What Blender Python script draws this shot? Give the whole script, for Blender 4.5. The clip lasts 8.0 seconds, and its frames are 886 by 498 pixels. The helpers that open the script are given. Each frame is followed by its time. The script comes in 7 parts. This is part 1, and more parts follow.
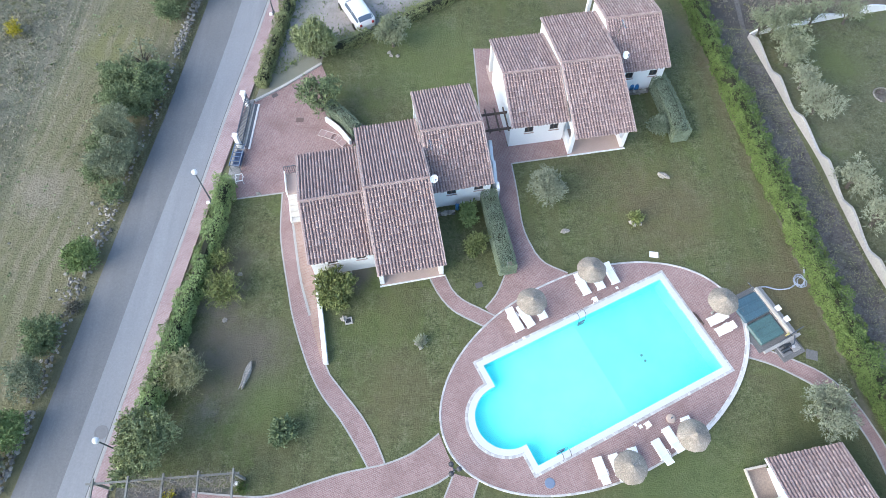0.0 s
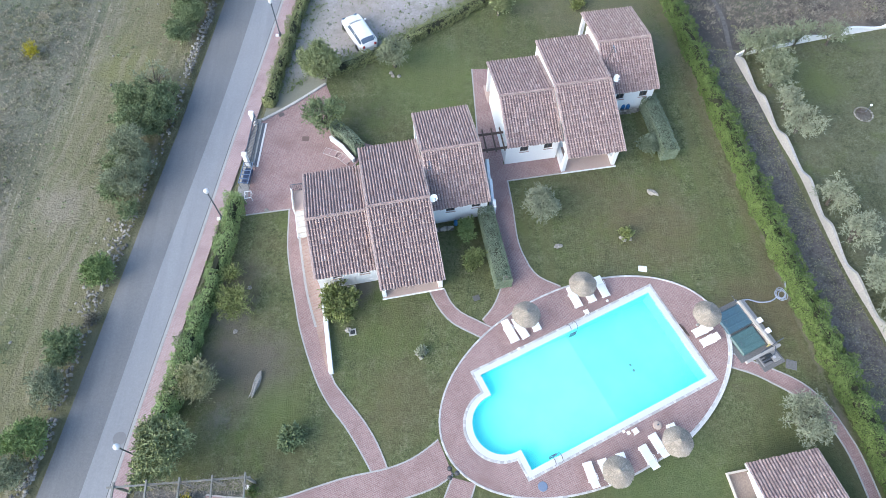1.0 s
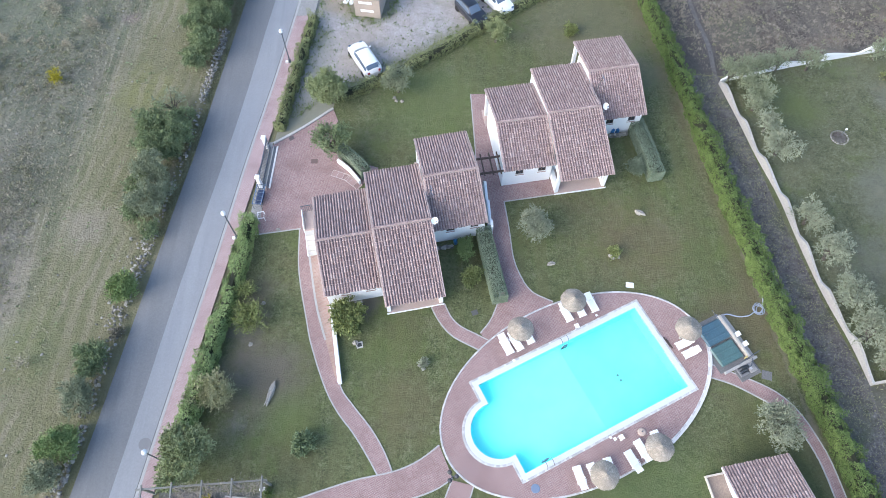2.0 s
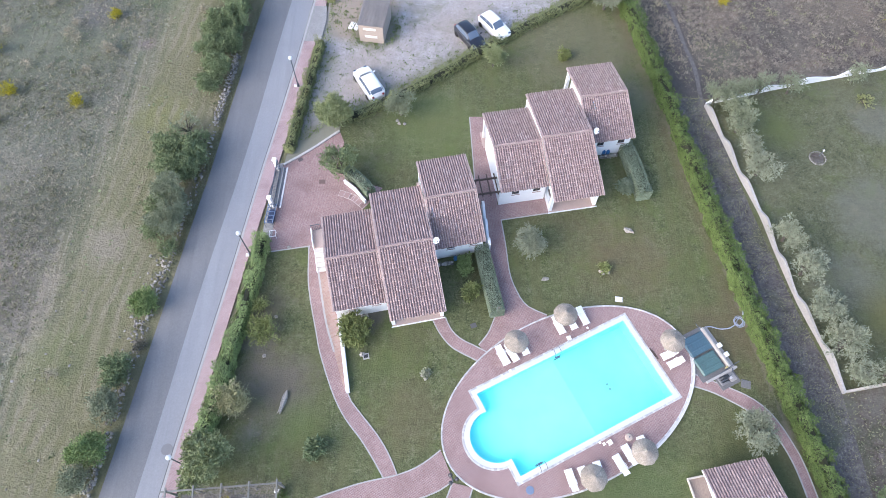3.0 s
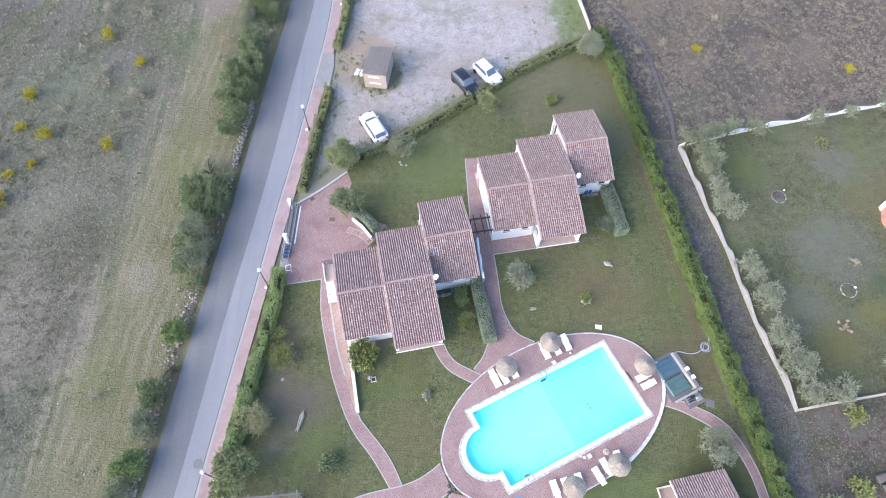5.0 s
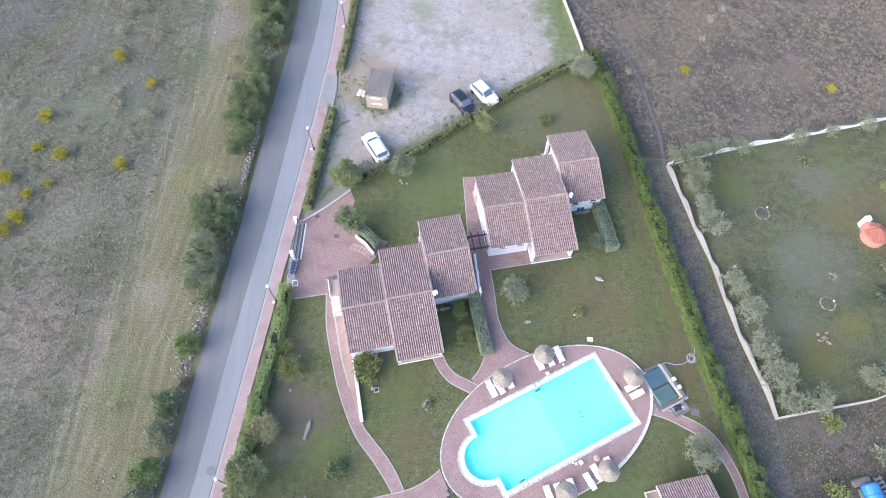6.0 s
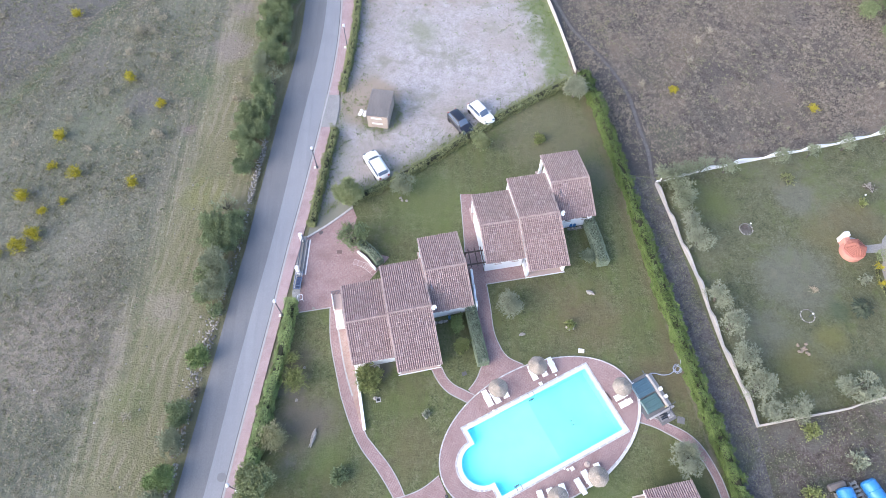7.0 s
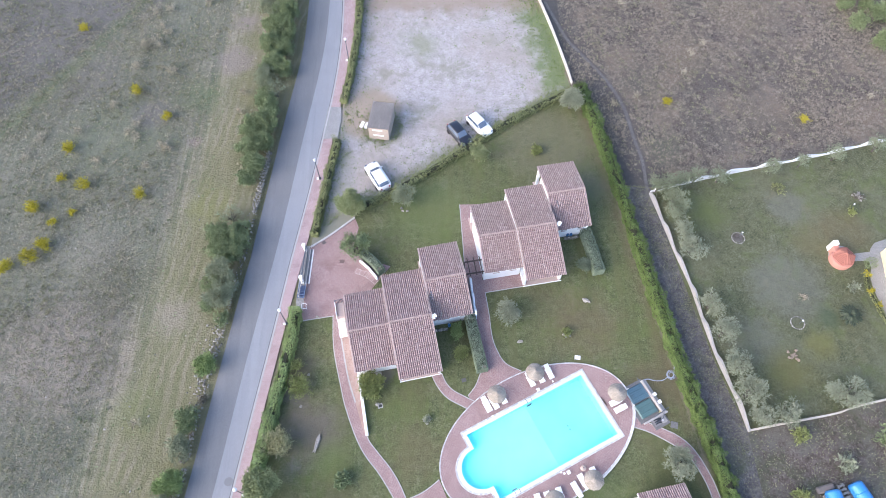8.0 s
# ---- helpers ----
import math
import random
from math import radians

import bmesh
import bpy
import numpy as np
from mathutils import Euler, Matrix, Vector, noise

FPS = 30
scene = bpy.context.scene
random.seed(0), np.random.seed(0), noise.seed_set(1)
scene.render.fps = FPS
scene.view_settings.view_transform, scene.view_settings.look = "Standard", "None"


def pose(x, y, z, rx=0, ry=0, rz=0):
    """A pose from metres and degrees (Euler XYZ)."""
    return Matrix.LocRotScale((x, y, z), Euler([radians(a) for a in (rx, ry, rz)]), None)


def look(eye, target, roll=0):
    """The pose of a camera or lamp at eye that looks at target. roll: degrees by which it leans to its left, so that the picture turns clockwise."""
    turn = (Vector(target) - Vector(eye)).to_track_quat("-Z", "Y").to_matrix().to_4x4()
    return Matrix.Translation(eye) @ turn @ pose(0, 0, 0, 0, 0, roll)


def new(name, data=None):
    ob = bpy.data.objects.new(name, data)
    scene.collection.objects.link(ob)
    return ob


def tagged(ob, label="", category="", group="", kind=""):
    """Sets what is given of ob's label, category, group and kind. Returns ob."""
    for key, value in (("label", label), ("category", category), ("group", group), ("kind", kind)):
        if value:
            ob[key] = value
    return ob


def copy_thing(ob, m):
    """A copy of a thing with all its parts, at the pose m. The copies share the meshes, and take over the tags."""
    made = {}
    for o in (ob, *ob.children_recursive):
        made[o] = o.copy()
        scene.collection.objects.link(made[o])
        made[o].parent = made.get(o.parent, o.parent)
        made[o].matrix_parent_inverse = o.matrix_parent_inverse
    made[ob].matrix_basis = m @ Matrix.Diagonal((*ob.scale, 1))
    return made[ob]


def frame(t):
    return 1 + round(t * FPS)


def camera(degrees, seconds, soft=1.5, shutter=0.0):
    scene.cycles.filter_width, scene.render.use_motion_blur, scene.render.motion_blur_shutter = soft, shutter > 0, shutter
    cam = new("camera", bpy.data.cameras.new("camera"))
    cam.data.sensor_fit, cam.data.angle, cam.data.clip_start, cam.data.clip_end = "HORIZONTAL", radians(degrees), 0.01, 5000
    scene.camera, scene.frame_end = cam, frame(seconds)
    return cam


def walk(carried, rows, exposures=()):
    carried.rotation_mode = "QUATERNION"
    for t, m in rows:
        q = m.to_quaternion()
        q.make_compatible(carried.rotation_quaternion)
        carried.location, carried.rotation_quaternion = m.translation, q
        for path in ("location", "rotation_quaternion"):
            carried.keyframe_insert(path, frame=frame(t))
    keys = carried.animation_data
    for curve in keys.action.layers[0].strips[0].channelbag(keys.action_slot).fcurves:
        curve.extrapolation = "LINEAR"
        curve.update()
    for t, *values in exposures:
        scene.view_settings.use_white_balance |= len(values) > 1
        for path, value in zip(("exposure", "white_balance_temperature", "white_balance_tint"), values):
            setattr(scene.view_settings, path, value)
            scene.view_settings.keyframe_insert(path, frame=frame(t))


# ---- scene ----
# ---------------------------------------------------------------- camera
cam = camera(68.1, 8.0, 0.8)
walk(cam, [
    (0, pose(0.002, 0.001, 39.732, 27.944, 0.196, -0.182)),
    (0.5, pose(0.015, -0.065, 40.562, 27.975, 0.202, -0.178)),
    (1, pose(0.093, -0.179, 42.275, 27.948, 0.228, -0.173)),
    (1.5, pose(0.142, -0.324, 44.107, 27.9, 0.272, -0.148)),
    (3, pose(0.088, -0.863, 49.601, 27.849, 0.346, -0.246)),
    (3.5, pose(0.059, -0.996, 51.376, 27.858, 0.328, -0.311)),
    (4, pose(0.022, -1.113, 53.133, 27.906, 0.297, -0.394)),
    (4.5, pose(-0.051, -1.154, 54.925, 27.886, 0.203, -0.46)),
    (6, pose(-0.041, -1.256, 60.256, 27.903, 0.142, -0.663)),
    (6.5, pose(-0.057, -1.346, 62.055, 27.941, 0.088, -0.74)),
    (7, pose(-0.009, -1.374, 63.847, 27.956, 0.072, -0.813)),
    (7.5, pose(-0.014, -1.451, 65.358, 28.035, 0.08, -0.875)),
    (8, pose(0.013, -1.481, 65.976, 28.068, 0.147, -0.957)),
], exposures=[(0, 1.4, 6060, 6), (1.7, 1.4, 6070, 7), (3.5, 1.51, 6190, 15), (8, 1.56, 6210, 15)])

# ---------------------------------------------------------------- light: evening sky, soft low sun from the south-west
SUN_ELEV, SUN_AZ = 30.0, 238.0          # compass degrees, clockwise from +y
world = bpy.data.worlds.new("evening_sky")
scene.world = world
world.use_nodes = True
wn = world.node_tree.nodes
sky = wn.new("ShaderNodeTexSky")
sky.sky_type = "NISHITA"
sky.sun_disc = False
sky.sun_elevation = radians(SUN_ELEV)
sky.sun_rotation = radians(SUN_AZ)
sky.dust_density = 2.0
wn["Background"].inputs["Strength"].default_value = 0.15
world.node_tree.links.new(sky.outputs["Color"], wn["Background"].inputs["Color"])
sun = new("sun", bpy.data.lights.new("sun", "SUN"))
sun.data.energy = 1.1
sun.data.angle = radians(65)
sun.data.color = (1.0, 0.95, 0.89)
sd = Vector((math.sin(radians(SUN_AZ)) * math.cos(radians(SUN_ELEV)), math.cos(radians(SUN_AZ)) * math.cos(radians(SUN_ELEV)), math.sin(radians(SUN_ELEV))))
sun.matrix_world = look(sd * 200, (0, 0, 0))

# ---------------------------------------------------------------- materials


class Nodes:
    """A small builder round one material's node tree."""

    def __init__(self, name):
        self.mat = bpy.data.materials.new(name)
        self.mat.use_nodes = True
        self.tree = self.mat.node_tree
        self.bsdf = self.tree.nodes["Principled BSDF"]
        self.pos = self.add("ShaderNodeNewGeometry")

    def add(self, kind, **values):
        n = self.tree.nodes.new(kind)
        for k, v in values.items():
            n.inputs[k.replace("_", " ")].default_value = v
        return n

    def link(self, a, b):
        self.tree.links.new(a, b)

    def where(self, rz=0.0, sx=1.0, sy=1.0, sz=1.0):
        m = self.add("ShaderNodeMapping")
        m.inputs["Rotation"].default_value = (0, 0, radians(rz))
        m.inputs["Scale"].default_value = (sx, sy, sz)
        self.link(self.pos.outputs["Position"], m.inputs["Vector"])
        return m.outputs["Vector"]

    def noise(self, scale, detail=4.0, vector=None, rough=0.55, warp=0.0):
        n = self.add("ShaderNodeTexNoise", Scale=scale, Detail=detail, Roughness=rough, Distortion=warp)
        self.link(vector or self.pos.outputs["Position"], n.inputs["Vector"])
        return n.outputs["Fac"]

    def ramp(self, fac, stops):
        r = self.add("ShaderNodeValToRGB")
        el = r.color_ramp.elements
        while len(el) < len(stops):
            el.new(0.5)
        for e, (p, c) in zip(el, stops):
            e.position, e.color = p, (*c, 1) if len(c) == 3 else c
        self.link(fac, r.inputs["Fac"])
        return r.outputs["Color"]

    def grey(self, fac, lo, hi):
        return self.ramp(fac, [(lo, (0, 0, 0)), (hi, (1, 1, 1))])

    def mix(self, fac, a, b, how="MIX"):
        m = self.add("ShaderNodeMix")
        m.data_type, m.blend_type = "RGBA", how
        for sock, v in ((m.inputs[0], fac), (m.inputs[6], a), (m.inputs[7], b)):
            if isinstance(v, (int, float)):
                sock.default_value = v
            elif isinstance(v, tuple):
                sock.default_value = (*v, 1)
            else:
                self.link(v, sock)
        return m.outputs[2]

    def bump(self, height, strength=0.4, dist=0.02):
        b = self.add("ShaderNodeBump", Strength=strength, Distance=dist)
        self.link(height, b.inputs["Height"])
        self.link(b.outputs["Normal"], self.bsdf.inputs["Normal"])

    def done(self, colour, rough=0.8, metal=0.0):
        if isinstance(colour, tuple):
            self.bsdf.inputs["Base Color"].default_value = (*colour, 1)
        else:
            self.link(colour, self.bsdf.inputs["Base Color"])
        self.bsdf.inputs["Roughness"].default_value = rough
        self.bsdf.inputs["Metallic"].default_value = metal
        return self.mat


def plain(name, c, rough=0.6, metal=0.0, vary=0.12, scale=6.0, bump=0.15):
    """Paint, stone, metal and the like: one colour with grain and broad soiling."""
    n = Nodes(name)
    dark = tuple(v * (1 - vary) for v in c)
    lite = tuple(min(1, v * (1 + vary * 0.6)) for v in c)
    fine = n.noise(scale * 6, 5)
    col = n.mix(n.grey(fine, 0.35, 0.65), dark, lite)
    broad = n.grey(n.noise(scale * 0.35, 3), 0.4, 0.7)
    col = n.mix(broad, col, n.mix(0.5, col, dark), "MIX")
    n.bump(fine, bump, 0.01)
    return n.done(col, rough, metal)


def turf(name, stops, patches, fine=9.0, stripes=(), bump=0.7, contrast=1.0, sides=(), spots=(), bands=(), rough=None, mown=None):
    """Grass or earth seen from above: blades, tufts, and patches of other colours.
    patches: (scale, lo, hi, colour, share); stripes: (angle, scale, lo, hi, colour, share);
    sides: (a, b, c, soft, ragged, colour, share), growing where a x + b y + c is above 0; spots: (x, y, radius, soft, ragged, colour, share);
    bands: (a, b, c, half width, soft, ragged, colour, share) round the line a x + b y + c = 0."""
    n = Nodes(name)

    def ragged_mask(value, soft, ragged, scale=0.45):
        m = n.add("ShaderNodeMath")
        m.operation = "MULTIPLY_ADD"
        n.link(n.noise(scale, 6, rough=0.7), m.inputs[0])
        m.inputs[1].default_value = ragged
        n.link(value, m.inputs[2])
        r = n.add("ShaderNodeMapRange")
        r.inputs["From Min"].default_value = ragged * 0.5
        r.inputs["From Max"].default_value = ragged * 0.5 + soft
        n.link(m.outputs[0], r.inputs["Value"])
        return r.outputs["Result"]

    def total(parts):
        out = None
        for sock, k in parts:
            m = n.add("ShaderNodeMath")
            m.operation = "MULTIPLY_ADD"
            m.inputs[1].default_value = k
            n.link(sock, m.inputs[0])
            if out is None:
                m.inputs[2].default_value = 0.5 - 0.5 * sum(q for _, q in parts)
            else:
                n.link(out, m.inputs[2])
            out = m.outputs[0]
        return out

    h = total([(n.noise(fine, 4, rough=0.75), 1.3 * contrast), (n.noise(fine * 0.4, 4, rough=0.7), 1.1 * contrast), (n.noise(fine * 0.12, 4, rough=0.6), 0.7 * contrast)])
    col = n.ramp(h, stops)
    for k, (scale, lo, hi, tint, share) in enumerate(patches):
        v = n.add("ShaderNodeMapping")
        v.inputs["Location"].default_value = (31.7 * k, 17.3 * k, 5.1 * k)
        n.link(n.pos.outputs["Position"], v.inputs["Vector"])
        f = n.grey(n.noise(scale, 7, v.outputs["Vector"], 0.68, 0.4), lo, hi)
        col = n.mix(f, col, n.mix(share, col, tint))
    for angle, scale, lo, hi, tint, share in stripes:
        v = n.where(angle, 1.0, 0.045, 1)
        f = n.grey(n.noise(scale, 5, v, 0.6), lo, hi)
        col = n.mix(f, col, n.mix(share, col, tint))
    for a, b, c, soft, ragged, tint, share in sides:
        d = n.add("ShaderNodeVectorMath")
        d.operation = "DOT_PRODUCT"
        d.inputs[1].default_value = (a, b, 0)
        n.link(n.pos.outputs["Position"], d.inputs[0])
        k = n.add("ShaderNodeMath")
        k.inputs[1].default_value = c
        n.link(d.outputs["Value"], k.inputs[0])
        col = n.mix(ragged_mask(k.outputs[0], soft, ragged), col, n.mix(share, col, tint))
    for x, y, radius, soft, ragged, tint, share in spots:
        d = n.add("ShaderNodeVectorMath")
        d.operation = "DISTANCE"
        d.inputs[1].default_value = (x, y, 0)
        n.link(n.pos.outputs["Position"], d.inputs[0])
        k = n.add("ShaderNodeMath")
        k.operation = "SUBTRACT"
        k.inputs[0].default_value = radius
        n.link(d.outputs["Value"], k.inputs[1])
        col = n.mix(ragged_mask(k.outputs[0], soft, ragged), col, n.mix(share, col, tint))
    for a, b, c, half, soft, ragged, tint, share in bands:
        d = n.add("ShaderNodeVectorMath")
        d.operation = "DOT_PRODUCT"
        d.inputs[1].default_value = (a, b, 0)
        n.link(n.pos.outputs["Position"], d.inputs[0])
        k = n.add("ShaderNodeMath")
        k.inputs[1].default_value = c
        n.link(d.outputs["Value"], k.inputs[0])
        q = n.add("ShaderNodeMath")
        q.operation = "ABSOLUTE"
        n.link(k.outputs[0], q.inputs[0])
        r = n.add("ShaderNodeMath")
        r.operation = "SUBTRACT"
        r.inputs[0].default_value = half
        n.link(q.outputs[0], r.inputs[1])
        col = n.mix(ragged_mask(r.outputs[0], soft, ragged), col, n.mix(share, col, tint))
    if rough or mown:
        def side_of(a, b, c, soft, ragged):
            d = n.add("ShaderNodeVectorMath")
            d.operation = "DOT_PRODUCT"
            d.inputs[1].default_value = (a, b, 0)
            n.link(n.pos.outputs["Position"], d.inputs[0])
            k = n.add("ShaderNodeMath")
            k.inputs[1].default_value = c
            n.link(d.outputs["Value"], k.inputs[0])
            return ragged_mask(k.outputs[0], soft, ragged)

        def both(a, b):
            m = n.add("ShaderNodeMath")
            m.operation = "MULTIPLY"
            n.link(a, m.inputs[0])
            n.link(b, m.inputs[1])
            return m.outputs[0]

        if rough:
            line, dark, lite = rough
            g = n.noise(2.3, 6, rough=0.72)
            where = side_of(*line)
            col = n.mix(both(where, n.grey(g, 0.53, 0.4)), col, n.mix(0.6, col, dark))
            col = n.mix(both(where, n.grey(g, 0.53, 0.68)), col, n.mix(0.6, col, lite))
        if mown:
            line, angle, gap, tint, share = mown
            w = n.add("ShaderNodeTexWave", Scale=0.314 / gap, Distortion=10.0, Detail=5.0, Detail_Scale=0.35, Detail_Roughness=0.62)
            n.link(n.where(angle), w.inputs["Vector"])
            fade = n.grey(n.noise(0.16, 5, rough=0.65), 0.42, 0.62)
            col = n.mix(both(both(side_of(*line), n.grey(w.outputs["Fac"], 0.45, 0.9)), fade), col, n.mix(share, col, tint))
    n.bump(h, bump, 0.08)
    return n.done(col, 0.95)


def pavers(name, a, b, joint, angle, w=0.22, h=0.11):
    n = Nodes(name)
    t = n.add("ShaderNodeTexBrick")
    t.inputs["Scale"].default_value = 1.0
    t.inputs["Brick Width"].default_value = w
    t.inputs["Row Height"].default_value = h
    t.inputs["Mortar Size"].default_value = 0.009
    t.inputs["Color1"].default_value = (*a, 1)
    t.inputs["Color2"].default_value = (*b, 1)
    t.inputs["Mortar"].default_value = (*joint, 1)
    n.link(n.where(angle), t.inputs["Vector"])
    col = n.mix(n.grey(n.noise(22, 4), 0.3, 0.75), t.outputs["Color"], n.mix(0.35, t.outputs["Color"], joint))
    col = n.mix(n.grey(n.noise(0.55, 5, warp=0.5), 0.45, 0.75), col, n.mix(0.45, col, tuple(v * 0.62 for v in a)))
    n.bump(t.outputs["Fac"], -0.3, 0.01)
    return n.done(col, 0.85)


def foliage(name, dark, mid, lite):
    """Leaves: each one takes its own shade, and whole sprays are paler or darker."""
    n = Nodes(name)
    col = n.ramp(n.pos.outputs["Random Per Island"], [(0.0, n_mix(dark, mid, 0.25)), (0.5, mid), (1.0, n_mix(mid, lite, 0.75))])
    spray = n.noise(3.4, 3, rough=0.6)
    col = n.mix(n.grey(spray, 0.5, 0.32), col, n.mix(0.55, col, dark))
    col = n.mix(n.grey(spray, 0.5, 0.66), col, n.mix(0.75, col, lite))
    col = n.mix(n.grey(n.noise(0.9, 3, rough=0.6), 0.42, 0.62), n.mix(0.22, col, dark), n.mix(0.25, col, lite))
    n.bsdf.inputs["Specular IOR Level"].default_value = 0.25
    return n.done(col, 0.7)


def n_mix(a, b, k):
    return tuple(p + (q - p) * k for p, q in zip(a, b))


def tiles(name, per_object, dirt=0.0):
    """Weathered clay roof tiles, each of its own shade, with lichen. dirt: how far channels are darkened, for grime and
    for painted-in shade.
    """
    n = Nodes(name)
    if per_object:
        r = n.add("ShaderNodeObjectInfo").outputs["Random"]
    else:
        r = n.pos.outputs["Random Per Island"]
    col = n.ramp(r, [(0.0, (0.235, 0.166, 0.16)), (0.35, (0.285, 0.204, 0.196)), (0.8, (0.318, 0.234, 0.226)), (0.93, (0.345, 0.26, 0.252)), (1.0, (0.395, 0.312, 0.302))])
    col = n.mix(n.grey(n.noise(11, 6, rough=0.75), 0.47, 0.66), col, n.mix(0.55, col, (0.46, 0.395, 0.375)))
    col = n.mix(n.grey(n.noise(7, 6, rough=0.75), 0.5, 0.68), col, n.mix(0.5, col, (0.15, 0.1, 0.1)))
    col = n.mix(n.grey(n.noise(1.1, 4), 0.5, 0.75), col, n.mix(0.3, col, (0.17, 0.115, 0.12)))
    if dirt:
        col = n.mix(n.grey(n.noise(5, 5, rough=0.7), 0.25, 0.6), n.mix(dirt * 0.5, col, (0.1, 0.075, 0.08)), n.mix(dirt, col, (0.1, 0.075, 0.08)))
    n.bump(n.noise(30, 4), 0.3, 0.01)
    return n.done(col, 0.9)


M = {}
M["field"] = turf("dry_meadow", [(0.15, (0.072, 0.079, 0.045)), (0.4, (0.165, 0.172, 0.102)), (0.55, (0.243, 0.241, 0.159)), (0.7, (0.337, 0.323, 0.238)), (0.9, (0.488, 0.458, 0.370))],
                  [(0.11, 0.45, 0.62, (0.179, 0.157, 0.136), 0.65), (0.5, 0.5, 0.66, (0.269, 0.235, 0.195), 0.5), (0.3, 0.52, 0.68, (0.095, 0.118, 0.054), 0.6), (1.6, 0.56, 0.7, (0.078, 0.067, 0.054), 0.5)],
                  4.6, [(8, 0.9, 0.46, 0.62, (0.28, 0.245, 0.19), 0.62), (11, 1.0, 0.47, 0.57, (0.31, 0.27, 0.2), 0.6), (13, 1.4, 0.47, 0.57, (0.1, 0.108, 0.055), 0.65), (16, 1.3, 0.48, 0.66, (0.101, 0.112, 0.071), 0.5), (-30, 0.6, 0.5, 0.66, (0.095, 0.101, 0.071), 0.5)], 1.0, 1.5,
                  [(1, -0.12, 36.3, 3.0, 3.5, (0.155, 0.15, 0.076), 0.78), (-1, 0.12, -36.0, 1.5, 2.5, (0.152, 0.16, 0.124), 0.52), (-0.766, 0.643, -76.8, 2.0, 7.0, (0.129, 0.115, 0.118), 0.7)],
                  [(-41.0, 22.0, 9.0, 5.0, 9.0, (0.26, 0.215, 0.18), 0.6), (-37.0, 27.0, 5.0, 4.0, 7.0, (0.25, 0.215, 0.185), 0.55), (-38.0, 33.0, 4.0, 3.0, 8.0, (0.175, 0.15, 0.125), 0.5), (-46.0, 60.0, 6.0, 4.0, 9.0, (0.15, 0.13, 0.12), 0.5), (-26.8, 63.0, 3.4, 2.0, 6.0, (0.224, 0.19, 0.171), 0.7), (-26.0, 70.0, 2.5, 2.0, 5.0, (0.235, 0.196, 0.183), 0.7), (-30.5, 49.5, 1.2, 1.0, 2.0, (0.224, 0.168, 0.165), 0.6), (-27.0, 40.0, 3.5, 2.0, 6.0, (0.179, 0.179, 0.071), 0.6), (-31.0, 57.0, 4.0, 2.5, 7.0, (0.123, 0.157, 0.077), 0.6), (-40.0, 50.0, 8.0, 4.0, 10.0, (0.14, 0.157, 0.101), 0.55),
                   (-36.5, 54.0, 3.2, 2.0, 5.0, (0.168, 0.151, 0.153), 0.6), (-29.0, 26.0, 3.0, 2.0, 6.0, (0.269, 0.235, 0.188), 0.6), (-30.5, 16.0, 3.5, 2.5, 6.0, (0.146, 0.162, 0.071), 0.5), (-36.0, 30.0, 5.0, 3.0, 8.0, (0.129, 0.129, 0.089), 0.55), (-42.0, 33.0, 6.0, 4.0, 9.0, (0.213, 0.202, 0.153), 0.5), (-35.0, 20.0, 4.0, 3.0, 7.0, (0.224, 0.196, 0.165), 0.55)],
                  [(-0.87, 0.493, -73.0, 1.6, 1.5, 4.0, (0.118, 0.146, 0.071), 0.75), (-0.766, 0.643, -79.5, 0.25, 0.5, 1.0, (0.062, 0.062, 0.054), 0.5), (-0.82, 0.57, -75.5, 0.18, 0.5, 0.8, (0.067, 0.073, 0.047), 0.5)],
                  ((-1, 0.12, -36.3, 2.0, 4.0), (0.07, 0.074, 0.052), (0.25, 0.246, 0.194)), ((1, -0.12, 36.3, 2.0, 3.0), 10, 1.15, (0.27, 0.238, 0.178), 0.5))
M["brown"] = turf("brown_meadow", [(0.15, (0.054, 0.048, 0.040)), (0.4, (0.095, 0.082, 0.069)), (0.55, (0.128, 0.111, 0.093)), (0.7, (0.167, 0.145, 0.121)), (0.9, (0.235, 0.207, 0.173))],
                  [(0.13, 0.46, 0.6, (0.223, 0.175, 0.135), 0.7), (0.2, 0.5, 0.62, (0.082, 0.08, 0.065), 0.65), (1.3, 0.55, 0.7, (0.233, 0.195, 0.153), 0.5)], 4.5, [(-35, 0.5, 0.52, 0.68, (0.087, 0.083, 0.065), 0.5), (20, 0.8, 0.48, 0.66, (0.194, 0.168, 0.135), 0.5)], 1.0, 1.9, [(-1, -0.3, 41.5, 2.0, 4.0, (0.076, 0.073, 0.07), 0.8)],
                  [(33, 63, 5, 3, 8, (0.194, 0.161, 0.121), 0.85), (43, 70, 6, 4, 9, (0.165, 0.138, 0.104), 0.85), (28, 47, 3.5, 2.5, 6, (0.112, 0.117, 0.084), 0.85), (36, 58, 3, 2, 6, (0.097, 0.088, 0.079), 0.85), (50, 60, 6, 4, 8, (0.107, 0.096, 0.082), 0.85), (41, 53, 4, 3, 7, (0.165, 0.141, 0.107), 0.75), (27, 58, 3.5, 3, 6, (0.102, 0.102, 0.079), 0.75)])
M["earth_path"] = turf("trodden_earth", [(0.15, (0.09, 0.083, 0.079)), (0.5, (0.132, 0.122, 0.117)), (0.85, (0.185, 0.172, 0.165))], [(0.5, 0.5, 0.64, (0.13, 0.118, 0.108), 0.7), (1.5, 0.55, 0.7, (0.11, 0.1, 0.09), 0.5)], 7.0)
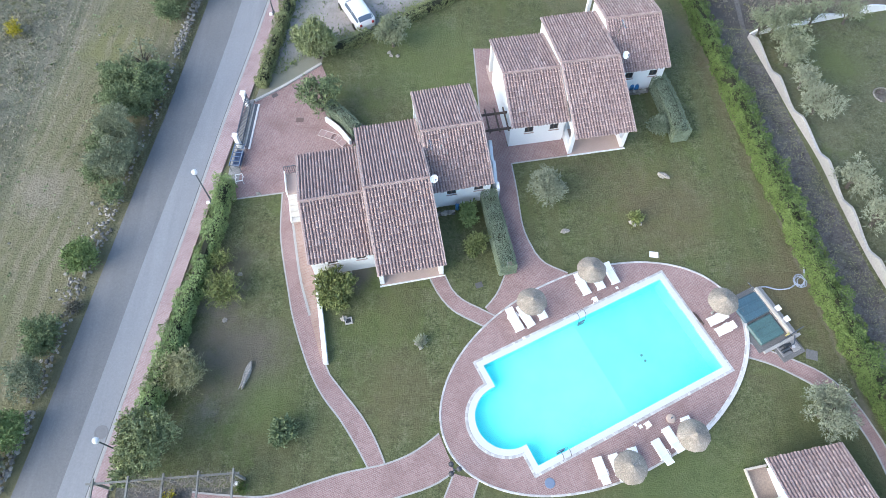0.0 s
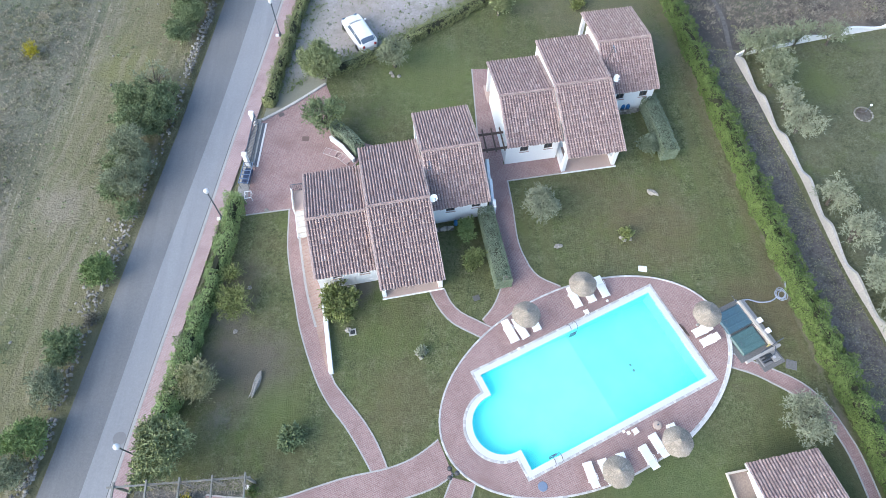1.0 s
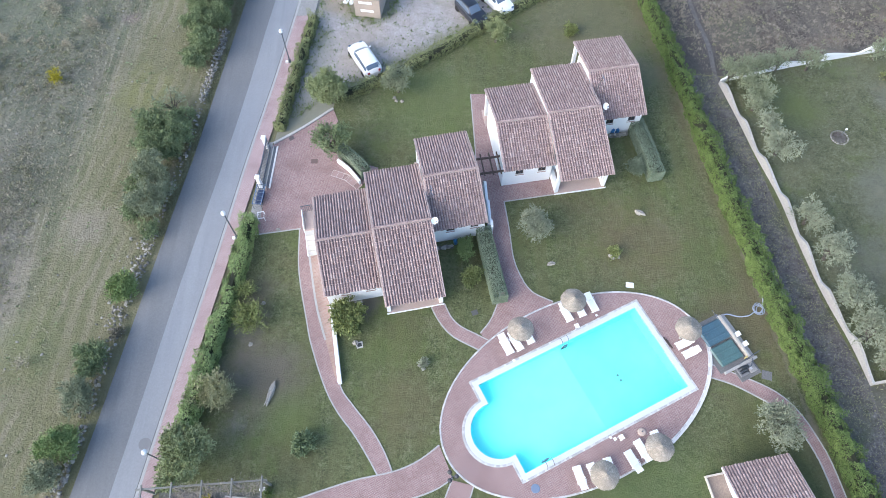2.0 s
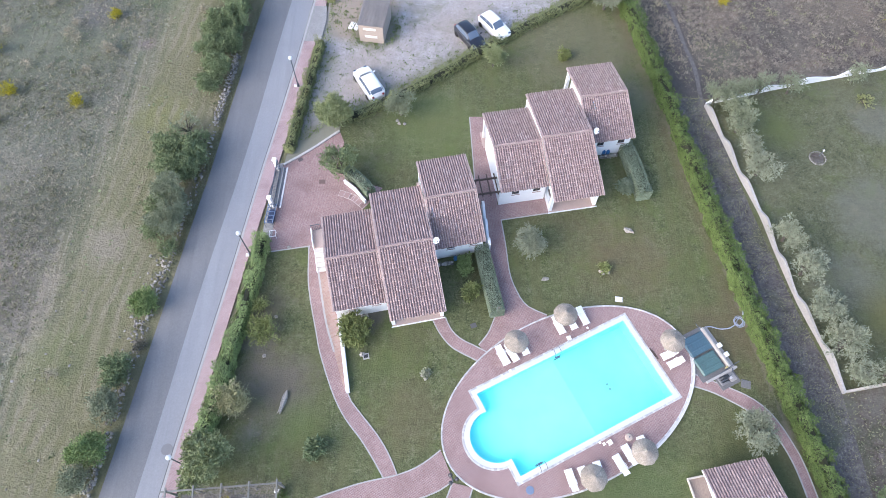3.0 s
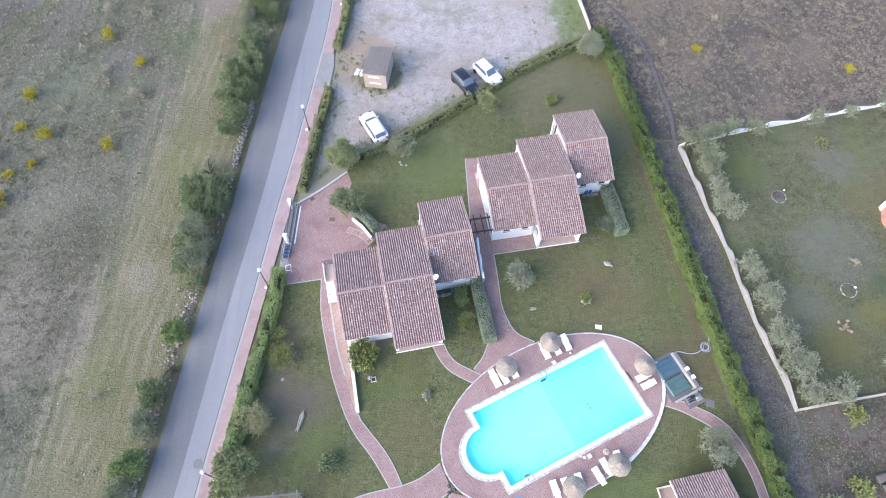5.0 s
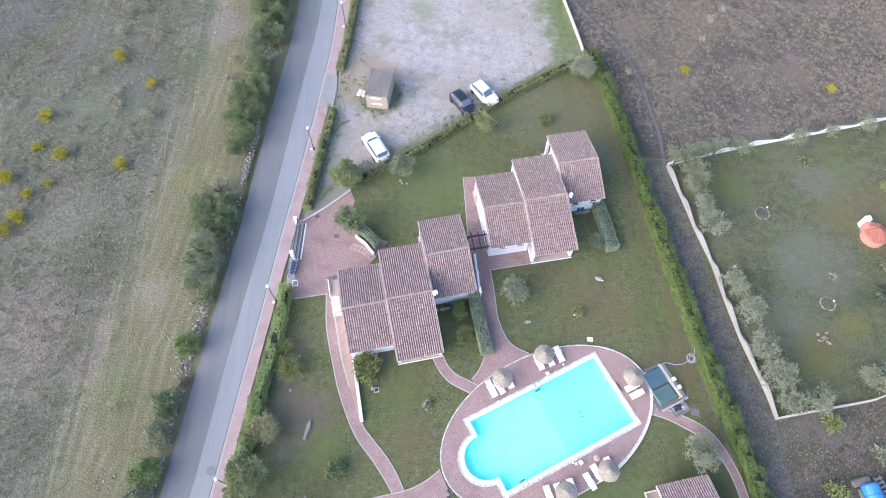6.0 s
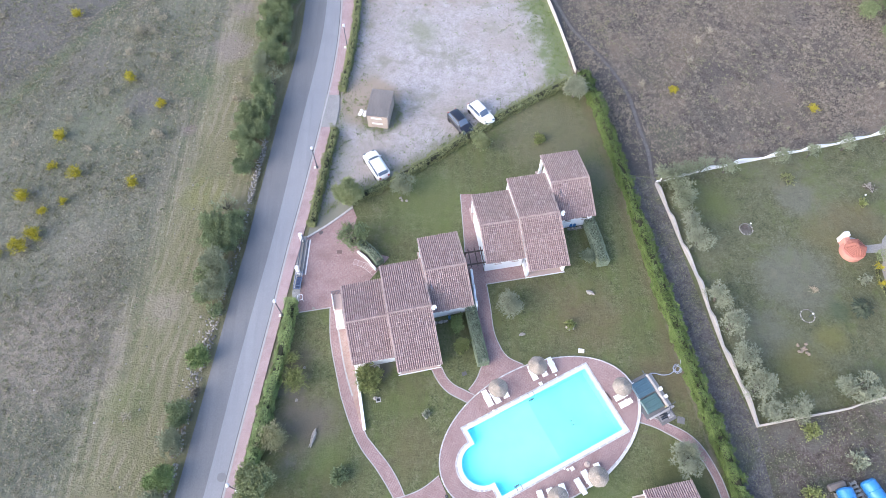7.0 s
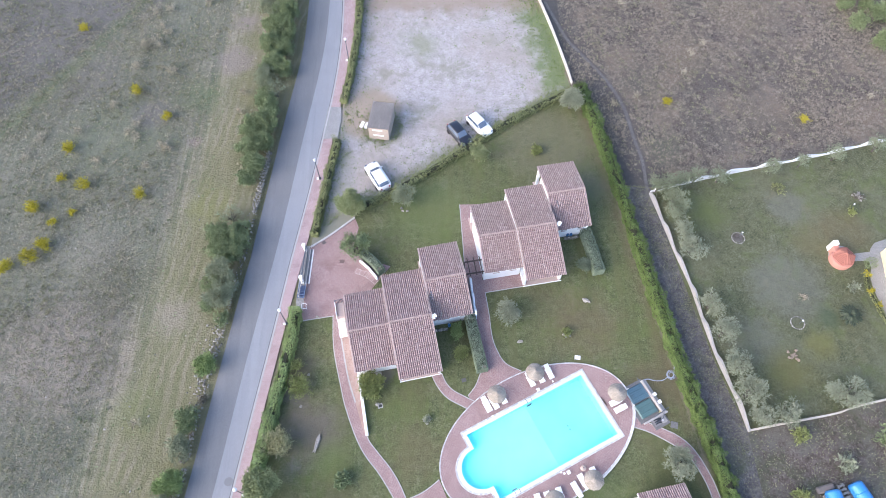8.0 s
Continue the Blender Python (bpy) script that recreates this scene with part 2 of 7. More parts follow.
# The spot at (23.5, 6.0) paints the lens's corner darkening into the grass.
M["lawn"] = turf("mown_lawn", [(0.2, (0.045, 0.057, 0.021)), (0.42, (0.090, 0.106, 0.041)), (0.56, (0.118, 0.132, 0.057)), (0.7, (0.150, 0.160, 0.078)), (0.85, (0.200, 0.204, 0.114))],
                 [(0.12, 0.5, 0.66, (0.135, 0.108, 0.062), 0.5), (0.3, 0.5, 0.64, (0.1, 0.13, 0.036), 0.65), (0.55, 0.56, 0.72, (0.19, 0.175, 0.115), 0.55), (0.07, 0.5, 0.62, (0.075, 0.085, 0.035), 0.4)],
                 13.0, [(-15, 0.55, 0.5, 0.66, (0.085, 0.095, 0.036), 0.4), (58, 1.1, 0.45, 0.6, (0.125, 0.125, 0.055), 0.4)], 0.6, 1.35,
                 [(1, 0.16, -27.6, 2.0, 3.0, (0.13, 0.105, 0.065), 0.6)],
                 [(-15.0, 17.6, 2.0, 1.2, 4.5, (0.16, 0.15, 0.13), 0.65), (-15.3, 9.6, 1.2, 2.5, 7.0, (0.17, 0.165, 0.14), 0.45), (-14.6, 13.4, 1.0, 1.0, 4.5, (0.2, 0.19, 0.17), 0.65), (-14.6, 19.5, 2.6, 2.0, 5.0, (0.15, 0.125, 0.095), 0.6), (-6.0, 18.9, 1.5, 0.8, 2.5, (0.125, 0.115, 0.1), 0.85), (15.5, 24.0, 5.0, 3.0, 7.0, (0.145, 0.105, 0.06), 0.4),
                  (-13.2, 13.5, 4.2, 3.0, 6.0, (0.15, 0.125, 0.098), 0.8), (-14.2, 10.4, 0.6, 1.0, 3.5, (0.22, 0.2, 0.175), 0.7), (-13.4, 7.6, 0.4, 1.0, 3.5, (0.2, 0.185, 0.16), 0.6), (-3.0, 11.0, 3.5, 2.0, 5.0, (0.14, 0.11, 0.06), 0.4), (21.5, 17.0, 4.0, 2.5, 4.0, (0.14, 0.105, 0.06), 0.55), (-11.0, 10.6, 2.4, 2.0, 3.0, (0.115, 0.15, 0.045), 0.6), (23.5, 6.0, 6.0, 4.0, 6.0, (0.07, 0.082, 0.03), 0.6), (14.0, 48.0, 7.0, 3.0, 8.0, (0.15, 0.135, 0.085), 0.5), (-1.0, 38.5, 6.0, 3.0, 5.0, (0.125, 0.16, 0.055), 0.45), (13.5, 5.0, 6.0, 3.0, 5.0, (0.092, 0.125, 0.045), 0.65), (12.0, 36.5, 0.5, 3.0, 5.0, (0.11, 0.13, 0.05), 0.5), (18.5, 42.0, 3.0, 2.0, 4.0, (0.15, 0.14, 0.1), 0.5)],
                 [(1, 0.145, -26.9, 0.3, 0.5, 1.8, (0.23, 0.2, 0.17), 0.7), (1, 0.145, -26.3, 0.9, 1.2, 2.5, (0.14, 0.11, 0.07), 0.5)])
M["lawn2"] = turf("thin_lawn", [(0.2, (0.04, 0.045, 0.022)), (0.42, (0.08, 0.087, 0.042)), (0.56, (0.104, 0.11, 0.057)), (0.7, (0.134, 0.136, 0.082)), (0.85, (0.18, 0.178, 0.125))],
                  [(0.13, 0.46, 0.6, (0.135, 0.138, 0.085), 0.45), (0.3, 0.5, 0.66, (0.1, 0.125, 0.04), 0.65), (0.5, 0.56, 0.7, (0.17, 0.15, 0.085), 0.5)], 9.0, (), 0.5, 0.95, (), [(38.5, 28.5, 5.5, 3.0, 6.0, (0.15, 0.15, 0.13), 0.42), (41.0, 38.5, 3.0, 1.5, 4.0, (0.16, 0.155, 0.135), 0.42), (33.0, 22.0, 4.0, 2.5, 5.0, (0.14, 0.14, 0.115), 0.4), (36.0, 18.5, 3.5, 2.5, 4.0, (0.125, 0.12, 0.04), 0.7), (40.0, 21.5, 2.2, 1.5, 3.0, (0.14, 0.135, 0.045), 0.7), (31.5, 38.0, 3.5, 2.5, 5.0, (0.1, 0.12, 0.04), 0.7), (42.5, 34.0, 3.0, 2.0, 4.0, (0.13, 0.115, 0.055), 0.6), (42.0, 24.5, 1.8, 1.2, 2.5, (0.06, 0.085, 0.045), 0.7), (46.5, 35.0, 4.0, 2.0, 5.0, (0.15, 0.115, 0.06), 0.4)])
M["dirt"] = turf("bare_earth", [(0.15, (0.045, 0.042, 0.042)), (0.4, (0.085, 0.08, 0.079)), (0.55, (0.115, 0.109, 0.107)), (0.7, (0.155, 0.147, 0.143)), (0.9, (0.26, 0.247, 0.238))],
                 [(0.25, 0.5, 0.64, (0.07, 0.085, 0.045), 0.65), (0.6, 0.54, 0.7, (0.18, 0.16, 0.14), 0.6)], 7.0)
M["red_earth"] = turf("red_earth", [(0.2, (0.043, 0.033, 0.027)), (0.42, (0.085, 0.068, 0.058)), (0.56, (0.119, 0.097, 0.083)), (0.7, (0.157, 0.135, 0.119)), (0.85, (0.23, 0.204, 0.183))],
                      [(0.2, 0.48, 0.62, (0.128, 0.126, 0.106), 0.7), (0.3, 0.48, 0.64, (0.068, 0.083, 0.043), 0.6)], 6.0)
M["gravel"] = turf("pale_gravel", [(0.2, (0.229, 0.209, 0.204)), (0.42, (0.333, 0.307, 0.305)), (0.56, (0.388, 0.361, 0.360)), (0.7, (0.448, 0.420, 0.417)), (0.85, (0.573, 0.544, 0.542))],
                   [(0.09, 0.46, 0.6, (0.31, 0.268, 0.235), 0.6), (0.3, 0.53, 0.66, (0.21, 0.21, 0.15), 0.6), (1.2, 0.58, 0.68, (0.16, 0.165, 0.115), 0.55), (3.0, 0.62, 0.7, (0.13, 0.14, 0.09), 0.6)], 9.0, (), 0.6, 0.8,
                   [(1, 0.197, -24.3, 3.0, 12.0, (0.13, 0.175, 0.06), 0.85), (0, 1, -70.5, 2.5, 6.0, (0.27, 0.21, 0.16), 0.75), (-1, -0.12, -4.6, 1.5, 4.0, (0.27, 0.265, 0.235), 0.6), (0.55, -0.83, 39.3, 1.0, 4.0, (0.17, 0.175, 0.11), 0.6)],
                   [(-8.5, 53.6, 4.6, 1.5, 3.0, (0.3, 0.24, 0.185), 0.8), (-3.2, 54.8, 1.6, 2.5, 4.0, (0.29, 0.235, 0.185), 0.6), (-6.6, 50.8, 2.9, 1.2, 3.5, (0.14, 0.145, 0.09), 0.65), (-2.0, 65.5, 3.6, 3.0, 8.0, (0.19, 0.21, 0.12), 0.6), (7.5, 66.0, 2.0, 3.0, 8.0, (0.2, 0.22, 0.13), 0.5), (-11.5, 46.5, 2.0, 2.0, 4.0, (0.2, 0.2, 0.13), 0.6)])


def tar(name, a, b, c):
    n = Nodes(name)
    f = n.noise(45, 4, rough=0.7)
    col = n.ramp(f, [(0.3, a), (0.55, b), (0.8, c)])
    v = n.where(6, 0.9, 0.06, 1)
    col = n.mix(n.grey(n.noise(1.0, 4, v), 0.45, 0.7), col, n.mix(0.35, col, c))
    col = n.mix(n.grey(n.noise(1.7, 5, n.where(6, 0.8, 0.05, 1), 0.65), 0.5, 0.68), col, n.mix(0.55, col, a))
    col = n.mix(n.grey(n.noise(0.35, 5), 0.48, 0.72), col, n.mix(0.4, col, a))
    col = n.mix(n.grey(n.noise(7, 5, rough=0.75), 0.4, 0.66), n.mix(0.3, col, a), n.mix(0.22, col, c))
    n.bump(f, 0.3, 0.006)
    return n.done(col, 0.8)


M["road"] = tar("old_asphalt", (0.132, 0.135, 0.142), (0.182, 0.185, 0.192), (0.248, 0.25, 0.255))
M["road_new"] = tar("pale_asphalt_strip", (0.208, 0.215, 0.232), (0.266, 0.275, 0.294), (0.33, 0.341, 0.362))
M["paver"] = pavers("red_pavers", (0.225, 0.124, 0.117), (0.315, 0.19, 0.177), (0.39, 0.32, 0.305), 26, 0.2, 0.1)
M["paver_walk"] = pavers("pink_pavers", (0.31, 0.2, 0.205), (0.39, 0.265, 0.268), (0.47, 0.42, 0.41), -38, 0.3, 0.15)
M["paver_warm"] = pavers("orange_pavers", (0.3, 0.18, 0.145), (0.39, 0.25, 0.205), (0.4, 0.34, 0.3), 12)
M["terrace"] = plain("brown_terrace_floor", (0.27, 0.215, 0.185), 0.8, 0, 0.2, 2)
M["verge_white"] = plain("cream_parapet", (0.52, 0.48, 0.43), 0.85, 0, 0.1, 3)
M["stair_tread"] = plain("pale_stair_stone", (0.56, 0.53, 0.5), 0.8, 0, 0.15, 4)
M["porch"] = plain("terracotta_floor", (0.5, 0.385, 0.34), 0.7)
M["kerb"] = plain("pale_stone_kerb", (0.42, 0.41, 0.395), 0.85, 0, 0.25, 5, 0.3)
M["kerb_road"] = plain("concrete_kerb", (0.4, 0.39, 0.385), 0.85, 0, 0.25, 5, 0.3)
M["gutter"] = plain("dark_gutter", (0.13, 0.128, 0.132), 0.9, 0, 0.35, 2, 0.3)
M["pale_kerb"] = plain("white_stone_edging", (0.5, 0.485, 0.475), 0.85, 0, 0.25, 5, 0.3)
M["verge_pale"] = plain("whitewashed_wall_top", (0.62, 0.61, 0.6), 0.85, 0, 0.15, 4, 0.2)
M["coping"] = plain("white_stone_coping", (0.62, 0.63, 0.64), 0.6, 0, 0.07, 4)
M["white"] = plain("white_render", (0.8, 0.81, 0.83), 0.85, 0, 0.05, 2.5, 0.2)
M["beige_wall"] = plain("weathered_white_wall", (0.46, 0.44, 0.418), 0.9, 0, 0.2, 1.6, 0.3)
M["plastic"] = plain("white_plastic", (0.82, 0.82, 0.83), 0.4, 0, 0.04)
M["tile"] = tiles("clay_tiles", False)
M["tile_piece"] = tiles("clay_tile_single", True)
# Channels carry grime plus the shade between ribs, both put into the colour.
M["tile_channel"] = tiles("dirty_shaded_channels", False, 0.52)
M["tile_channel_piece"] = tiles("dirty_shaded_channel_single", True, 0.52)
# Lips paler than the clay: the highlight on tile ends is painted in.
M["tile_lip"] = plain("highlit_tile_lip", (0.47, 0.375, 0.355), 0.9, 0, 0.3, 4)
# Deck between the tiles; the shade there is put into its colour.
M["shaded_underlay"] = plain("tile_channel", (0.12, 0.078, 0.072), 0.9, 0, 0.25)
M["verge"] = plain("pale_mortar_verge", (0.42, 0.33, 0.31), 0.9, 0, 0.2, 5)
M["mortar"] = plain("greyed_mortar", (0.36, 0.29, 0.27), 0.9, 0, 0.25, 5)
M["wood"] = plain("brown_timber", (0.085, 0.06, 0.05), 0.7, 0, 0.3, 8)
M["grey_wood"] = plain("weathered_timber", (0.23, 0.23, 0.215), 0.8, 0, 0.3, 6)
M["concrete_pale"] = plain("worn_pale_concrete", (0.3, 0.295, 0.29), 0.9, 0, 0.3, 2, 0.3)
M["iron"] = plain("grey_iron", (0.12, 0.14, 0.17), 0.5, 0.6, 0.2)
M["steel"] = plain("stainless_steel", (0.55, 0.57, 0.6), 0.25, 1.0, 0.05)
M["dark"] = plain("dark_interior", (0.03, 0.035, 0.04), 0.6, 0, 0.1)
M["rock"] = plain("limestone", (0.33, 0.31, 0.28), 0.95, 0, 0.4, 2.5, 0.6)
M["bark"] = plain("bark", (0.11, 0.095, 0.08), 0.95, 0, 0.35, 6, 0.6)
M["thatch"] = None
M["olive"] = foliage("olive_leaves", (0.153, 0.175, 0.118), (0.248, 0.275, 0.195), (0.360, 0.389, 0.293))
M["wild_olive"] = foliage("wild_olive_leaves", (0.144, 0.172, 0.105), (0.222, 0.254, 0.164), (0.306, 0.336, 0.235))
M["tan"] = foliage("tan_blades", (0.158, 0.137, 0.110), (0.236, 0.208, 0.168), (0.315, 0.284, 0.231))
M["bush"] = foliage("dark_green_leaves", (0.106, 0.142, 0.067), (0.185, 0.235, 0.116), (0.275, 0.330, 0.182))
M["green"] = foliage("hedge_leaves", (0.081, 0.127, 0.040), (0.196, 0.270, 0.103), (0.333, 0.420, 0.178))
M["bright"] = foliage("bright_hedge_leaves", (0.040, 0.068, 0.018), (0.099, 0.148, 0.041), (0.180, 0.245, 0.081))
M["clipped"] = foliage("clipped_hedge_leaves", (0.084, 0.114, 0.072), (0.168, 0.216, 0.150), (0.288, 0.342, 0.252))
M["yellow"] = foliage("yellow_broom_leaves", (0.172, 0.150, 0.013), (0.408, 0.354, 0.024), (0.592, 0.536, 0.053))
M["citrus"] = foliage("citrus_leaves", (0.098, 0.124, 0.042), (0.208, 0.244, 0.088), (0.351, 0.384, 0.156))
M["dry"] = foliage("dry_grass_blades", (0.12, 0.11, 0.08), (0.19, 0.175, 0.132), (0.27, 0.25, 0.195))
M["straw"] = foliage("straw_blades", (0.229, 0.209, 0.155), (0.344, 0.316, 0.235), (0.459, 0.416, 0.315))
M["dry_green"] = foliage("meadow_blades", (0.126, 0.136, 0.072), (0.220, 0.223, 0.127), (0.315, 0.305, 0.194))
M["fresh"] = foliage("fresh_grass_blades", (0.075, 0.11, 0.032), (0.155, 0.21, 0.065), (0.23, 0.285, 0.115))
M["khaki"] = foliage("pale_khaki_leaves", (0.2, 0.2, 0.1), (0.32, 0.325, 0.18), (0.46, 0.455, 0.28))
M["leafy"] = foliage("mid_green_leaves", (0.150, 0.181, 0.081), (0.250, 0.294, 0.144), (0.388, 0.425, 0.237))
M["palm"] = foliage("palm_leaves", (0.035, 0.042, 0.02), (0.075, 0.085, 0.042), (0.13, 0.14, 0.075))
M["scruffy"] = foliage("scruffy_hedge_leaves", (0.103, 0.124, 0.052), (0.207, 0.233, 0.103), (0.322, 0.345, 0.167))
M["brown_blade"] = foliage("brown_blades", (0.1, 0.087, 0.074), (0.155, 0.134, 0.116), (0.22, 0.19, 0.165))
# Near-black: the shade inside a hedge is put into this colour.
M["core"] = plain("shaded_twigs", (0.03, 0.034, 0.018), 0.95, 0, 0.3, 8)

# ---------------------------------------------------------------- builders


def empty(name, x=0, y=0, z=0, rz=0, label="", category="", group="", kind=""):
    ob = new(name)
    ob.matrix_world = pose(x, y, z, 0, 0, rz)
    return tagged(ob, label, category, group, kind)


def part(name, bm, material, parent=None, label="", m=None):
    me = bpy.data.meshes.new(name)
    bm.to_mesh(me)
    bm.free()
    me.materials.append(material)
    ob = new(name, me)
    if parent is not None:
        ob.parent = parent
    if m is not None:
        ob.matrix_basis = m
    return tagged(ob, label)


def box(bm, x0, x1, y0, y1, z0, z1, m=None, bevel=0.0):
    r = bmesh.ops.create_cube(bm, size=1)["verts"]
    for v in r:
        v.co = Vector((x0 + (v.co.x + 0.5) * (x1 - x0), y0 + (v.co.y + 0.5) * (y1 - y0), z0 + (v.co.z + 0.5) * (z1 - z0)))
    if bevel:
        es = list({e for v in r for e in v.link_edges})
        r = list({v for f in bmesh.ops.bevel(bm, geom=es, offset=bevel, segments=1, affect="EDGES")["faces"] for v in f.verts} | {v for v in r if v.is_valid})
    if m is not None:
        bmesh.ops.transform(bm, matrix=m, verts=[v for v in r if v.is_valid])
    return bm


def boxes(*rows, bevel=0.0):
    bm = bmesh.new()
    for r in rows:
        box(bm, *r, bevel=bevel)
    return bm


def prism(outline, z0, z1):
    """A closed slab on a plan outline."""
    bm = bmesh.new()
    lo = [bm.verts.new((x, y, z0)) for x, y in outline]
    hi = [bm.verts.new((x, y, z1)) for x, y in outline]
    n = len(outline)
    bm.faces.new(hi)
    bm.faces.new(lo[::-1])
    for i in range(n):
        bm.faces.new((lo[i], lo[(i + 1) % n], hi[(i + 1) % n], hi[i]))
    bmesh.ops.recalc_face_normals(bm, faces=bm.faces[:])
    return bm


def tube(bm, pts, r0, r1=None, sides=8):
    """A round bar along points, tapering from r0 to r1."""
    r1 = r0 if r1 is None else r1
    pts = [Vector(p) for p in pts]
    rings = []
    for i, p in enumerate(pts):
        d = (pts[min(i + 1, len(pts) - 1)] - pts[max(i - 1, 0)]).normalized()
        q = d.to_track_quat("Z", "Y")
        r = r0 + (r1 - r0) * i / (len(pts) - 1)
        rings.append([bm.verts.new(p + q @ Vector((math.cos(2 * math.pi * k / sides) * r, math.sin(2 * math.pi * k / sides) * r, 0))) for k in range(sides)])
    for a, b in zip(rings, rings[1:]):
        for k in range(sides):
            bm.faces.new((a[k], a[(k + 1) % sides], b[(k + 1) % sides], b[k]))
    bm.faces.new(rings[0][::-1])
    bm.faces.new(rings[-1])
    return bm


def lathe(bm, prof, sides=20, at=(0, 0, 0)):
    """A turned form from (radius, height) pairs."""
    rings = [[bm.verts.new((at[0] + r * math.cos(2 * math.pi * k / sides), at[1] + r * math.sin(2 * math.pi * k / sides), at[2] + z)) for k in range(sides)] for r, z in prof]
    for a, b in zip(rings, rings[1:]):
        for k in range(sides):
            bm.faces.new((a[k], a[(k + 1) % sides], b[(k + 1) % sides], b[k]))
    bm.faces.new(rings[0][::-1])
    bm.faces.new(rings[-1])
    return bm


def curve(pts, step=0.5):
    """A smooth line through plan points."""
    p = [np.array(q, float) for q in pts]
    p = [2 * p[0] - p[1]] + p + [2 * p[-1] - p[-2]]
    out = []
    for i in range(1, len(p) - 2):
        n = max(2, int(np.linalg.norm(p[i + 1] - p[i]) / step))
        for k in range(n):
            t = k / n
            out.append(tuple(0.5 * (2 * p[i] + (p[i + 1] - p[i - 1]) * t + (2 * p[i - 1] - 5 * p[i] + 4 * p[i + 1] - p[i + 2]) * t * t + (3 * p[i] - p[i - 1] - 3 * p[i + 1] + p[i + 2]) * t ** 3)))
    out.append(tuple(p[-2]))
    return out


def offset(line, d):
    """The line moved by d to its left."""
    a = np.array(line, float)
    t = np.gradient(a, axis=0)
    t /= np.linalg.norm(t, axis=1)[:, None] + 1e-9
    return [tuple(v) for v in a + d * np.stack([-t[:, 1], t[:, 0]], 1)]


def ribbon(left, right, z0, z1):
    """A strip between two lines of equal count, with its sides."""
    bm = bmesh.new()
    rows = [[bm.verts.new((x, y, z)) for (x, y), z in ((a, z0), (a, z1), (b, z1), (b, z0))] for a, b in zip(left, right)]
    for a, b in zip(rows, rows[1:]):
        for k in range(3):
            bm.faces.new((a[k], b[k], b[k + 1], a[k + 1]))
    bm.faces.new(rows[0])
    bm.faces.new(rows[-1][::-1])
    bmesh.ops.recalc_face_normals(bm, faces=bm.faces[:])
    return bm


def structure(name, bm, material, label=""):
    return tagged(part(name, bm, material), label, "", "", "structure")


rng = np.random.default_rng(7)


def leaf_mesh(name, pts, nrm, size, material, slim=0.45, lift=0.3, lie=None, way=None):
    """One mesh of many small leaves at pts, turned roughly along nrm."""
    n = len(pts)
    pts, nrm = np.asarray(pts), np.asarray(nrm)
    t = np.cross(nrm, rng.normal(size=(n, 3)))
    t /= np.linalg.norm(t, axis=1)[:, None] + 1e-9
    t = t + nrm * (lift * rng.random((n, 1)) + rng.normal(0, 0.25, (n, 1)))
    t /= np.linalg.norm(t, axis=1)[:, None] + 1e-9
    if lie is not None:
        a = radians(lie) + rng.normal(0, 0.55, n)
        t = np.stack([np.cos(a), np.sin(a), np.full(n, 0.35)], 1)
    if way is not None:
        t = way / (np.linalg.norm(way, axis=1)[:, None] + 1e-9)
    s = np.cross(nrm + rng.normal(0, 0.45, (n, 3)), t)
    s /= np.linalg.norm(s, axis=1)[:, None] + 1e-9
    ln = (size * (0.6 + 0.8 * rng.random(n)))[:, None]
    w = ln * slim
    v = np.stack([pts, pts + t * ln * 0.5 + s * w * 0.5, pts + t * ln, pts + t * ln * 0.5 - s * w * 0.5], 1).reshape(-1, 3)
    me = bpy.data.meshes.new(name)
    me.vertices.add(4 * n)
    me.vertices.foreach_set("co", v.astype(np.float32).ravel())
    me.loops.add(4 * n)
    me.loops.foreach_set("vertex_index", np.arange(4 * n, dtype=np.int32))
    me.polygons.add(n)
    me.polygons.foreach_set("loop_start", np.arange(0, 4 * n, 4, dtype=np.int32))
    me.update()
    me.materials.append(material)
    return me


def sphere_points(n):
    d = rng.normal(size=(n, 3))
    return d / np.linalg.norm(d, axis=1)[:, None]


def clump_leaves(centres, radii, per, squash=0.8):
    """Leaf places on and in a set of clumps."""
    P, N = [], []
    for c, r in zip(centres, radii):
        k = max(8, int(per * r * r))
        d = sphere_points(k)
        rad = r * (1 - 0.45 * rng.random(k) ** 2)
        q = d * rad[:, None]
        q[:, 2] *= squash
        P.append(q + c)
        N.append(d)
    return np.concatenate(P), np.concatenate(N)


def sprays(centres, radii, per, length, up=0.3, leaves=9, squash=0.85):
    """Leafy twigs that stand out from a set of clumps: leaf places, the sides they face and the ways they point."""
    P, N, D = [], [], []
    for c, r in zip(centres, radii):
        k = max(6, int(per * r * r))
        d = sphere_points(k)
        d[:, 2] = d[:, 2] * squash + up * 0.5
        base = c + d * (r * (0.3 + 0.45 * rng.random(k)))[:, None]
        axis = d + rng.normal(0, 0.4, (k, 3)) + np.array([0, 0, up])
        axis /= np.linalg.norm(axis, axis=1)[:, None] + 1e-9
        ln = length * (0.55 + 0.9 * rng.random(k))
        for j in range(leaves):
            t = (j + rng.random(k)) / leaves
            out = np.cross(axis, rng.normal(size=(k, 3)))
            out /= np.linalg.norm(out, axis=1)[:, None] + 1e-9
            q = base + axis * (ln * t)[:, None]
            q[:, 2] -= 0.22 * ln * t * t
            P.append(q)
            N.append(d + 0.4 * out)
            D.append(axis * (0.55 + 0.5 * t)[:, None] + out * 0.75)
    P, N, D = np.concatenate(P), np.concatenate(N), np.concatenate(D)
    return P, N / (np.linalg.norm(N, axis=1)[:, None] + 1e-9), D


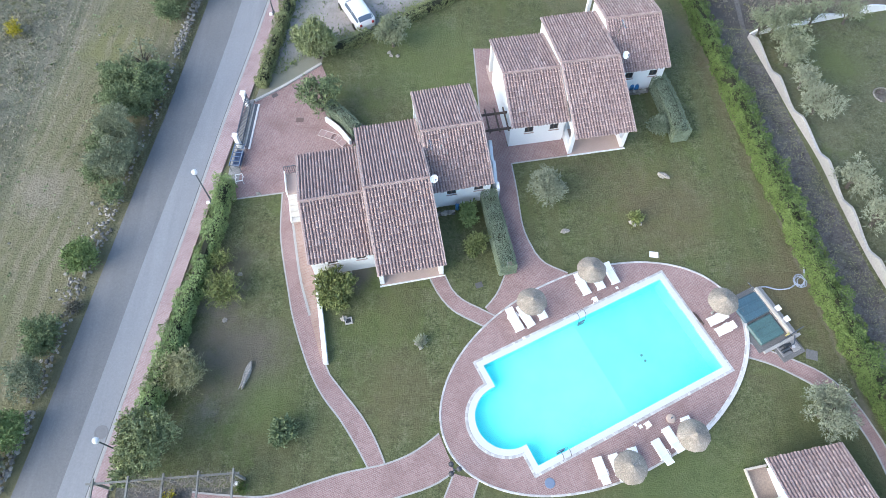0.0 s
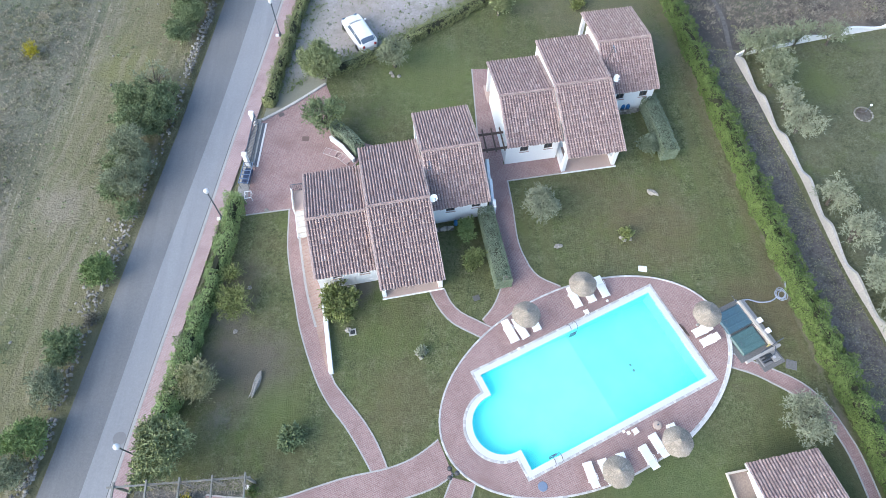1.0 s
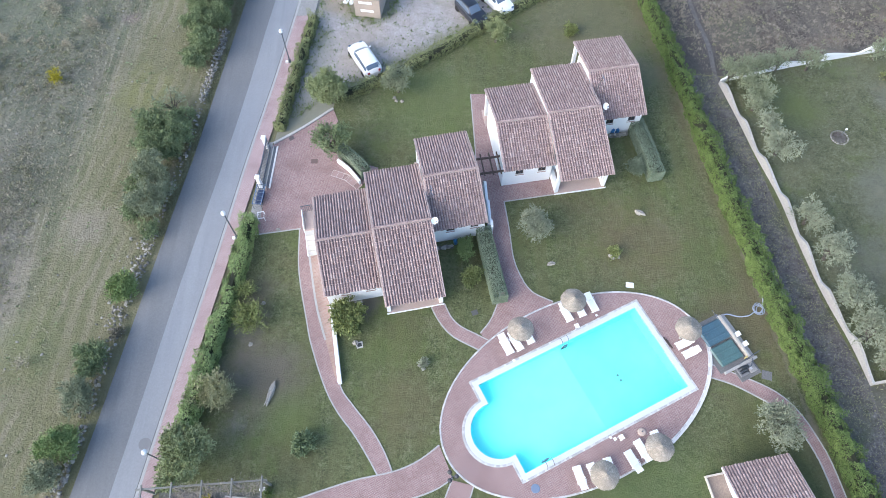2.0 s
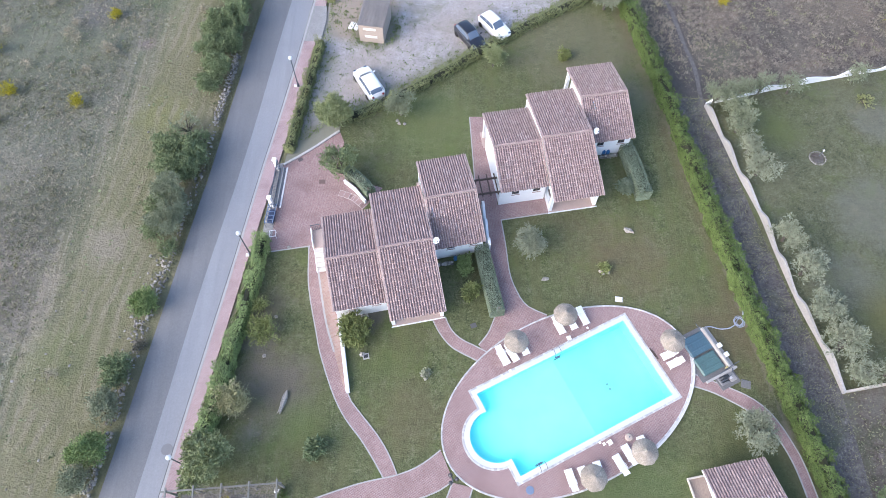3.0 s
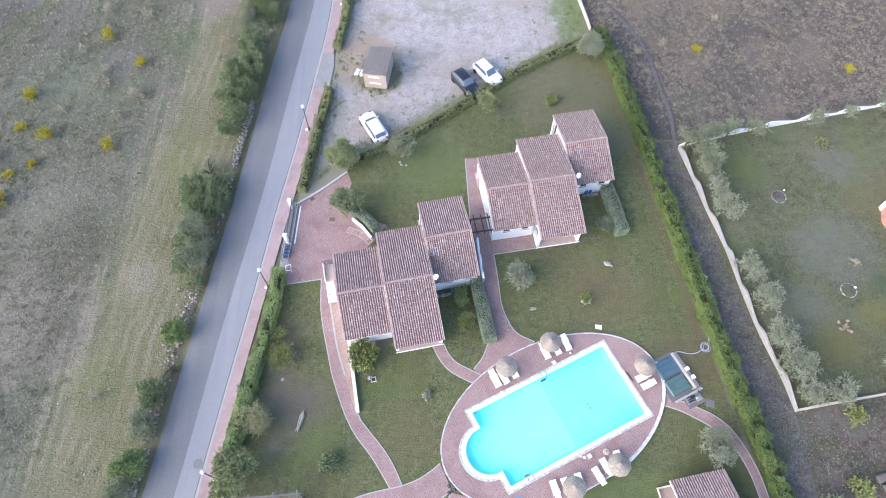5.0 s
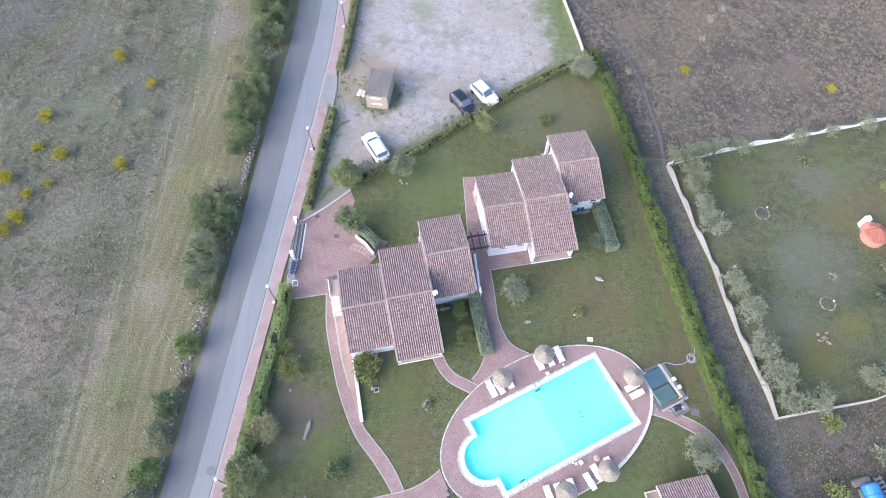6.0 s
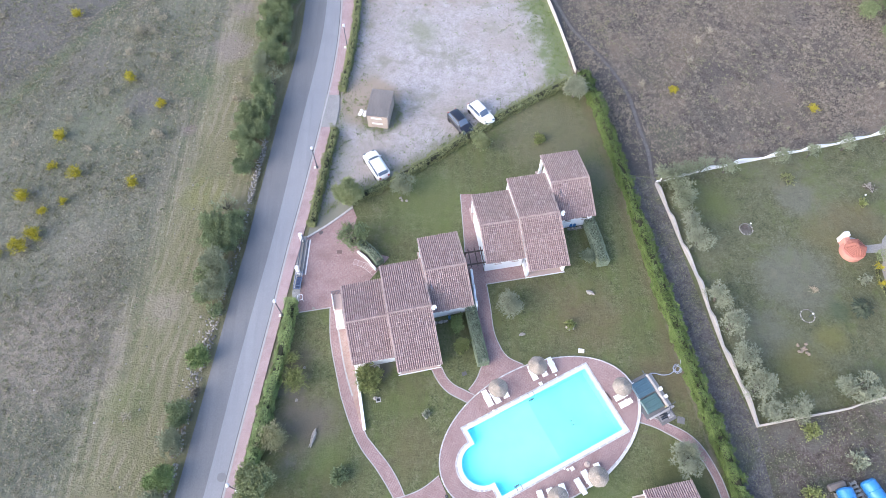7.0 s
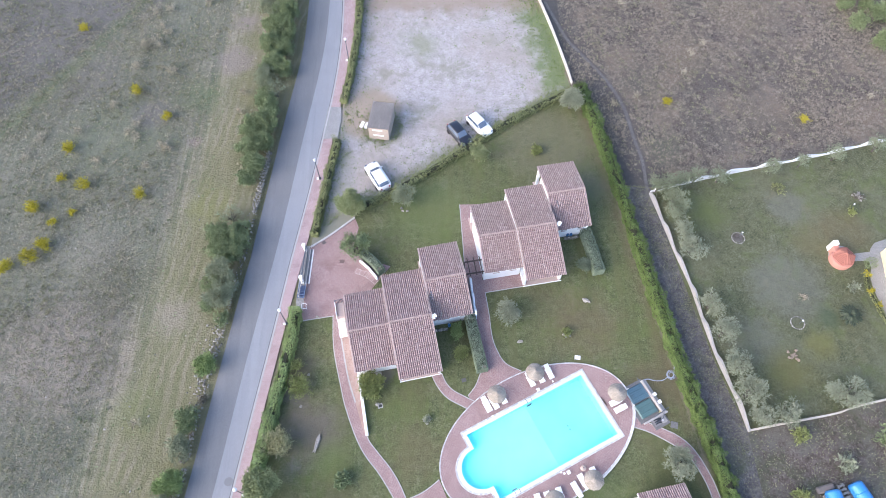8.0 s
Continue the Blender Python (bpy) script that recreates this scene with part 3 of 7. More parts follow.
def tree(name, x, y, height, radius, material, label, category="tree", size=0.16, per=110, clumps=22, trunk=0.35, bare=0.28, group="", slim=0.5, open_=0.5, lift=0.3):
    """A tapered trunk with limbs and an uneven crown of leafy sprays in clumps."""
    top = empty(name, x, y, 0, float(rng.uniform(0, 360)), label, category, group)
    bm = bmesh.new()
    zc = height * (bare + 1) / 2
    rz = height * (1 - bare) / 2
    d = sphere_points(clumps)
    f = (0.35 + 0.75 * rng.random(clumps)) ** 0.7
    squeeze = 0.85 + 0.3 * rng.random(2)
    C = np.stack([d[:, 0] * radius * 0.72 * f * squeeze[0], d[:, 1] * radius * 0.72 * f * squeeze[1], zc + d[:, 2] * rz * 0.72 * f], 1)
    rad = radius * (0.17 + 0.22 * rng.random(clumps)) * (1.25 - open_ * 0.5)
    fork = Vector((rng.uniform(-0.1, 0.1) * radius, rng.uniform(-0.1, 0.1) * radius, height * bare * 0.8))
    w = trunk * radius * 0.2
    tube(bm, [(0, 0, -0.1), (fork.x * 0.4, fork.y * 0.4, fork.z * 0.5), fork], w * 1.3, w * 0.85, 7)
    for c in C[:: max(1, clumps // 9)]:
        mid = fork.lerp(Vector(c), 0.5) + Vector((0, 0, 0.06 * height))
        tube(bm, [fork, mid, c], w * 0.6, w * 0.12, 5)
    if trunk:
        part("trunk", bm, M["bark"], top)
    P, N, D = sprays(C, rad, per, size * 2.4 * (1.35 if lift > 1 else 1.0), 0.3 + 0.45 * min(lift, 1.2))
    P[:, 2] = np.maximum(P[:, 2], 0.03)
    crown = new("crown", leaf_mesh("crown", P, N, size * 1.1, material, slim, 0, None, D))
    crown.parent = top
    return top


def hedge(name, line, width, height, material, label, size=0.13, density=150, rough=0.18, round_=0.25, group="", category="hedge", core=0.34):
    """A row of shrubs grown together: leaves round a solid core coloured as twigs in shade."""
    a = np.array(curve(line, 0.4))
    t = np.gradient(a, axis=0)
    t /= np.linalg.norm(t, axis=1)[:, None]
    side = np.stack([-t[:, 1], t[:, 0]], 1)
    seg = np.linalg.norm(np.diff(a, axis=0), axis=1).sum()
    n = int(seg * (width + 1.7 * height) * density)
    u = rng.random(n) * (len(a) - 1)
    i = np.minimum(u.astype(int), len(a) - 2)
    base = a[i] + (a[i + 1] - a[i]) * (u - i)[:, None]
    sd = side[i]
    # places round the section: up one side, over the top, down the other
    d = rng.random(n) * (2 * height + width) - height - width / 2
    on_top = np.abs(d) < width / 2
    cx = np.where(on_top, d / (width / 2), np.sign(d))
    cz = np.where(on_top, 1.0, 1 - (np.abs(d) - width / 2) / height)
    corner = np.clip(np.abs(cx) * cz, 0, 1) ** 3
    shrink = 1 - round_ * 0.55 * corner
    th = d
    # some of the leaves close the two ends
    e = rng.random(n) < min(0.3, 1.2 * width * height * 2 / (seg * (width + 1.7 * height)))
    first = rng.random(n) < 0.5
    base = np.where(e[:, None], np.where(first[:, None], a[0], a[-1]), base)
    sd = np.where(e[:, None], np.where(first[:, None], side[0], side[-1]), sd)
    cx, cz = np.where(e, rng.uniform(-1, 1, n), cx), np.where(e, rng.random(n), cz)
    lump = np.array([noise.noise(Vector((b[0] * 1.1, b[1] * 1.1, q * 1.3))) for b, q in zip(base, th)])
    lump2 = np.array([noise.noise(Vector((b[0] * 3.1, b[1] * 3.1, q * 2 + 9))) for b, q in zip(base, th)])
    s = (1 + rough * 1.6 * lump + rough * 1.2 * lump2 - 0.3 * rng.random(n) ** 3 * min(1, rough * 6)) * shrink
    off = cx * width * 0.5 * s
    h = np.clip(cz * height * s, 0.03, None)
    P = np.stack([base[:, 0] + sd[:, 0] * off, base[:, 1] + sd[:, 1] * off, h], 1)
    nx, nz = np.where(on_top, cx * 0.3, np.sign(d)), np.where(on_top, 1.0, 0.35)
    N = np.stack([sd[:, 0] * nx, sd[:, 1] * nx, nz], 1)
    N[e] = np.concatenate([np.where(first[e][:, None], -t[0], t[-1]), np.full((e.sum(), 1), 0.4)], 1)
    N /= np.linalg.norm(N, axis=1)[:, None]
    end = empty(name, a[0][0], a[0][1], 0, 0, label, category, group)
    P[:, :2] -= a[0]
    ob = new("foliage", leaf_mesh("foliage", P, N, size, material, 0.5, 0.25))
    ob.parent = end
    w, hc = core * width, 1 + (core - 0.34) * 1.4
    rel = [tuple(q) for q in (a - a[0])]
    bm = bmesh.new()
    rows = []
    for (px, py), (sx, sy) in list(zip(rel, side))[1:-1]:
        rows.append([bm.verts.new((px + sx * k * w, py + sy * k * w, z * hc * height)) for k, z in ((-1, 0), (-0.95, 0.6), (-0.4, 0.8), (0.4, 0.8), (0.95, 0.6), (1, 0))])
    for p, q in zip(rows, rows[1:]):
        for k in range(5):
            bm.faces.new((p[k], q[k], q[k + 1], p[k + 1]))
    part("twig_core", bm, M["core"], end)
    return end

# ---------------------------------------------------------------- ground, fields, road
def sheet(name, outline, z, material, label):
    return structure(name, prism(outline, -0.15, z), material, label)


# plan lines that run with the road, as x over y
ROAD_Y = (-60, 0, 6, 11, 16.6, 23, 28, 33, 38, 45, 49.3, 53.8, 58.5, 63.5, 68.8, 74.2, 90, 150)
ROAD_L = (-32, -25.5, -24.75, -24.05, -23.45, -22.6, -22.1, -21.3, -20.9, -20.15, -19.75, -19.3, -18.65, -18.1, -17.95, -18.0, -18.3, -20)
ROAD_SEAM = (-28.6, -22.8, -22.15, -21.45, -20.87, -20.1, -19.35, -18.65, -18.0, -17.3, -16.9, -16.35, -15.8, -15.25, -15.0, -15.05, -15.4, -17)
ROAD_R = (-27, -21.1, -20.4, -19.7, -18.95, -18.0, -17.35, -16.8, -15.95, -15.0, -14.5, -13.9, -13.4, -13.05, -12.95, -13.2, -13.6, -15.2)
WALK_R = (-26, -20.0, -19.2, -18.55, -17.8, -16.85, -16.15, -15.35, -14.6, -13.6, -13.1, -12.55, -12.0, -11.5, -11.15, -11.3, -11.6, -13.2)
ys = np.arange(-60, 150.1, 1.5)


def along(xs):
    x = np.interp(ys, ROAD_Y, xs)
    k = np.ones(5) / 5
    for _ in range(2):
        x = np.convolve(np.pad(x, 2, mode="edge"), k, mode="valid")
    return list(zip(x, ys))


road_l, road_s, road_r, walk_r = along(ROAD_L), along(ROAD_SEAM), along(ROAD_R), along(WALK_R)
structure("road", ribbon(road_l, road_s, -0.2, 0.03), M["road"], "worn grey asphalt village road")
structure("road_strip", ribbon(road_s, road_r, -0.2, 0.036), M["road_new"], "paler relaid strip of asphalt along the road")
structure("gutter", ribbon(offset(road_r, 0.1), road_r, -0.2, 0.041), M["gutter"], "narrow dark gutter along the kerb")
structure("kerb", ribbon(road_r, offset(road_r, -0.2), -0.2, 0.14), M["kerb_road"], "low pale concrete kerb")
structure("pavement", ribbon(offset(road_r, -0.2), walk_r, -0.2, 0.13), M["paver_walk"], "pink block-paved pavement beside the road")

structure("apron", prism([(-14.0, 54.6), (-12.3, 54.6), (-12.2, 52.5), (-12.5, 49.6), (-14.45, 49.5)], -0.1, 0.138), M["concrete_pale"], "worn pale concrete apron where the car park meets the road")
sheet("gravel_lot", [(-14.7, 34.2), (-13.2, 45), (-12.2, 54), (-11.4, 64), (-11.0, 76), (-8, 90), (12, 92), (14.9, 73.6), (16.9, 64), (17.6, 57.1), (9.0, 52.0), (3.2, 47.8), (-2.4, 43.8), (-9.7, 39.6), (-9.82, 38.01), (-12.37, 35.83)],
      0.016, M["gravel"], "pale pinkish gravel car park")
sheet("brown_field", [(17.9, 57.5), (16.9, 65), (15.2, 73), (12, 95), (10, 150), (160, 180), (160, 72), (56, 48.4), (33, 43.1), (25.6, 41.6), (22.3, 42)], 0.014, M["brown"], "brown rough grassland")
sheet("alley", [(21.5, 42), (25.4, 41.5), (25.9, 37), (27.2, 28), (28.6, 19.5), (30.3, 12.6), (30.5, -6), (28.6, -6), (26.8, 10), (25.0, 20), (23.6, 30)], 0.02, M["dirt"], "bare earth track between hedge and wall")
sheet("neighbour_lawn", [(25.2, 41.2), (33, 43), (56, 48.2), (80, 53), (80, 22), (44.8, 15.6), (30.2, 12.7), (28.4, 20), (27.1, 28), (25.9, 36.5)], 0.018, M["lawn2"], "thin greyish green lawn")
sheet("yard", [(30.3, 12.5), (44.8, 15.4), (80, 22), (80, -6), (30.5, -6)], 0.017, M["red_earth"], "bare reddish earth yard")

# ---------------------------------------------------------------- pool terrace and paths
POOL = Matrix.Translation((1.75, 12.99, 0)) @ pose(0, 0, 0, 0, 0, 26.3)      # x along the pool, y to its back


def pool_xy(a, b):
    v = POOL @ Vector((a, -b, 0))
    return v.x, v.y


def ellipse(rx, ry, n=96):
    c, s = math.cos(radians(27)), math.sin(radians(27))
    return [(9.5 + rx * math.cos(t) * c - ry * math.sin(t) * s, 12.5 + rx * math.cos(t) * s + ry * math.sin(t) * c) for t in np.linspace(0, 2 * math.pi, n, endpoint=False)]


def pool_outline(e, r, cx, cy=3.95):
    """The basin with a round bay at one end; e: how far inside the outer rim."""
    x0, x1, y0, y1 = e, 14.36 - e, e, 7.78 - e
    pts = [(x0, y0), (x1, y0), (x1, y1), (x0, y1)]
    h = math.sqrt(max(0.01, r * r - (x0 - cx) ** 2))
    a0 = math.atan2(h, x0 - cx)
    for t in np.linspace(a0, 2 * math.pi - a0, 28):
        pts.append((cx + r * math.cos(t), cy + r * math.sin(t)))
    return [pool_xy(*p) for p in pts]


def ring_between(outer, inner, z0, z1):
    """A flat band with a hole, as thick as z0 to z1."""
    bm = bmesh.new()
    loops = []
    for line in (outer, inner):
        for z in (z0, z1):
            loops.append([bm.verts.new((x, y, z)) for x, y in line])
    for a, b in ((loops[0], loops[1]), (loops[2], loops[3])):
        for i in range(len(a)):
            j = (i + 1) % len(a)
            bm.faces.new((a[i], a[j], b[j], b[i]))
    for lo in ((loops[1], loops[3]), (loops[0], loops[2])):
        es = []
        for line in lo:
            for i in range(len(line)):
                es.append(bm.edges.get((line[i], line[(i + 1) % len(line)])))
        bmesh.ops.triangle_fill(bm, use_beauty=True, edges=es)
    bmesh.ops.recalc_face_normals(bm, faces=bm.faces[:])
    return bm


structure("ground", ring_between([(-1500, -1500), (1500, -1500), (1500, 1500), (-1500, 1500)], ellipse(9.9, 5.9), -0.2, 0.0), M["field"], "dry green and tan meadow with mown tracks")
# the garden's outline
structure("lawn", ring_between([(-19.0, -6), (-18.8, 9), (-16.9, 20), (-15.3, 29), (-14.9, 33.9), (-9.82, 38.01), (-9.6, 39.3), (-2.4, 43.6), (3.2, 47.6), (9.0, 51.8), (17.6, 57), (20.2, 50), (21.8, 40), (23.7, 30),
                                (25.1, 20), (26.9, 10), (29, -6)], ellipse(10.0, 6.0), -0.15, 0.012), M["lawn"], "mown lawn, green with brownish dry patches")
rim_out, rim_in = pool_outline(0.0, 2.42, 0.15), pool_outline(0.52, 1.94, 0.3)
structure("pool_terrace", ring_between(ellipse(10.4, 6.38), rim_out, -0.1, 0.1), M["paver"], "oval red block-paved pool terrace")
terrace_edge = structure("terrace_edge", ring_between(ellipse(10.52, 6.5), ellipse(10.4, 6.38), -0.1, 0.115), M["pale_kerb"], "pale stone edging round the pool terrace")
arc = [q for q in ellipse(10.68, 6.66, 240)][192:240]
structure("retaining_wall", ribbon(arc, [q for q in ellipse(10.52, 6.5, 240)][192:240], -0.1, 0.16), M["verge_pale"], "low white retaining edge of the pool terrace")
pool = empty("swimming_pool", *pool_xy(7, 4), 0, 26.3, "rectangular pool with round bay, white rim and cyan water", "swimming pool")
inv = pool.matrix_world.inverted()


def under(ob, parent):
    ob.parent = parent
    ob.matrix_parent_inverse = parent.matrix_world.inverted()
    return ob


rim_mid = pool_outline(0.16, 2.27, 0.2)
under(part("border", ring_between(rim_out, rim_mid, -0.05, 0.108), M["kerb"], None, "grey mortar bed of the border stones"), pool)
under(part("rim", ring_between(rim_mid, rim_in, -0.05, 0.14), M["coping"]), pool)
n = Nodes("pool_lining")
v = n.where(26.3)
tx = n.add("ShaderNodeTexBrick", Scale=1.0)
tx.offset = 0
for k, val in (("Brick Width", 0.15), ("Row Height", 0.15), ("Mortar Size", 0.004), ("Color1", (0.23, 0.92, 0.95, 1)), ("Color2", (0.25, 0.93, 0.96, 1)), ("Mortar", (0.28, 0.93, 0.95, 1))):
    tx.inputs[k].default_value = val
n.link(v, tx.inputs["Vector"])
M["lining"] = n.done(n.mix(n.grey(n.noise(0.5, 3), 0.4, 0.7), tx.outputs["Color"], (0.27, 0.94, 0.955)), 0.4)
n = Nodes("pool_water")
n.bsdf.inputs["Transmission Weight"].default_value = 1.0
n.bsdf.inputs["IOR"].default_value = 1.33
n.bump(n.noise(2.2, 4, warp=0.8), 0.12, 0.03)
M["water"] = n.done((0.82, 1.0, 1.0), 0.02)


def basin(line, z_top):
    """Walls and floor: shallow at the round bay, a short slope, then the deep end."""
    c, w = math.cos(radians(26.3)), math.sin(radians(26.3))

    def depth(x, y):
        a = (x - 1.75) * c + (y - 12.99) * w
        return -0.75 - 1.15 * min(1, max(0, (a - 7.2) / 6.7))

    ring = []
    for p, q in zip(line, line[1:] + line[:1]):
        n = max(1, int(math.dist(p, q) / 0.4))
        ring += [(p[0] + (q[0] - p[0]) * k / n, p[1] + (q[1] - p[1]) * k / n) for k in range(n)]
    bm = bmesh.new()
    hi = [bm.verts.new((x, y, z_top)) for x, y in ring]
    lo = [bm.verts.new((x, y, depth(x, y))) for x, y in ring]
    for i in range(len(ring)):
        j = (i + 1) % len(ring)
        bm.faces.new((hi[i], lo[i], lo[j], hi[j]))
    es = [bm.edges.get((lo[i], lo[(i + 1) % len(lo)])) for i in range(len(lo))]
    for v in lo:
        v.co.z = 0
    floor = bmesh.ops.triangle_fill(bm, use_beauty=True, edges=es)["geom"]
    faces = [f for f in floor if isinstance(f, bmesh.types.BMFace)]
    for a in (7.2,):
        geom = faces + list({e for f in faces for e in f.edges}) + list({v for f in faces for v in f.verts})
        bmesh.ops.bisect_plane(bm, geom=geom, plane_co=(1.75 + a * c, 12.99 + a * w, 0), plane_no=(c, w, 0))
        faces = [f for f in bm.faces if abs(f.calc_center_median().z) < 1e-6 and all(abs(v.co.z) < 1e-6 for v in f.verts)]
    for v in {v for f in faces for v in f.verts}:
        v.co.z = depth(v.co.x, v.co.y)
    bmesh.ops.recalc_face_normals(bm, faces=bm.faces[:])
    return bm


under(part("basin", basin(rim_in, 0.1), M["lining"], None, "pale cyan tiled basin"), pool)
bm = bmesh.new()
bm.faces.new([bm.verts.new((x, y, 0.04)) for x, y in offset(rim_in, 0.0)])
bmesh.ops.recalc_face_normals(bm, faces=bm.faces[:])
if bm.faces[:][0].normal.z < 0:
    bmesh.ops.reverse_faces(bm, faces=bm.faces[:])
bmesh.ops.triangulate(bm, faces=bm.faces[:])
for k in range(2):
    d = part("floor_drain", lathe(bmesh.new(), [(0.1, 0), (0.1, 0.02), (0.06, 0.025)], 16), plain("drain_grey", (0.12, 0.3, 0.33), 0.6), None, "small dark floor drain", pose(*pool_xy(10.15, 4.2 + 0.42 * k), -1.24))
    under(d, pool)
water = under(part("water_surface", bm, M["water"], None, "clear cyan water"), pool)
water.visible_shadow = False


def edging(name, line, w=0.095, z=0.055, label="pale stone path edging"):
    return structure(name, ribbon(offset(line, w / 2), offset(line, -w / 2), -0.1, z), M["kerb"], label)


def resample(line, n):
    a = np.array(line, float)
    s = np.concatenate([[0], np.cumsum(np.linalg.norm(np.diff(a, axis=0), axis=1))])
    q = np.linspace(0, s[-1], n)
    return list(zip(np.interp(q, s, a[:, 0]), np.interp(q, s, a[:, 1])))


def path(left, right, z, label, material="paver", edges="lr"):
    a, b = curve(left), curve(right)
    n = max(len(a), len(b))
    a, b = resample(a, n), resample(b, n)
    structure("path", ribbon(a, b, -0.1, z), M[material], label)
    if "l" in edges:
        edging("trim", a)
    if "r" in edges:
        edging("trim", b)


path([(-11.6, 25.7), (-11.3, 22), (-10.3, 17.8), (-9.75, 15.8), (-8.55, 12.75), (-7.5, 10.9), (-6.35, 9.5), (-5.25, 7.9), (-4.5, 6.65)],
     [(-9.9, 25.6), (-9.4, 22), (-8.6, 18.9), (-8.1, 16), (-7.45, 12.85), (-6.5, 11.45), (-5.05, 9.7), (-4.1, 8.2), (-3.5, 6.85)], 0.042, "winding red block-paved garden path")
path([(-14.5, 5.35), (-12.9, 5.2), (-10.2, 5.1), (-8.1, 5.7), (-6.15, 6.3), (-4.45, 6.65), (-3.5, 6.85), (-2.25, 7.3), (-1.25, 7.9), (-0.35, 8.6)],
     [(-14.5, 3.2), (-12.5, 3.2), (-10, 3.1), (-8, 3.5), (-6, 4.0), (-4.4, 4.5), (-2.8, 5.0), (-1.5, 5.35), (-0.3, 5.85), (0.55, 6.45)], 0.036, "broad red block-paved path to the pool")
path([(-0.9, 2.5), (-0.35, 4.2), (0.5, 6.3)], [(0.8, 2.5), (1.35, 4.2), (1.95, 5.95)], 0.046, "red block-paved path leading from the pool")
path([(-1.0, 18.95), (-0.4, 17.7), (0.5, 16.55), (1.6, 15.9), (2.95, 15.2)], [(0.05, 19.1), (0.55, 17.95), (1.3, 17.2), (2.15, 16.75), (3.7, 15.9)], 0.05, "narrow curved red block-paved path")
path([(3.45, 27.0), (3.95, 23), (4.35, 20.2), (4.0, 18.9), (3.5, 17.7), (2.7, 16.7)], [(4.99, 28.2), (5.27, 25.7), (5.5, 22.9), (6.0, 21.3), (6.7, 20.05), (8.3, 19.2)], 0.044, "red block-paved path beside the clipped hedge", edges="lr")
path([(2.5, 39.6), (2.75, 33.7), (2.9, 30), (3.45, 27.0)], [(4.7, 39.6), (4.7, 33.0), (4.75, 29.6), (4.99, 28.2)], 0.04, "red block-paved passage between the two houses", edges="l")
path([(4.7, 29.7), (9.2, 30.4)], [(4.95, 28.15), (9.3, 28.85)], 0.048, "red block-paved strip before the white house", edges="r")
path([(19.2, 14.3), (20.37, 13.75), (21.73, 13.16), (22.92, 12.57), (23.77, 11.98), (24.5, 11.2), (25.16, 10.05), (25.72, 8.6), (26.1, 7.3), (26.6, 4)], [(19.1, 13.25), (20.45, 12.8), (21.6, 12.16), (22.6, 11.55), (23.27, 11.05), (24.0, 10.33), (24.63, 9.3), (25.15, 8.0), (25.5, 6.5), (25.9, 3.6)], 0.04, "narrow red block-paved path along the hedge")
structure("footpath", ribbon(*[offset(curve([(15.6, 73.5), (16.9, 69.3), (18.1, 65.8), (19.6, 63.3), (22.4, 58.5), (24.0, 54.0), (24.6, 48.8), (25.1, 45.4), (25.0, 42.0), (25.1, 39)]), d) for d in (0.2, -0.2)], -0.05, 0.022), M["earth_path"], "narrow trodden earth footpath")
structure("path_corner", prism([(2.68, 16.72), (3.3, 15.9), (5, 17.0), (8.35, 18.9), (8.3, 19.25), (5.5, 18.6), (3.6, 17.8)], -0.05, 0.04), M["paver"], "red block-paved corner where paths meet the terrace")
structure("driveway", prism([(-15.35, 25.1), (-11.3, 25.75), (-9.6, 26), (-5.5, 31.6), (-8.6, 32.6), (-9.75, 34.2), (-9.3, 36.7), (-9.82, 38.01), (-12.37, 35.83), (-14.66, 34.17), (-15.0, 33.4), (-15.5, 29)], -0.1, 0.034),
          M["paver"], "red block-paved forecourt inside the gate")
structure("threshold", prism([(-15.75, 26.6), (-14.9, 26.5), (-14.75, 34.4), (-15.55, 34.2)], -0.1, 0.04), M["concrete_pale"], "worn concrete strip along the gate")
edging("trim", curve([(-15.4, 25.1), (-11.5, 25.7)]))
structure("kerb_wall", ribbon(*[offset(curve([(-14.66, 34.17), (-12.37, 35.83), (-9.82, 38.01)]), d) for d in (0.1, -0.1)], -0.1, 0.16), M["pale_kerb"], "low pale kerb wall of the forecourt")

# ---------------------------------------------------------------- the white houses
TILE_W, TILE_L = 0.207, 0.385
# a barrel over the edges of two hollow channels, as shares of the width, with its height
SECTION = ((-0.5, -0.015), (-0.35, 0.0), (-0.27, 0.044), (-0.11, 0.074), (0.11, 0.074), (0.27, 0.044), (0.35, 0.0), (0.5, -0.015))


def tile_verts():
    """One roof tile: x across, y down the slope from 0 to TILE_L; its wider lower end lies proud on the next one."""
    out = []
    for y, k, lift in ((-0.04, 0.78, 0.0), (TILE_L - 0.02, 1.0, 0.066), (TILE_L + 0.008, 0.98, -0.012)):
        out += [((x if abs(x) > 0.4 else x * k) * TILE_W, y, lift * (1.0 if abs(x) < 0.4 else 0.7) + z * k) for x, z in SECTION]
    return out


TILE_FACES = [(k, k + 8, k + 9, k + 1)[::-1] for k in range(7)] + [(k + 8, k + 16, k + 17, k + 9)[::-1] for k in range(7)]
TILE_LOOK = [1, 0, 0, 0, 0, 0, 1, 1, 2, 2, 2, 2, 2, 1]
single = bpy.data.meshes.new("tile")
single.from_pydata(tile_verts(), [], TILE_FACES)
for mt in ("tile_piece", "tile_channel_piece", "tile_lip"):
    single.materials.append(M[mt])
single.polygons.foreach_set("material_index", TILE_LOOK)


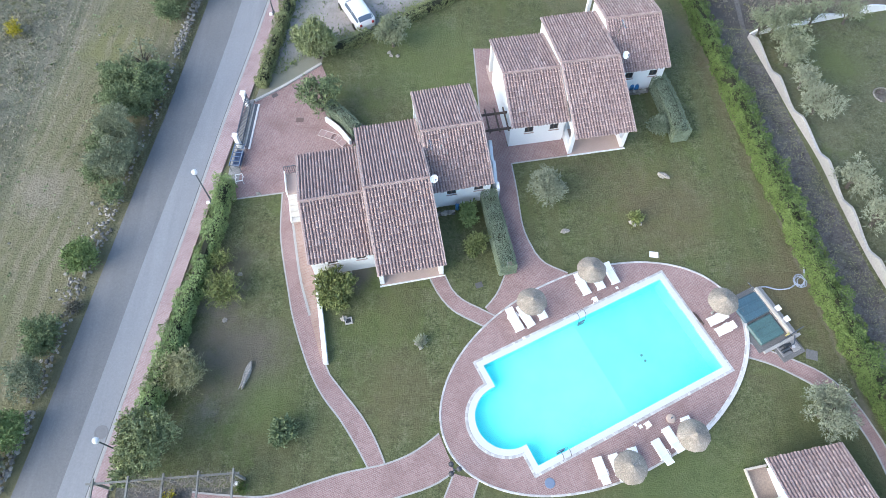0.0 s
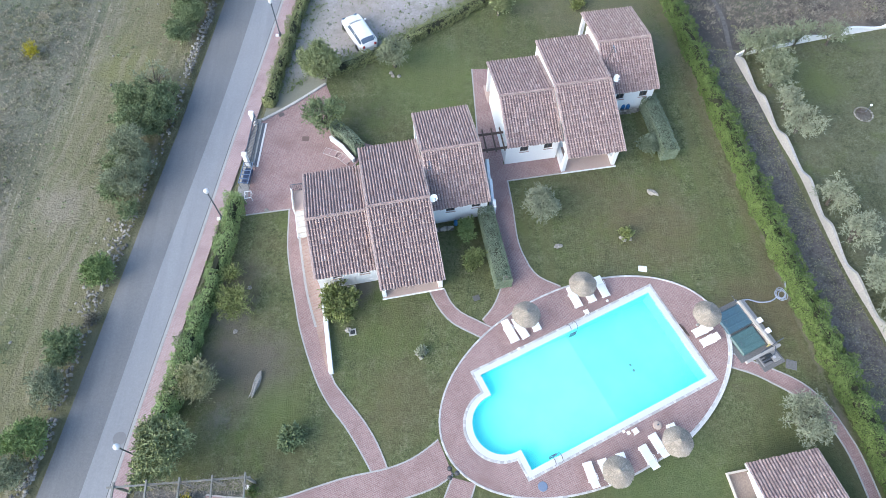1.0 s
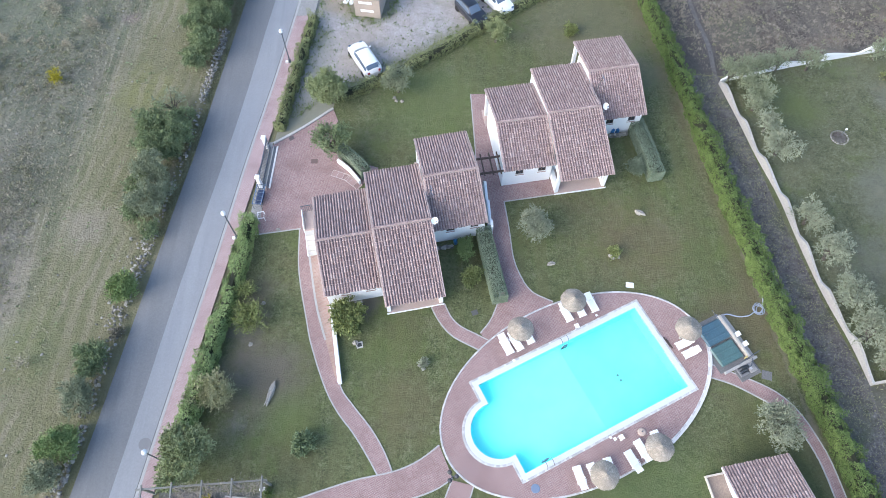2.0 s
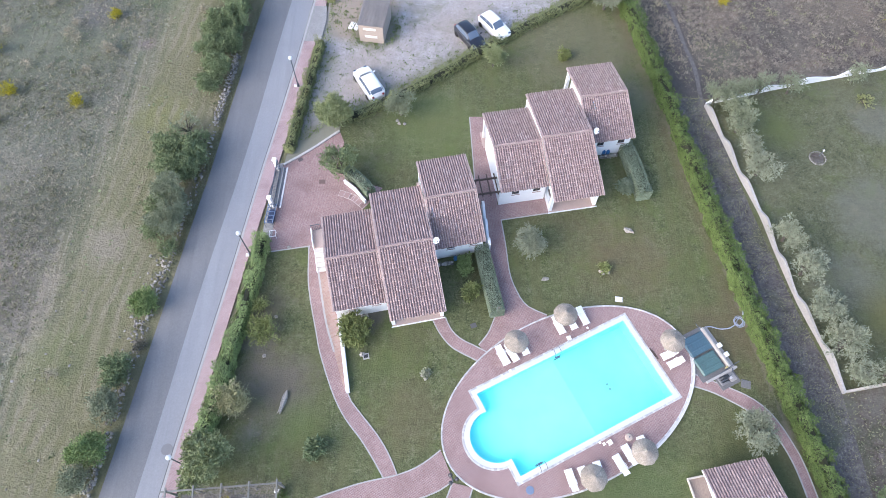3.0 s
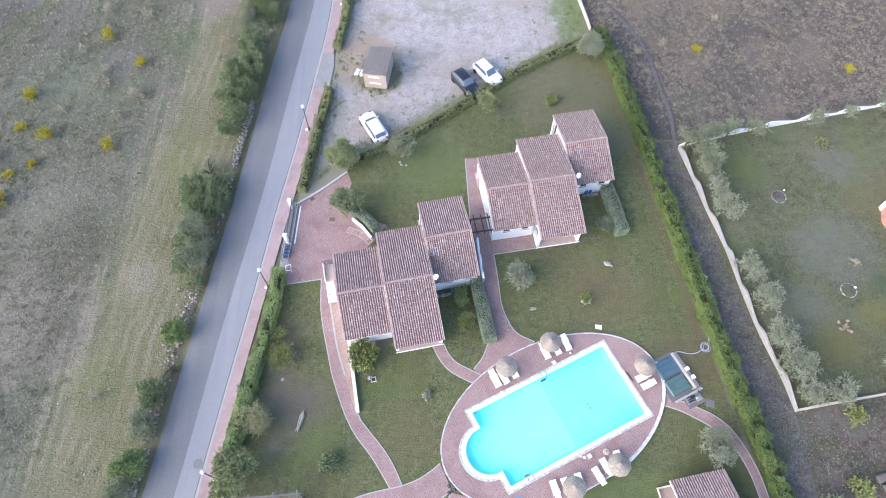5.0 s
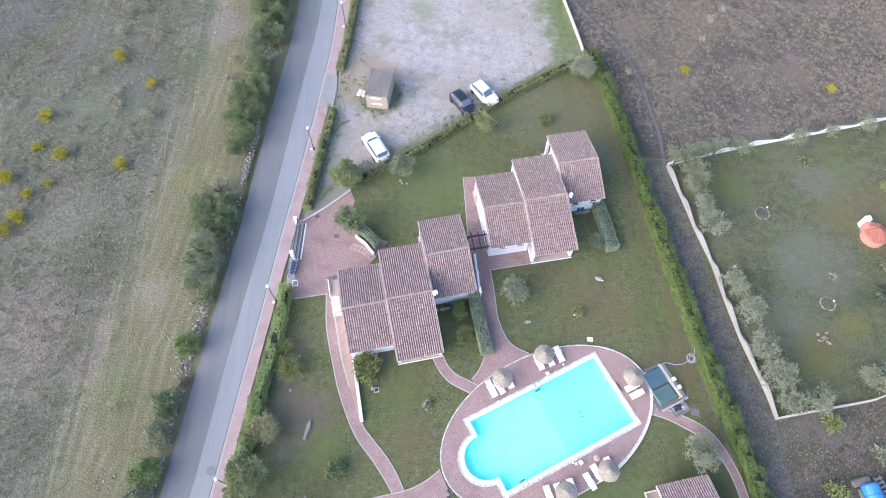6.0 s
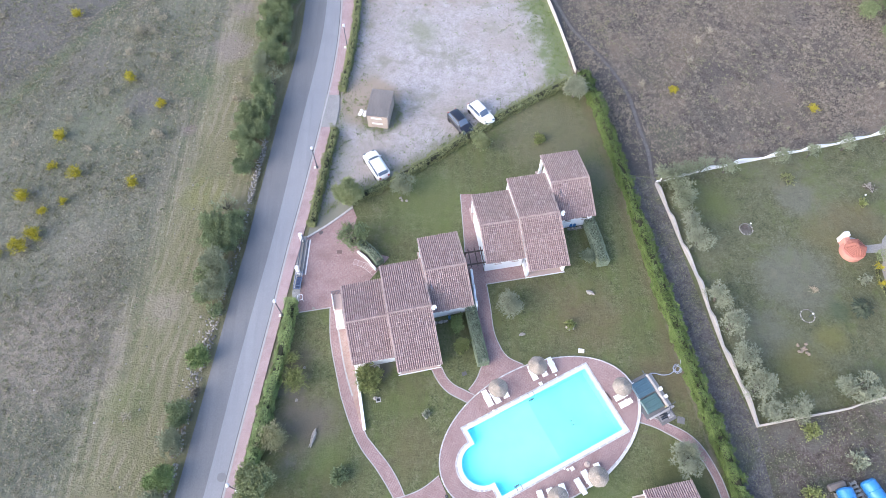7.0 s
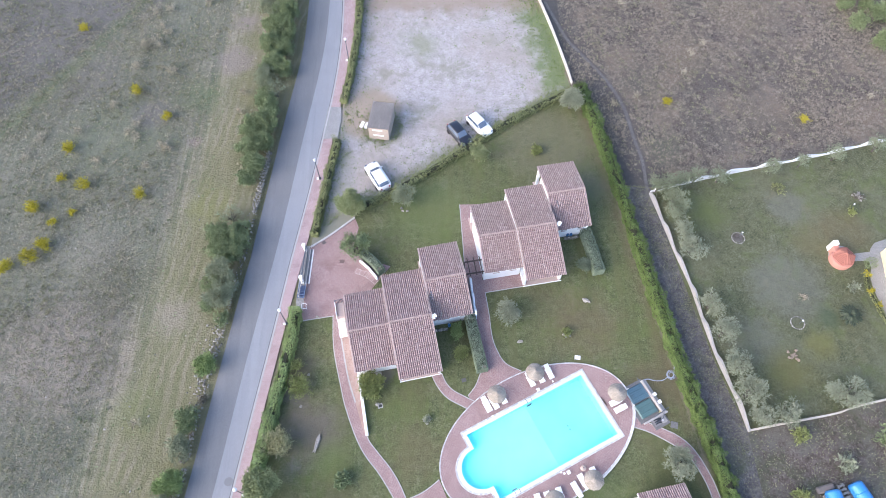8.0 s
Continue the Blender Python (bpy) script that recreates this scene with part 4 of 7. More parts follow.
def roof_side(parent, u0, u1, v_top, z_top, v_low, z_low, pieces=False):
    """One slope of a tiled roof: a deck below and rows of barrel tiles on it."""
    length = math.hypot(v_low - v_top, z_top - z_low)
    pitch = math.atan2(z_top - z_low, abs(v_low - v_top))
    turn = 0 if v_low < v_top else 180
    m = Matrix.Translation((0, v_top, z_top)) @ pose(0, 0, 0, 0, 0, 180 + turn) @ Matrix.Rotation(-pitch, 4, "X")
    lo, hi = (-u1, -u0) if turn == 0 else (u0, u1)
    deck = part("roof", boxes((lo, hi, 0.0, length - 0.12, -0.12, 0.0)), M["shaded_underlay"], parent, "sloping roof deck under clay tiles", m)
    cols = int(round((hi - lo) / TILE_W))
    w = (hi - lo) / cols
    rows = int(math.ceil(length / TILE_L))
    tl = length / rows
    base = np.array(tile_verts())
    base[:, 0] *= w / TILE_W
    base[:, 1] *= tl / TILE_L
    if pieces:
        mesh = single.copy()
        mesh.vertices.foreach_set("co", base.astype(np.float32).ravel())
        for i in range(cols):
            for j in range(rows):
                t = new("tile", mesh)
                t.parent = deck
                t.matrix_basis = pose(lo + (i + 0.5) * w + random.uniform(-0.008, 0.008), j * tl + random.uniform(-0.03, 0.03), 0.004 + random.uniform(-0.006, 0.006), 0, 0, random.uniform(-1.5, 1.5))
        return deck
    V, F = [], []
    for i in range(cols):
        for j in range(rows):
            o = len(V)
            b = base + np.array([lo + (i + 0.5) * w + random.uniform(-0.008, 0.008), j * tl + random.uniform(-0.03, 0.03), random.uniform(-0.006, 0.008)])
            V += [tuple(q) for q in b]
            F += [tuple(o + k for k in f) for f in TILE_FACES]
    me = bpy.data.meshes.new("tiles")
    me.from_pydata(V, [], F)
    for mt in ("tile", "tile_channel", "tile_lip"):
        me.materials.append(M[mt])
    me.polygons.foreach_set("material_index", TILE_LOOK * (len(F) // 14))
    ob = new("tiles", me)
    ob.parent = deck
    tagged(ob, "rows of weathered clay barrel tiles", "", "", "stuff")
    return deck


def ridge(parent, u0, u1, v, z):
    """Ridge tiles laid end to end, each a piece."""
    n = int((u1 - u0) / 0.36)
    w = (u1 - u0) / n
    part("mortar", boxes((u0 + 0.05, u1 - 0.05, v - 0.13, v - 0.05, z - 0.1, z + 0.02), (u0 + 0.05, u1 - 0.05, v + 0.05, v + 0.1, z - 0.1, z + 0.01)), M["mortar"], parent, "pale mortar bed under the ridge tiles")
    first = None
    for i in range(n):
        if first is None:
            first = part("ridge_tile", tube(bmesh.new(), [(0, 0, 0), (w + 0.03, 0, 0.015)], 0.08, 0.065, 8), M["tile_piece"], parent, "", pose(u0, v, z))
        else:
            t = new("ridge_tile", first.data)
            t.parent = parent
            t.matrix_basis = pose(u0 + w * i, v, z + random.uniform(-0.01, 0.01))


def wall_with_openings(u0, u1, v, z0, z1, holes, thick=0.28):
    """A wall along u, its face at v, with rectangular holes (u0, u1, z0, z1)."""
    us = sorted({u0, u1, *[h[0] for h in holes], *[h[1] for h in holes]})
    zs = sorted({z0, z1, *[h[2] for h in holes], *[h[3] for h in holes]})
    bm = bmesh.new()
    grid = {(i, k, d): bm.verts.new((a, v + d * thick, c)) for i, a in enumerate(us) for k, c in enumerate(zs) for d in (0, 1)}
    solid = {(i, k) for i in range(len(us) - 1) for k in range(len(zs) - 1)
             if not any(h[0] <= us[i] and us[i + 1] <= h[1] and h[2] <= zs[k] and zs[k + 1] <= h[3] for h in holes)}
    for i, k in solid:
        for d in (0, 1):
            bm.faces.new([grid[q] for q in ((i, k, d), (i + 1, k, d), (i + 1, k + 1, d), (i, k + 1, d))])
        for step, e in (((-1, 0), ((i, k), (i, k + 1))), ((1, 0), ((i + 1, k), (i + 1, k + 1))), ((0, -1), ((i, k), (i + 1, k))), ((0, 1), ((i, k + 1), (i + 1, k + 1)))):
            if (i + step[0], k + step[1]) not in solid:
                bm.faces.new([grid[(*e[0], 0)], grid[(*e[1], 0)], grid[(*e[1], 1)], grid[(*e[0], 1)]])
    for w in [w for w in bm.verts if not w.link_faces]:
        bm.verts.remove(w)
    bmesh.ops.recalc_face_normals(bm, faces=bm.faces[:])
    return bm


def side_wall(u, prof, thick=0.28):
    """A gable wall across v, from a profile of (v, z)."""
    bm = bmesh.new()
    a = [bm.verts.new((u, v, z)) for v, z in prof]
    b = [bm.verts.new((u + thick, v, z)) for v, z in prof]
    bm.faces.new(a)
    bm.faces.new(b[::-1])
    for i in range(len(prof)):
        j = (i + 1) % len(prof)
        bm.faces.new((a[i], b[i], b[j], a[j]))
    bmesh.ops.recalc_face_normals(bm, faces=bm.faces[:])
    return bm


n = Nodes("window_glass")
M["glass"] = n.done((0.05, 0.06, 0.07), 0.08)


def window(parent, u, v, z, w, h):
    """A small window in a front wall: frame, pane and sill."""
    top = part("window", boxes((u, u + w, v + 0.13, v + 0.15, z, z + h)), M["glass"], parent, "small dark window")
    bm = bmesh.new()
    for r in ((u, u + 0.05, z, z + h), (u + w - 0.05, u + w, z, z + h), (u + 0.05, u + w - 0.05, z, z + 0.05), (u + 0.05, u + w - 0.05, z + h - 0.05, z + h), (u + w / 2 - 0.025, u + w / 2 + 0.025, z + 0.05, z + h - 0.05)):
        box(bm, r[0], r[1], v + 0.08, v + 0.125, r[2], r[3])
    part("frame", bm, M["wood"], top)
    part("sill", boxes((u - 0.05, u + w + 0.05, v - 0.05, v + 0.1, z - 0.05, z - 0.002)), M["verge"], top)


# unit: u0, u1, front eave (v, z), ridge (v, z), back eave (v, z), front wall v
UNITS = {
    "a": (-4.15, 0.0, (1.0, 2.8), (4.9, 4.25), (9.5, 2.95), 1.55),
    "b": (0.06, 4.38, (-0.62, 2.8), (4.9, 4.62), (10.7, 3.4), 2.4),
    "c": (4.46, 8.72, (4.8, 2.75), (8.75, 4.5), (13.1, 3.45), 5.35),
}


def zat(unit, v):
    _, _, (vf, zf), (vr, zr), (vb, zb), _ = unit
    return zf + (zr - zf) * (v - vf) / (vr - vf) if v <= vr else zr + (zb - zr) * (v - vr) / (vb - vr)


def dish(parent, u, v, z, turn):
    d = part("satellite_dish", lathe(bmesh.new(), [(0.02, 0.0), (0.16, 0.025), (0.26, 0.07), (0.28, 0.1), (0.265, 0.1), (0.16, 0.05), (0.02, 0.025)], 24), M["plastic"], parent, "white satellite dish on a short arm",
             pose(u, v, z + 0.55, 48, 0, turn))
    bm = bmesh.new()
    tube(bm, [(0, -0.3, 0.1), (0, -0.1, 0.32), (0, 0, 0.36)], 0.015)
    box(bm, -0.04, 0.04, -0.05, 0.05, 0.34, 0.42)
    part("feed_arm", bm, M["steel"], d)
    part("mast", tube(bmesh.new(), [(u, v, z - 0.3), (u, v + 0.05, z + 0.55)], 0.025), M["steel"], parent, "thin steel dish mast")


def aerial(parent, u, v, z):
    bm = bmesh.new()
    tube(bm, [(u, v, z - 0.2), (u + 0.5, v + 0.2, z + 1.9)], 0.03)
    for k in range(7):
        tube(bm, [(u + 0.28 + 0.02 * k, v - 0.3 + 0.12 * k, z + 1.8), (u + 0.72 - 0.02 * k, v - 0.3 + 0.12 * k, z + 1.8)], 0.009, None, 5)
    tube(bm, [(u + 0.5, v - 0.4, z + 1.8), (u + 0.5, v + 0.5, z + 1.8)], 0.018, None, 5)
    part("aerial", bm, M["steel"], parent, "thin metal television aerial")


def house(x, y, rz, units, label, pieces):
    h = empty("house", x, y, 0, rz, label, "house")
    for key in units:
        un = UNITS[key]
        u0, u1, (vf, zf), (vr, zr), (vb, zb), vw = un
        roof_side(h, u0, u1, vr, zr, vf, zf, pieces and key == "b")
        roof_side(h, u0, u1, vr, zr, vb, zb)
        ridge(h, u0, u1, vr, zr + 0.05)
        # verge caps along both gable edges
        for e in (u0, u1):
            bm = bmesh.new()
            for (va, za), (vc, zc) in (((vf, zf), (vr, zr)), ((vr, zr), (vb, zb))):
                p = pose(0, 0, 0)
                lo = [(e - 0.045, va, za - 0.02), (e + 0.045, va, za - 0.02), (e + 0.045, vc, zc - 0.02), (e - 0.045, vc, zc - 0.02)]
                a = [bm.verts.new(q) for q in lo]
                b = [bm.verts.new((q[0], q[1], q[2] + 0.11)) for q in lo]
                bm.faces.new(a[::-1])
                bm.faces.new(b)
                for i in range(4):
                    j = (i + 1) % 4
                    bm.faces.new((a[i], a[j], b[j], b[i]))
            part("verge", bm, M["verge"], h, "pale mortar verge along the gable")
        # walls
        wb = vb - (1.9 if key != "b" else 0.6)
        holes = []
        if key in "ac":
            w = u1 - u0
            holes = [(u0 + 0.27 * w, u0 + 0.27 * w + 0.65, 1.4, 2.05), (u0 + 0.72 * w, u0 + 0.72 * w + 0.65, 1.4, 2.05)]
        else:
            holes = [(u0 + 0.9, u0 + 1.9, 0.12, 2.2), (u0 + 2.6, u0 + 3.7, 0.9, 2.1)]
        part("wall", wall_with_openings(u0 + 0.32, u1 - 0.32, vw, 0.0, zat(un, vw) - 0.14, holes), M["white"], h, "white rendered front wall")
        for a, b, c, d in holes:
            window(h, a, vw, c, b - a, d - c) if c > 0.5 else None
        if key == "b":
            dr = part("door", boxes((holes[0][0], holes[0][1], vw + 0.1, vw + 0.15, 0.12, 2.2)), M["wood"], h, "dark wooden front door")
            part("door_handle", tube(bmesh.new(), [(holes[0][0] + 0.9, vw + 0.05, 1.05), (holes[0][0] + 0.78, vw + 0.05, 1.05)], 0.012), M["steel"], dr)
        part("wall", wall_with_openings(u0 + 0.32, u1 - 0.32, wb, 0.0, zat(un, wb) - 0.14, [(u0 + 1.2, u0 + 2.6, 0.1, 2.15)]), M["white"], h, "white rendered back wall")
        part("shutter", boxes((u0 + 1.2, u0 + 2.6, wb + 0.1, wb + 0.15, 0.1, 2.15)), M["wood"], h, "dark wooden shutters")
        for e in (u0 + 0.04, u1 - 0.32):
            prof = [(vw, 0), (wb + 0.28, 0), (wb + 0.28, zat(un, wb + 0.28) - 0.13), (vr, zr - 0.13), (vw, zat(un, vw) - 0.13)]
            part("wall", side_wall(e, prof), M["white"], h, "white rendered gable wall")
        # back porch posts
        if key != "b":
            for e in (u0 + 0.05, u1 - 0.35):
                part("post", boxes((e, e + 0.3, vb - 0.55, vb - 0.25, 0, zat(un, vb - 0.3) - 0.14), bevel=0.02), M["white"], h, "white back porch post")
            part("porch_floor", boxes((u0 - 0.1, u1 + 0.1, wb + 0.28, vb + 0.15, -0.05, 0.13)), M["porch"], h, "terracotta back porch floor")
    # front porch of the middle unit
    u0, u1, (vf, zf), *_ = UNITS["b"]
    part("porch_floor", boxes((u0 + 0.1, u1 - 0.1, 0.03, 2.4, -0.05, 0.09)), M["porch"], h, "terracotta porch floor")
    part("porch_step", boxes((u0 - 0.02, u1 + 0.02, -0.05, 0.03, -0.05, 0.1)), M["white"], h, "white porch edge")
    for e in (u0 + 0.02, u1 - 0.32):
        part("pillar", boxes((e, e + 0.3, 0.14, 0.44, 0.0, zat(UNITS["b"], 0.3) - 0.14), bevel=0.02), M["white"], h, "white porch pillar")
        part("parapet", boxes((e, e + 0.3, 0.44, 2.4, 0.0, 0.75)), M["white"], h, "low white porch wall")
        part("side_beam", boxes((e, e + 0.3, 0.44, 2.4, 2.3, 2.82)), M["white"], h)
    part("beam", boxes((u0 + 0.32, u1 - 0.32, 0.14, 0.44, 2.35, zat(UNITS["b"], 0.2) - 0.14)), M["white"], h, "white beam over the porch")
    dish(h, 4.55, 4.45, 4.5, 20)
    aerial(h, 4.2, 6.2, 4.4)
    return h


house1 = house(-4.29, 18.24, 10.7, "abc", "white three-unit holiday house with clay tile roofs, beside the pool lawn", True)
house2 = house(9.13, 28.81, 9.0, "abc", "white three-unit holiday house with clay tile roofs, near tall hedge", False)


def low_house(x, y, rz):
    """A third house, standing lower, of which the roof's back shows."""
    h = empty("house", x, y, 0, rz, "white holiday house with clay tile roof and walled terrace", "house")
    roof_side(h, 0, 4.64, -4.2, 2.75, 0, 1.55)
    roof_side(h, 0, 4.64, -4.2, 2.75, -8, 1.35)
    ridge(h, 0, 4.64, -4.2, 2.8)
    prof = [(-7.5, 0), (-0.4, 0), (-0.4, 1.5), (-4.2, 2.6), (-7.5, 1.35)]
    for e in (0.62, 4.0):
        part("wall", side_wall(e, prof), M["white"], h, "white rendered gable wall")
    part("wall", boxes((0.9, 4.0, -0.68, -0.4, 0, 1.45)), M["white"], h, "white rendered back wall")
    part("wall", boxes((0.9, 4.0, -7.5, -7.2, 0, 1.4)), M["white"], h, "white rendered front wall")
    for e in (0, 4.64):
        part("verge", side_wall(e - 0.04, [(-8, 1.36), (-4.2, 2.76), (0, 1.56), (0, 1.63), (-4.2, 2.85), (-8, 1.44)], 0.07), M["white"] if e == 0 else M["verge"], h, "thin pale verge along the roof edge")
    part("terrace", boxes((-0.62, 0.62, -4.5, -0.3, 0, 0.06)), M["terrace"], h, "small brownish terrace floor")
    part("parapet", boxes((-0.62, 0.62, -0.3, -0.18, 0, 0.26)), M["verge_white"], h, "low cream terrace wall")
    part("parapet", boxes((-0.7, -0.62, -4.5, -0.18, 0, 0.26)), M["verge_white"], h, "low cream terrace wall")
    part("parapet", boxes((-0.62, 0.62, -2.2, -2.02, 0.06, 0.5)), M["verge_white"], h, "low cream terrace wall")
    return h


house3 = low_house(18.0, 6.8, 11)

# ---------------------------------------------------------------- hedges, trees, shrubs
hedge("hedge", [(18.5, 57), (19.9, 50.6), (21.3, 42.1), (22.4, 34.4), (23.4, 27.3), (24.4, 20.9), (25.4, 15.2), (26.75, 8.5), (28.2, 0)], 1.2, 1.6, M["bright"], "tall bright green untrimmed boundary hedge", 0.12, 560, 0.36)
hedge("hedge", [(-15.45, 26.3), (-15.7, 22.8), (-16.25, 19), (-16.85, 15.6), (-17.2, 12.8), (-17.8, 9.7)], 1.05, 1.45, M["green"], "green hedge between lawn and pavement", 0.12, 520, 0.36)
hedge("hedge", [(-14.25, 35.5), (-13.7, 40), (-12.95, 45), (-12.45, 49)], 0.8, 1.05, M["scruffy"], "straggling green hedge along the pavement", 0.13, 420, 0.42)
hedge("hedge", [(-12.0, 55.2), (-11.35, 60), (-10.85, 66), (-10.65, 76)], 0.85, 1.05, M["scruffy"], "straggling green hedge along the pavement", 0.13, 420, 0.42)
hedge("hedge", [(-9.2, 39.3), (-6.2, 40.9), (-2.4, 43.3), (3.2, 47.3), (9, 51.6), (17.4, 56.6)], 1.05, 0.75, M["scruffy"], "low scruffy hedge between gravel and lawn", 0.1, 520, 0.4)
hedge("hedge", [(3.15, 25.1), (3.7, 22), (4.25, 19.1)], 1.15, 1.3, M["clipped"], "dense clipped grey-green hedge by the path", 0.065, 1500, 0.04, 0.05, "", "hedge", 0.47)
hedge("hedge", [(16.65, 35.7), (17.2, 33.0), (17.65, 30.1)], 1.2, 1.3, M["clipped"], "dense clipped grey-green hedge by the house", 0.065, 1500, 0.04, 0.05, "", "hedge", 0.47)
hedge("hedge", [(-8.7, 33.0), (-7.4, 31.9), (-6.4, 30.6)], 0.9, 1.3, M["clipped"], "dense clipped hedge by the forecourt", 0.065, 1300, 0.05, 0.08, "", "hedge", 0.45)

# roadside bushes
ROADSIDE = ((-24.0, 37.9, 2.4, 1.6, "bare"), (-22.4, 36.6, 2.0, 1.1, "bush"), (-22.2, 34.4, 2.4, 1.2, "bush"), (-22.7, 29.0, 2.0, 1.1, "wild_olive"), (-25.2, 35.6, 2.6, 1.7, "bush"), (-23.2, 35.0, 2.8, 1.7, "bush"), (-24.6, 33.3, 3.0, 1.8, "bush"), (-22.9, 32.9, 2.6, 1.3, "bush"), (-23.9, 30.6, 3.0, 2.05, "wild_olive"), (-25.2, 29.4, 2.0, 1.2, "bush"),
            (-23.7, 27.6, 2.7, 1.95, "wild_olive"), (-25.0, 26.9, 1.8, 1.1, "bush"), (-23.3, 25.2, 1.6, 1.0, "bush"), (-24.2, 20.2, 1.9, 1.45, "green"), (-25.1, 14.5, 2.2, 1.5, "bush"), (-25.3, 11.8, 2.1, 1.55, "wild_olive"),
            (-25.9, 8.5, 2.3, 1.6, "green"), (-26.3, 6.4, 2.0, 1.4, "wild_olive"), (-24.1, 16.7, 0.8, 0.55, "dry"),
            (-20.6, 74.5, 3.2, 2.4, "bush"), (-22.7, 71.6, 3.0, 2.1, "wild_olive"), (-20.4, 70.5, 3.2, 2.2, "bush"), (-20.5, 66.9, 3.2, 2.1, "bush"), (-22.3, 68.2, 2.6, 1.7, "bush"), (-21.8, 64.4, 3.0, 2.1, "bush"), (-20.2, 63.6, 2.8, 1.6, "bush"),
            (-21.7, 61.4, 2.8, 2.0, "bush"), (-22.3, 58.7, 2.6, 2.0, "wild_olive"), (-19.9, 60.2, 2.6, 1.4, "bush"), (-20.7, 56.6, 2.6, 1.8, "bare"), (-22.1, 55.6, 2.2, 1.4, "bush"), (-21.4, 53.9, 2.4, 1.6, "bush"), (-21.2, 51.4, 3.0, 2.0, "bush"),
            (-22.8, 50.6, 2.8, 1.8, "bush"), (-21.3, 48.3, 2.8, 1.6, "bush"), (-22.9, 47.6, 3.0, 1.9, "bush"), (-22.2, 45.0, 2.8, 1.7, "bush"), (-22.8, 43.1, 2.2, 1.4, "bush"))
ROADSIDE_LABEL = {"wild_olive": "grey-green wild olive bush at the roadside", "dry": "low dry reddish-brown bush at the roadside", "bare": "half-bare grey twiggy bush at the roadside", "green": "leafy green bush at the roadside"}
for x, y, h, r, m in ROADSIDE:
    tree("bush", x, y, h, r, M["wild_olive" if m == "bare" else m], ROADSIDE_LABEL.get(m, "dark wild evergreen bush at the roadside"), "bush", 0.125, 50 if m == "bare" else 175, 38 if r > 1.2 else 20, 0.35 if m == "bare" else 0.3, 0.05, "roadside bushes",
         0.28 if m in ("bare", "wild_olive") else 0.42, 1.2 if m == "bare" else 0.6, 0.7 if m in ("bare", "wild_olive") else 0.3)
# garden trees and shrubs
GARDEN = (
    ("tree", -10.1, 38.7, 3.2, 2.15, "leafy", "dark green tree beside the forecourt", "tree"),
    ("olive_tree", -4.05, 39.95, 2.7, 1.8, "wild_olive", "olive tree with a forked pale trunk on the lawn", "tree"),
    
    ("tree", -16.9, 7.5, 3.0, 2.4, "leafy", "broad green tree over the pergola", "tree"),
    ("shrub", -1.45, 14.3, 0.5, 0.35, "olive", "small pale shrub with white stones", "shrub"),
    ("shrub", 1.8, 23.6, 1.2, 1.0, "green", "green leafy shrub by the house wall", "shrub"),
    ("shrub", 2.2, 21.0, 1.4, 0.95, "citrus", "yellow-green citrus bush beside the hedge", "shrub"),
    ("olive_tree", 7.2, 25.3, 2.4, 1.6, "olive", "silvery olive tree on the lawn", "tree"),
    ("shrub", 13.4, 23.2, 0.7, 0.5, "citrus", "small green shrub in a stone ring", "shrub"),
    ("olive_tree", 22.5, 9.6, 2.4, 1.65, "olive", "silvery olive tree by the narrow path", "tree"),
    ("olive_tree", 5.0, 46.0, 2.4, 1.4, "leafy", "young olive tree by the low hedge", "tree"),
    ("shrub", 12.2, 47.0, 1.0, 0.8, "citrus", "small round shrub on the lawn", "shrub"),
    ("olive_tree", 17.0, 53.9, 2.8, 1.85, "olive", "olive tree in the corner of the lawn", "tree"),
)
tree("tree", -9.3, 33.3, 3.0, 2.0, M["bush"], "loose leafy green tree in the forecourt corner", "tree", 0.15, 130, 36, 0.35, 0.3, "", 0.5, 1.35)
tree("tree", -15.9, 12.0, 2.2, 1.5, M["khaki"], "pale khaki-green spiky young tree by the hedge", "tree", 0.17, 150, 24, 0.35, 0.1, "", 0.24, 0.3, 1.3)
tree("shrub", 16.15, 31.1, 1.1, 0.85, M["clipped"], "rounded grey-green shrub beside the hedge", "shrub", 0.11, 420, 26, 0.35, 0.03, "", 0.4, 0.0, 0.6)
tree("shrub", -14.9, 20.0, 1.2, 0.75, M["citrus"], "yellow-green spiky shrub near the hedge", "shrub", 0.18, 150, 14, 0.35, 0.03, "", 0.25, 0.3, 1.6)
tree("shrub", -14.4, 17.75, 1.5, 1.3, M["citrus"], "broad spiky yellow-green shrub near the hedge", "shrub", 0.2, 130, 20, 0.35, 0.03, "", 0.22, 0.3, 1.6)
tree("shrub", -9.5, 8.6, 1.1, 0.72, M["bush"], "round dark glossy shrub on the lawn", "shrub", 0.15, 200, 26, 0.35, 0.03, "", 0.6, 0.0, 0.1)
tree("shrub", -7.0, 17.6, 1.9, 1.3, M["citrus"], "rounded green citrus bush before the house", "shrub", 0.15, 170, 30, 0.35, 0.03, "", 0.55, 0.1, 0.2)
for nm, x, y, h, r, m, lab, cat in GARDEN:
    tree(nm, x, y, h, r, M[m], lab, cat, 0.125 if r > 1.1 else 0.11, 180 if r > 1.1 else 330, 34 if r > 1 else 20, 0.35, 0.25 if cat == "tree" else 0.03, "", 0.32 if "olive" in m else 0.55, 1.0 if nm == "olive_tree" and m == "wild_olive" else 0.5, 0.9 if "young" in lab else 0.3)
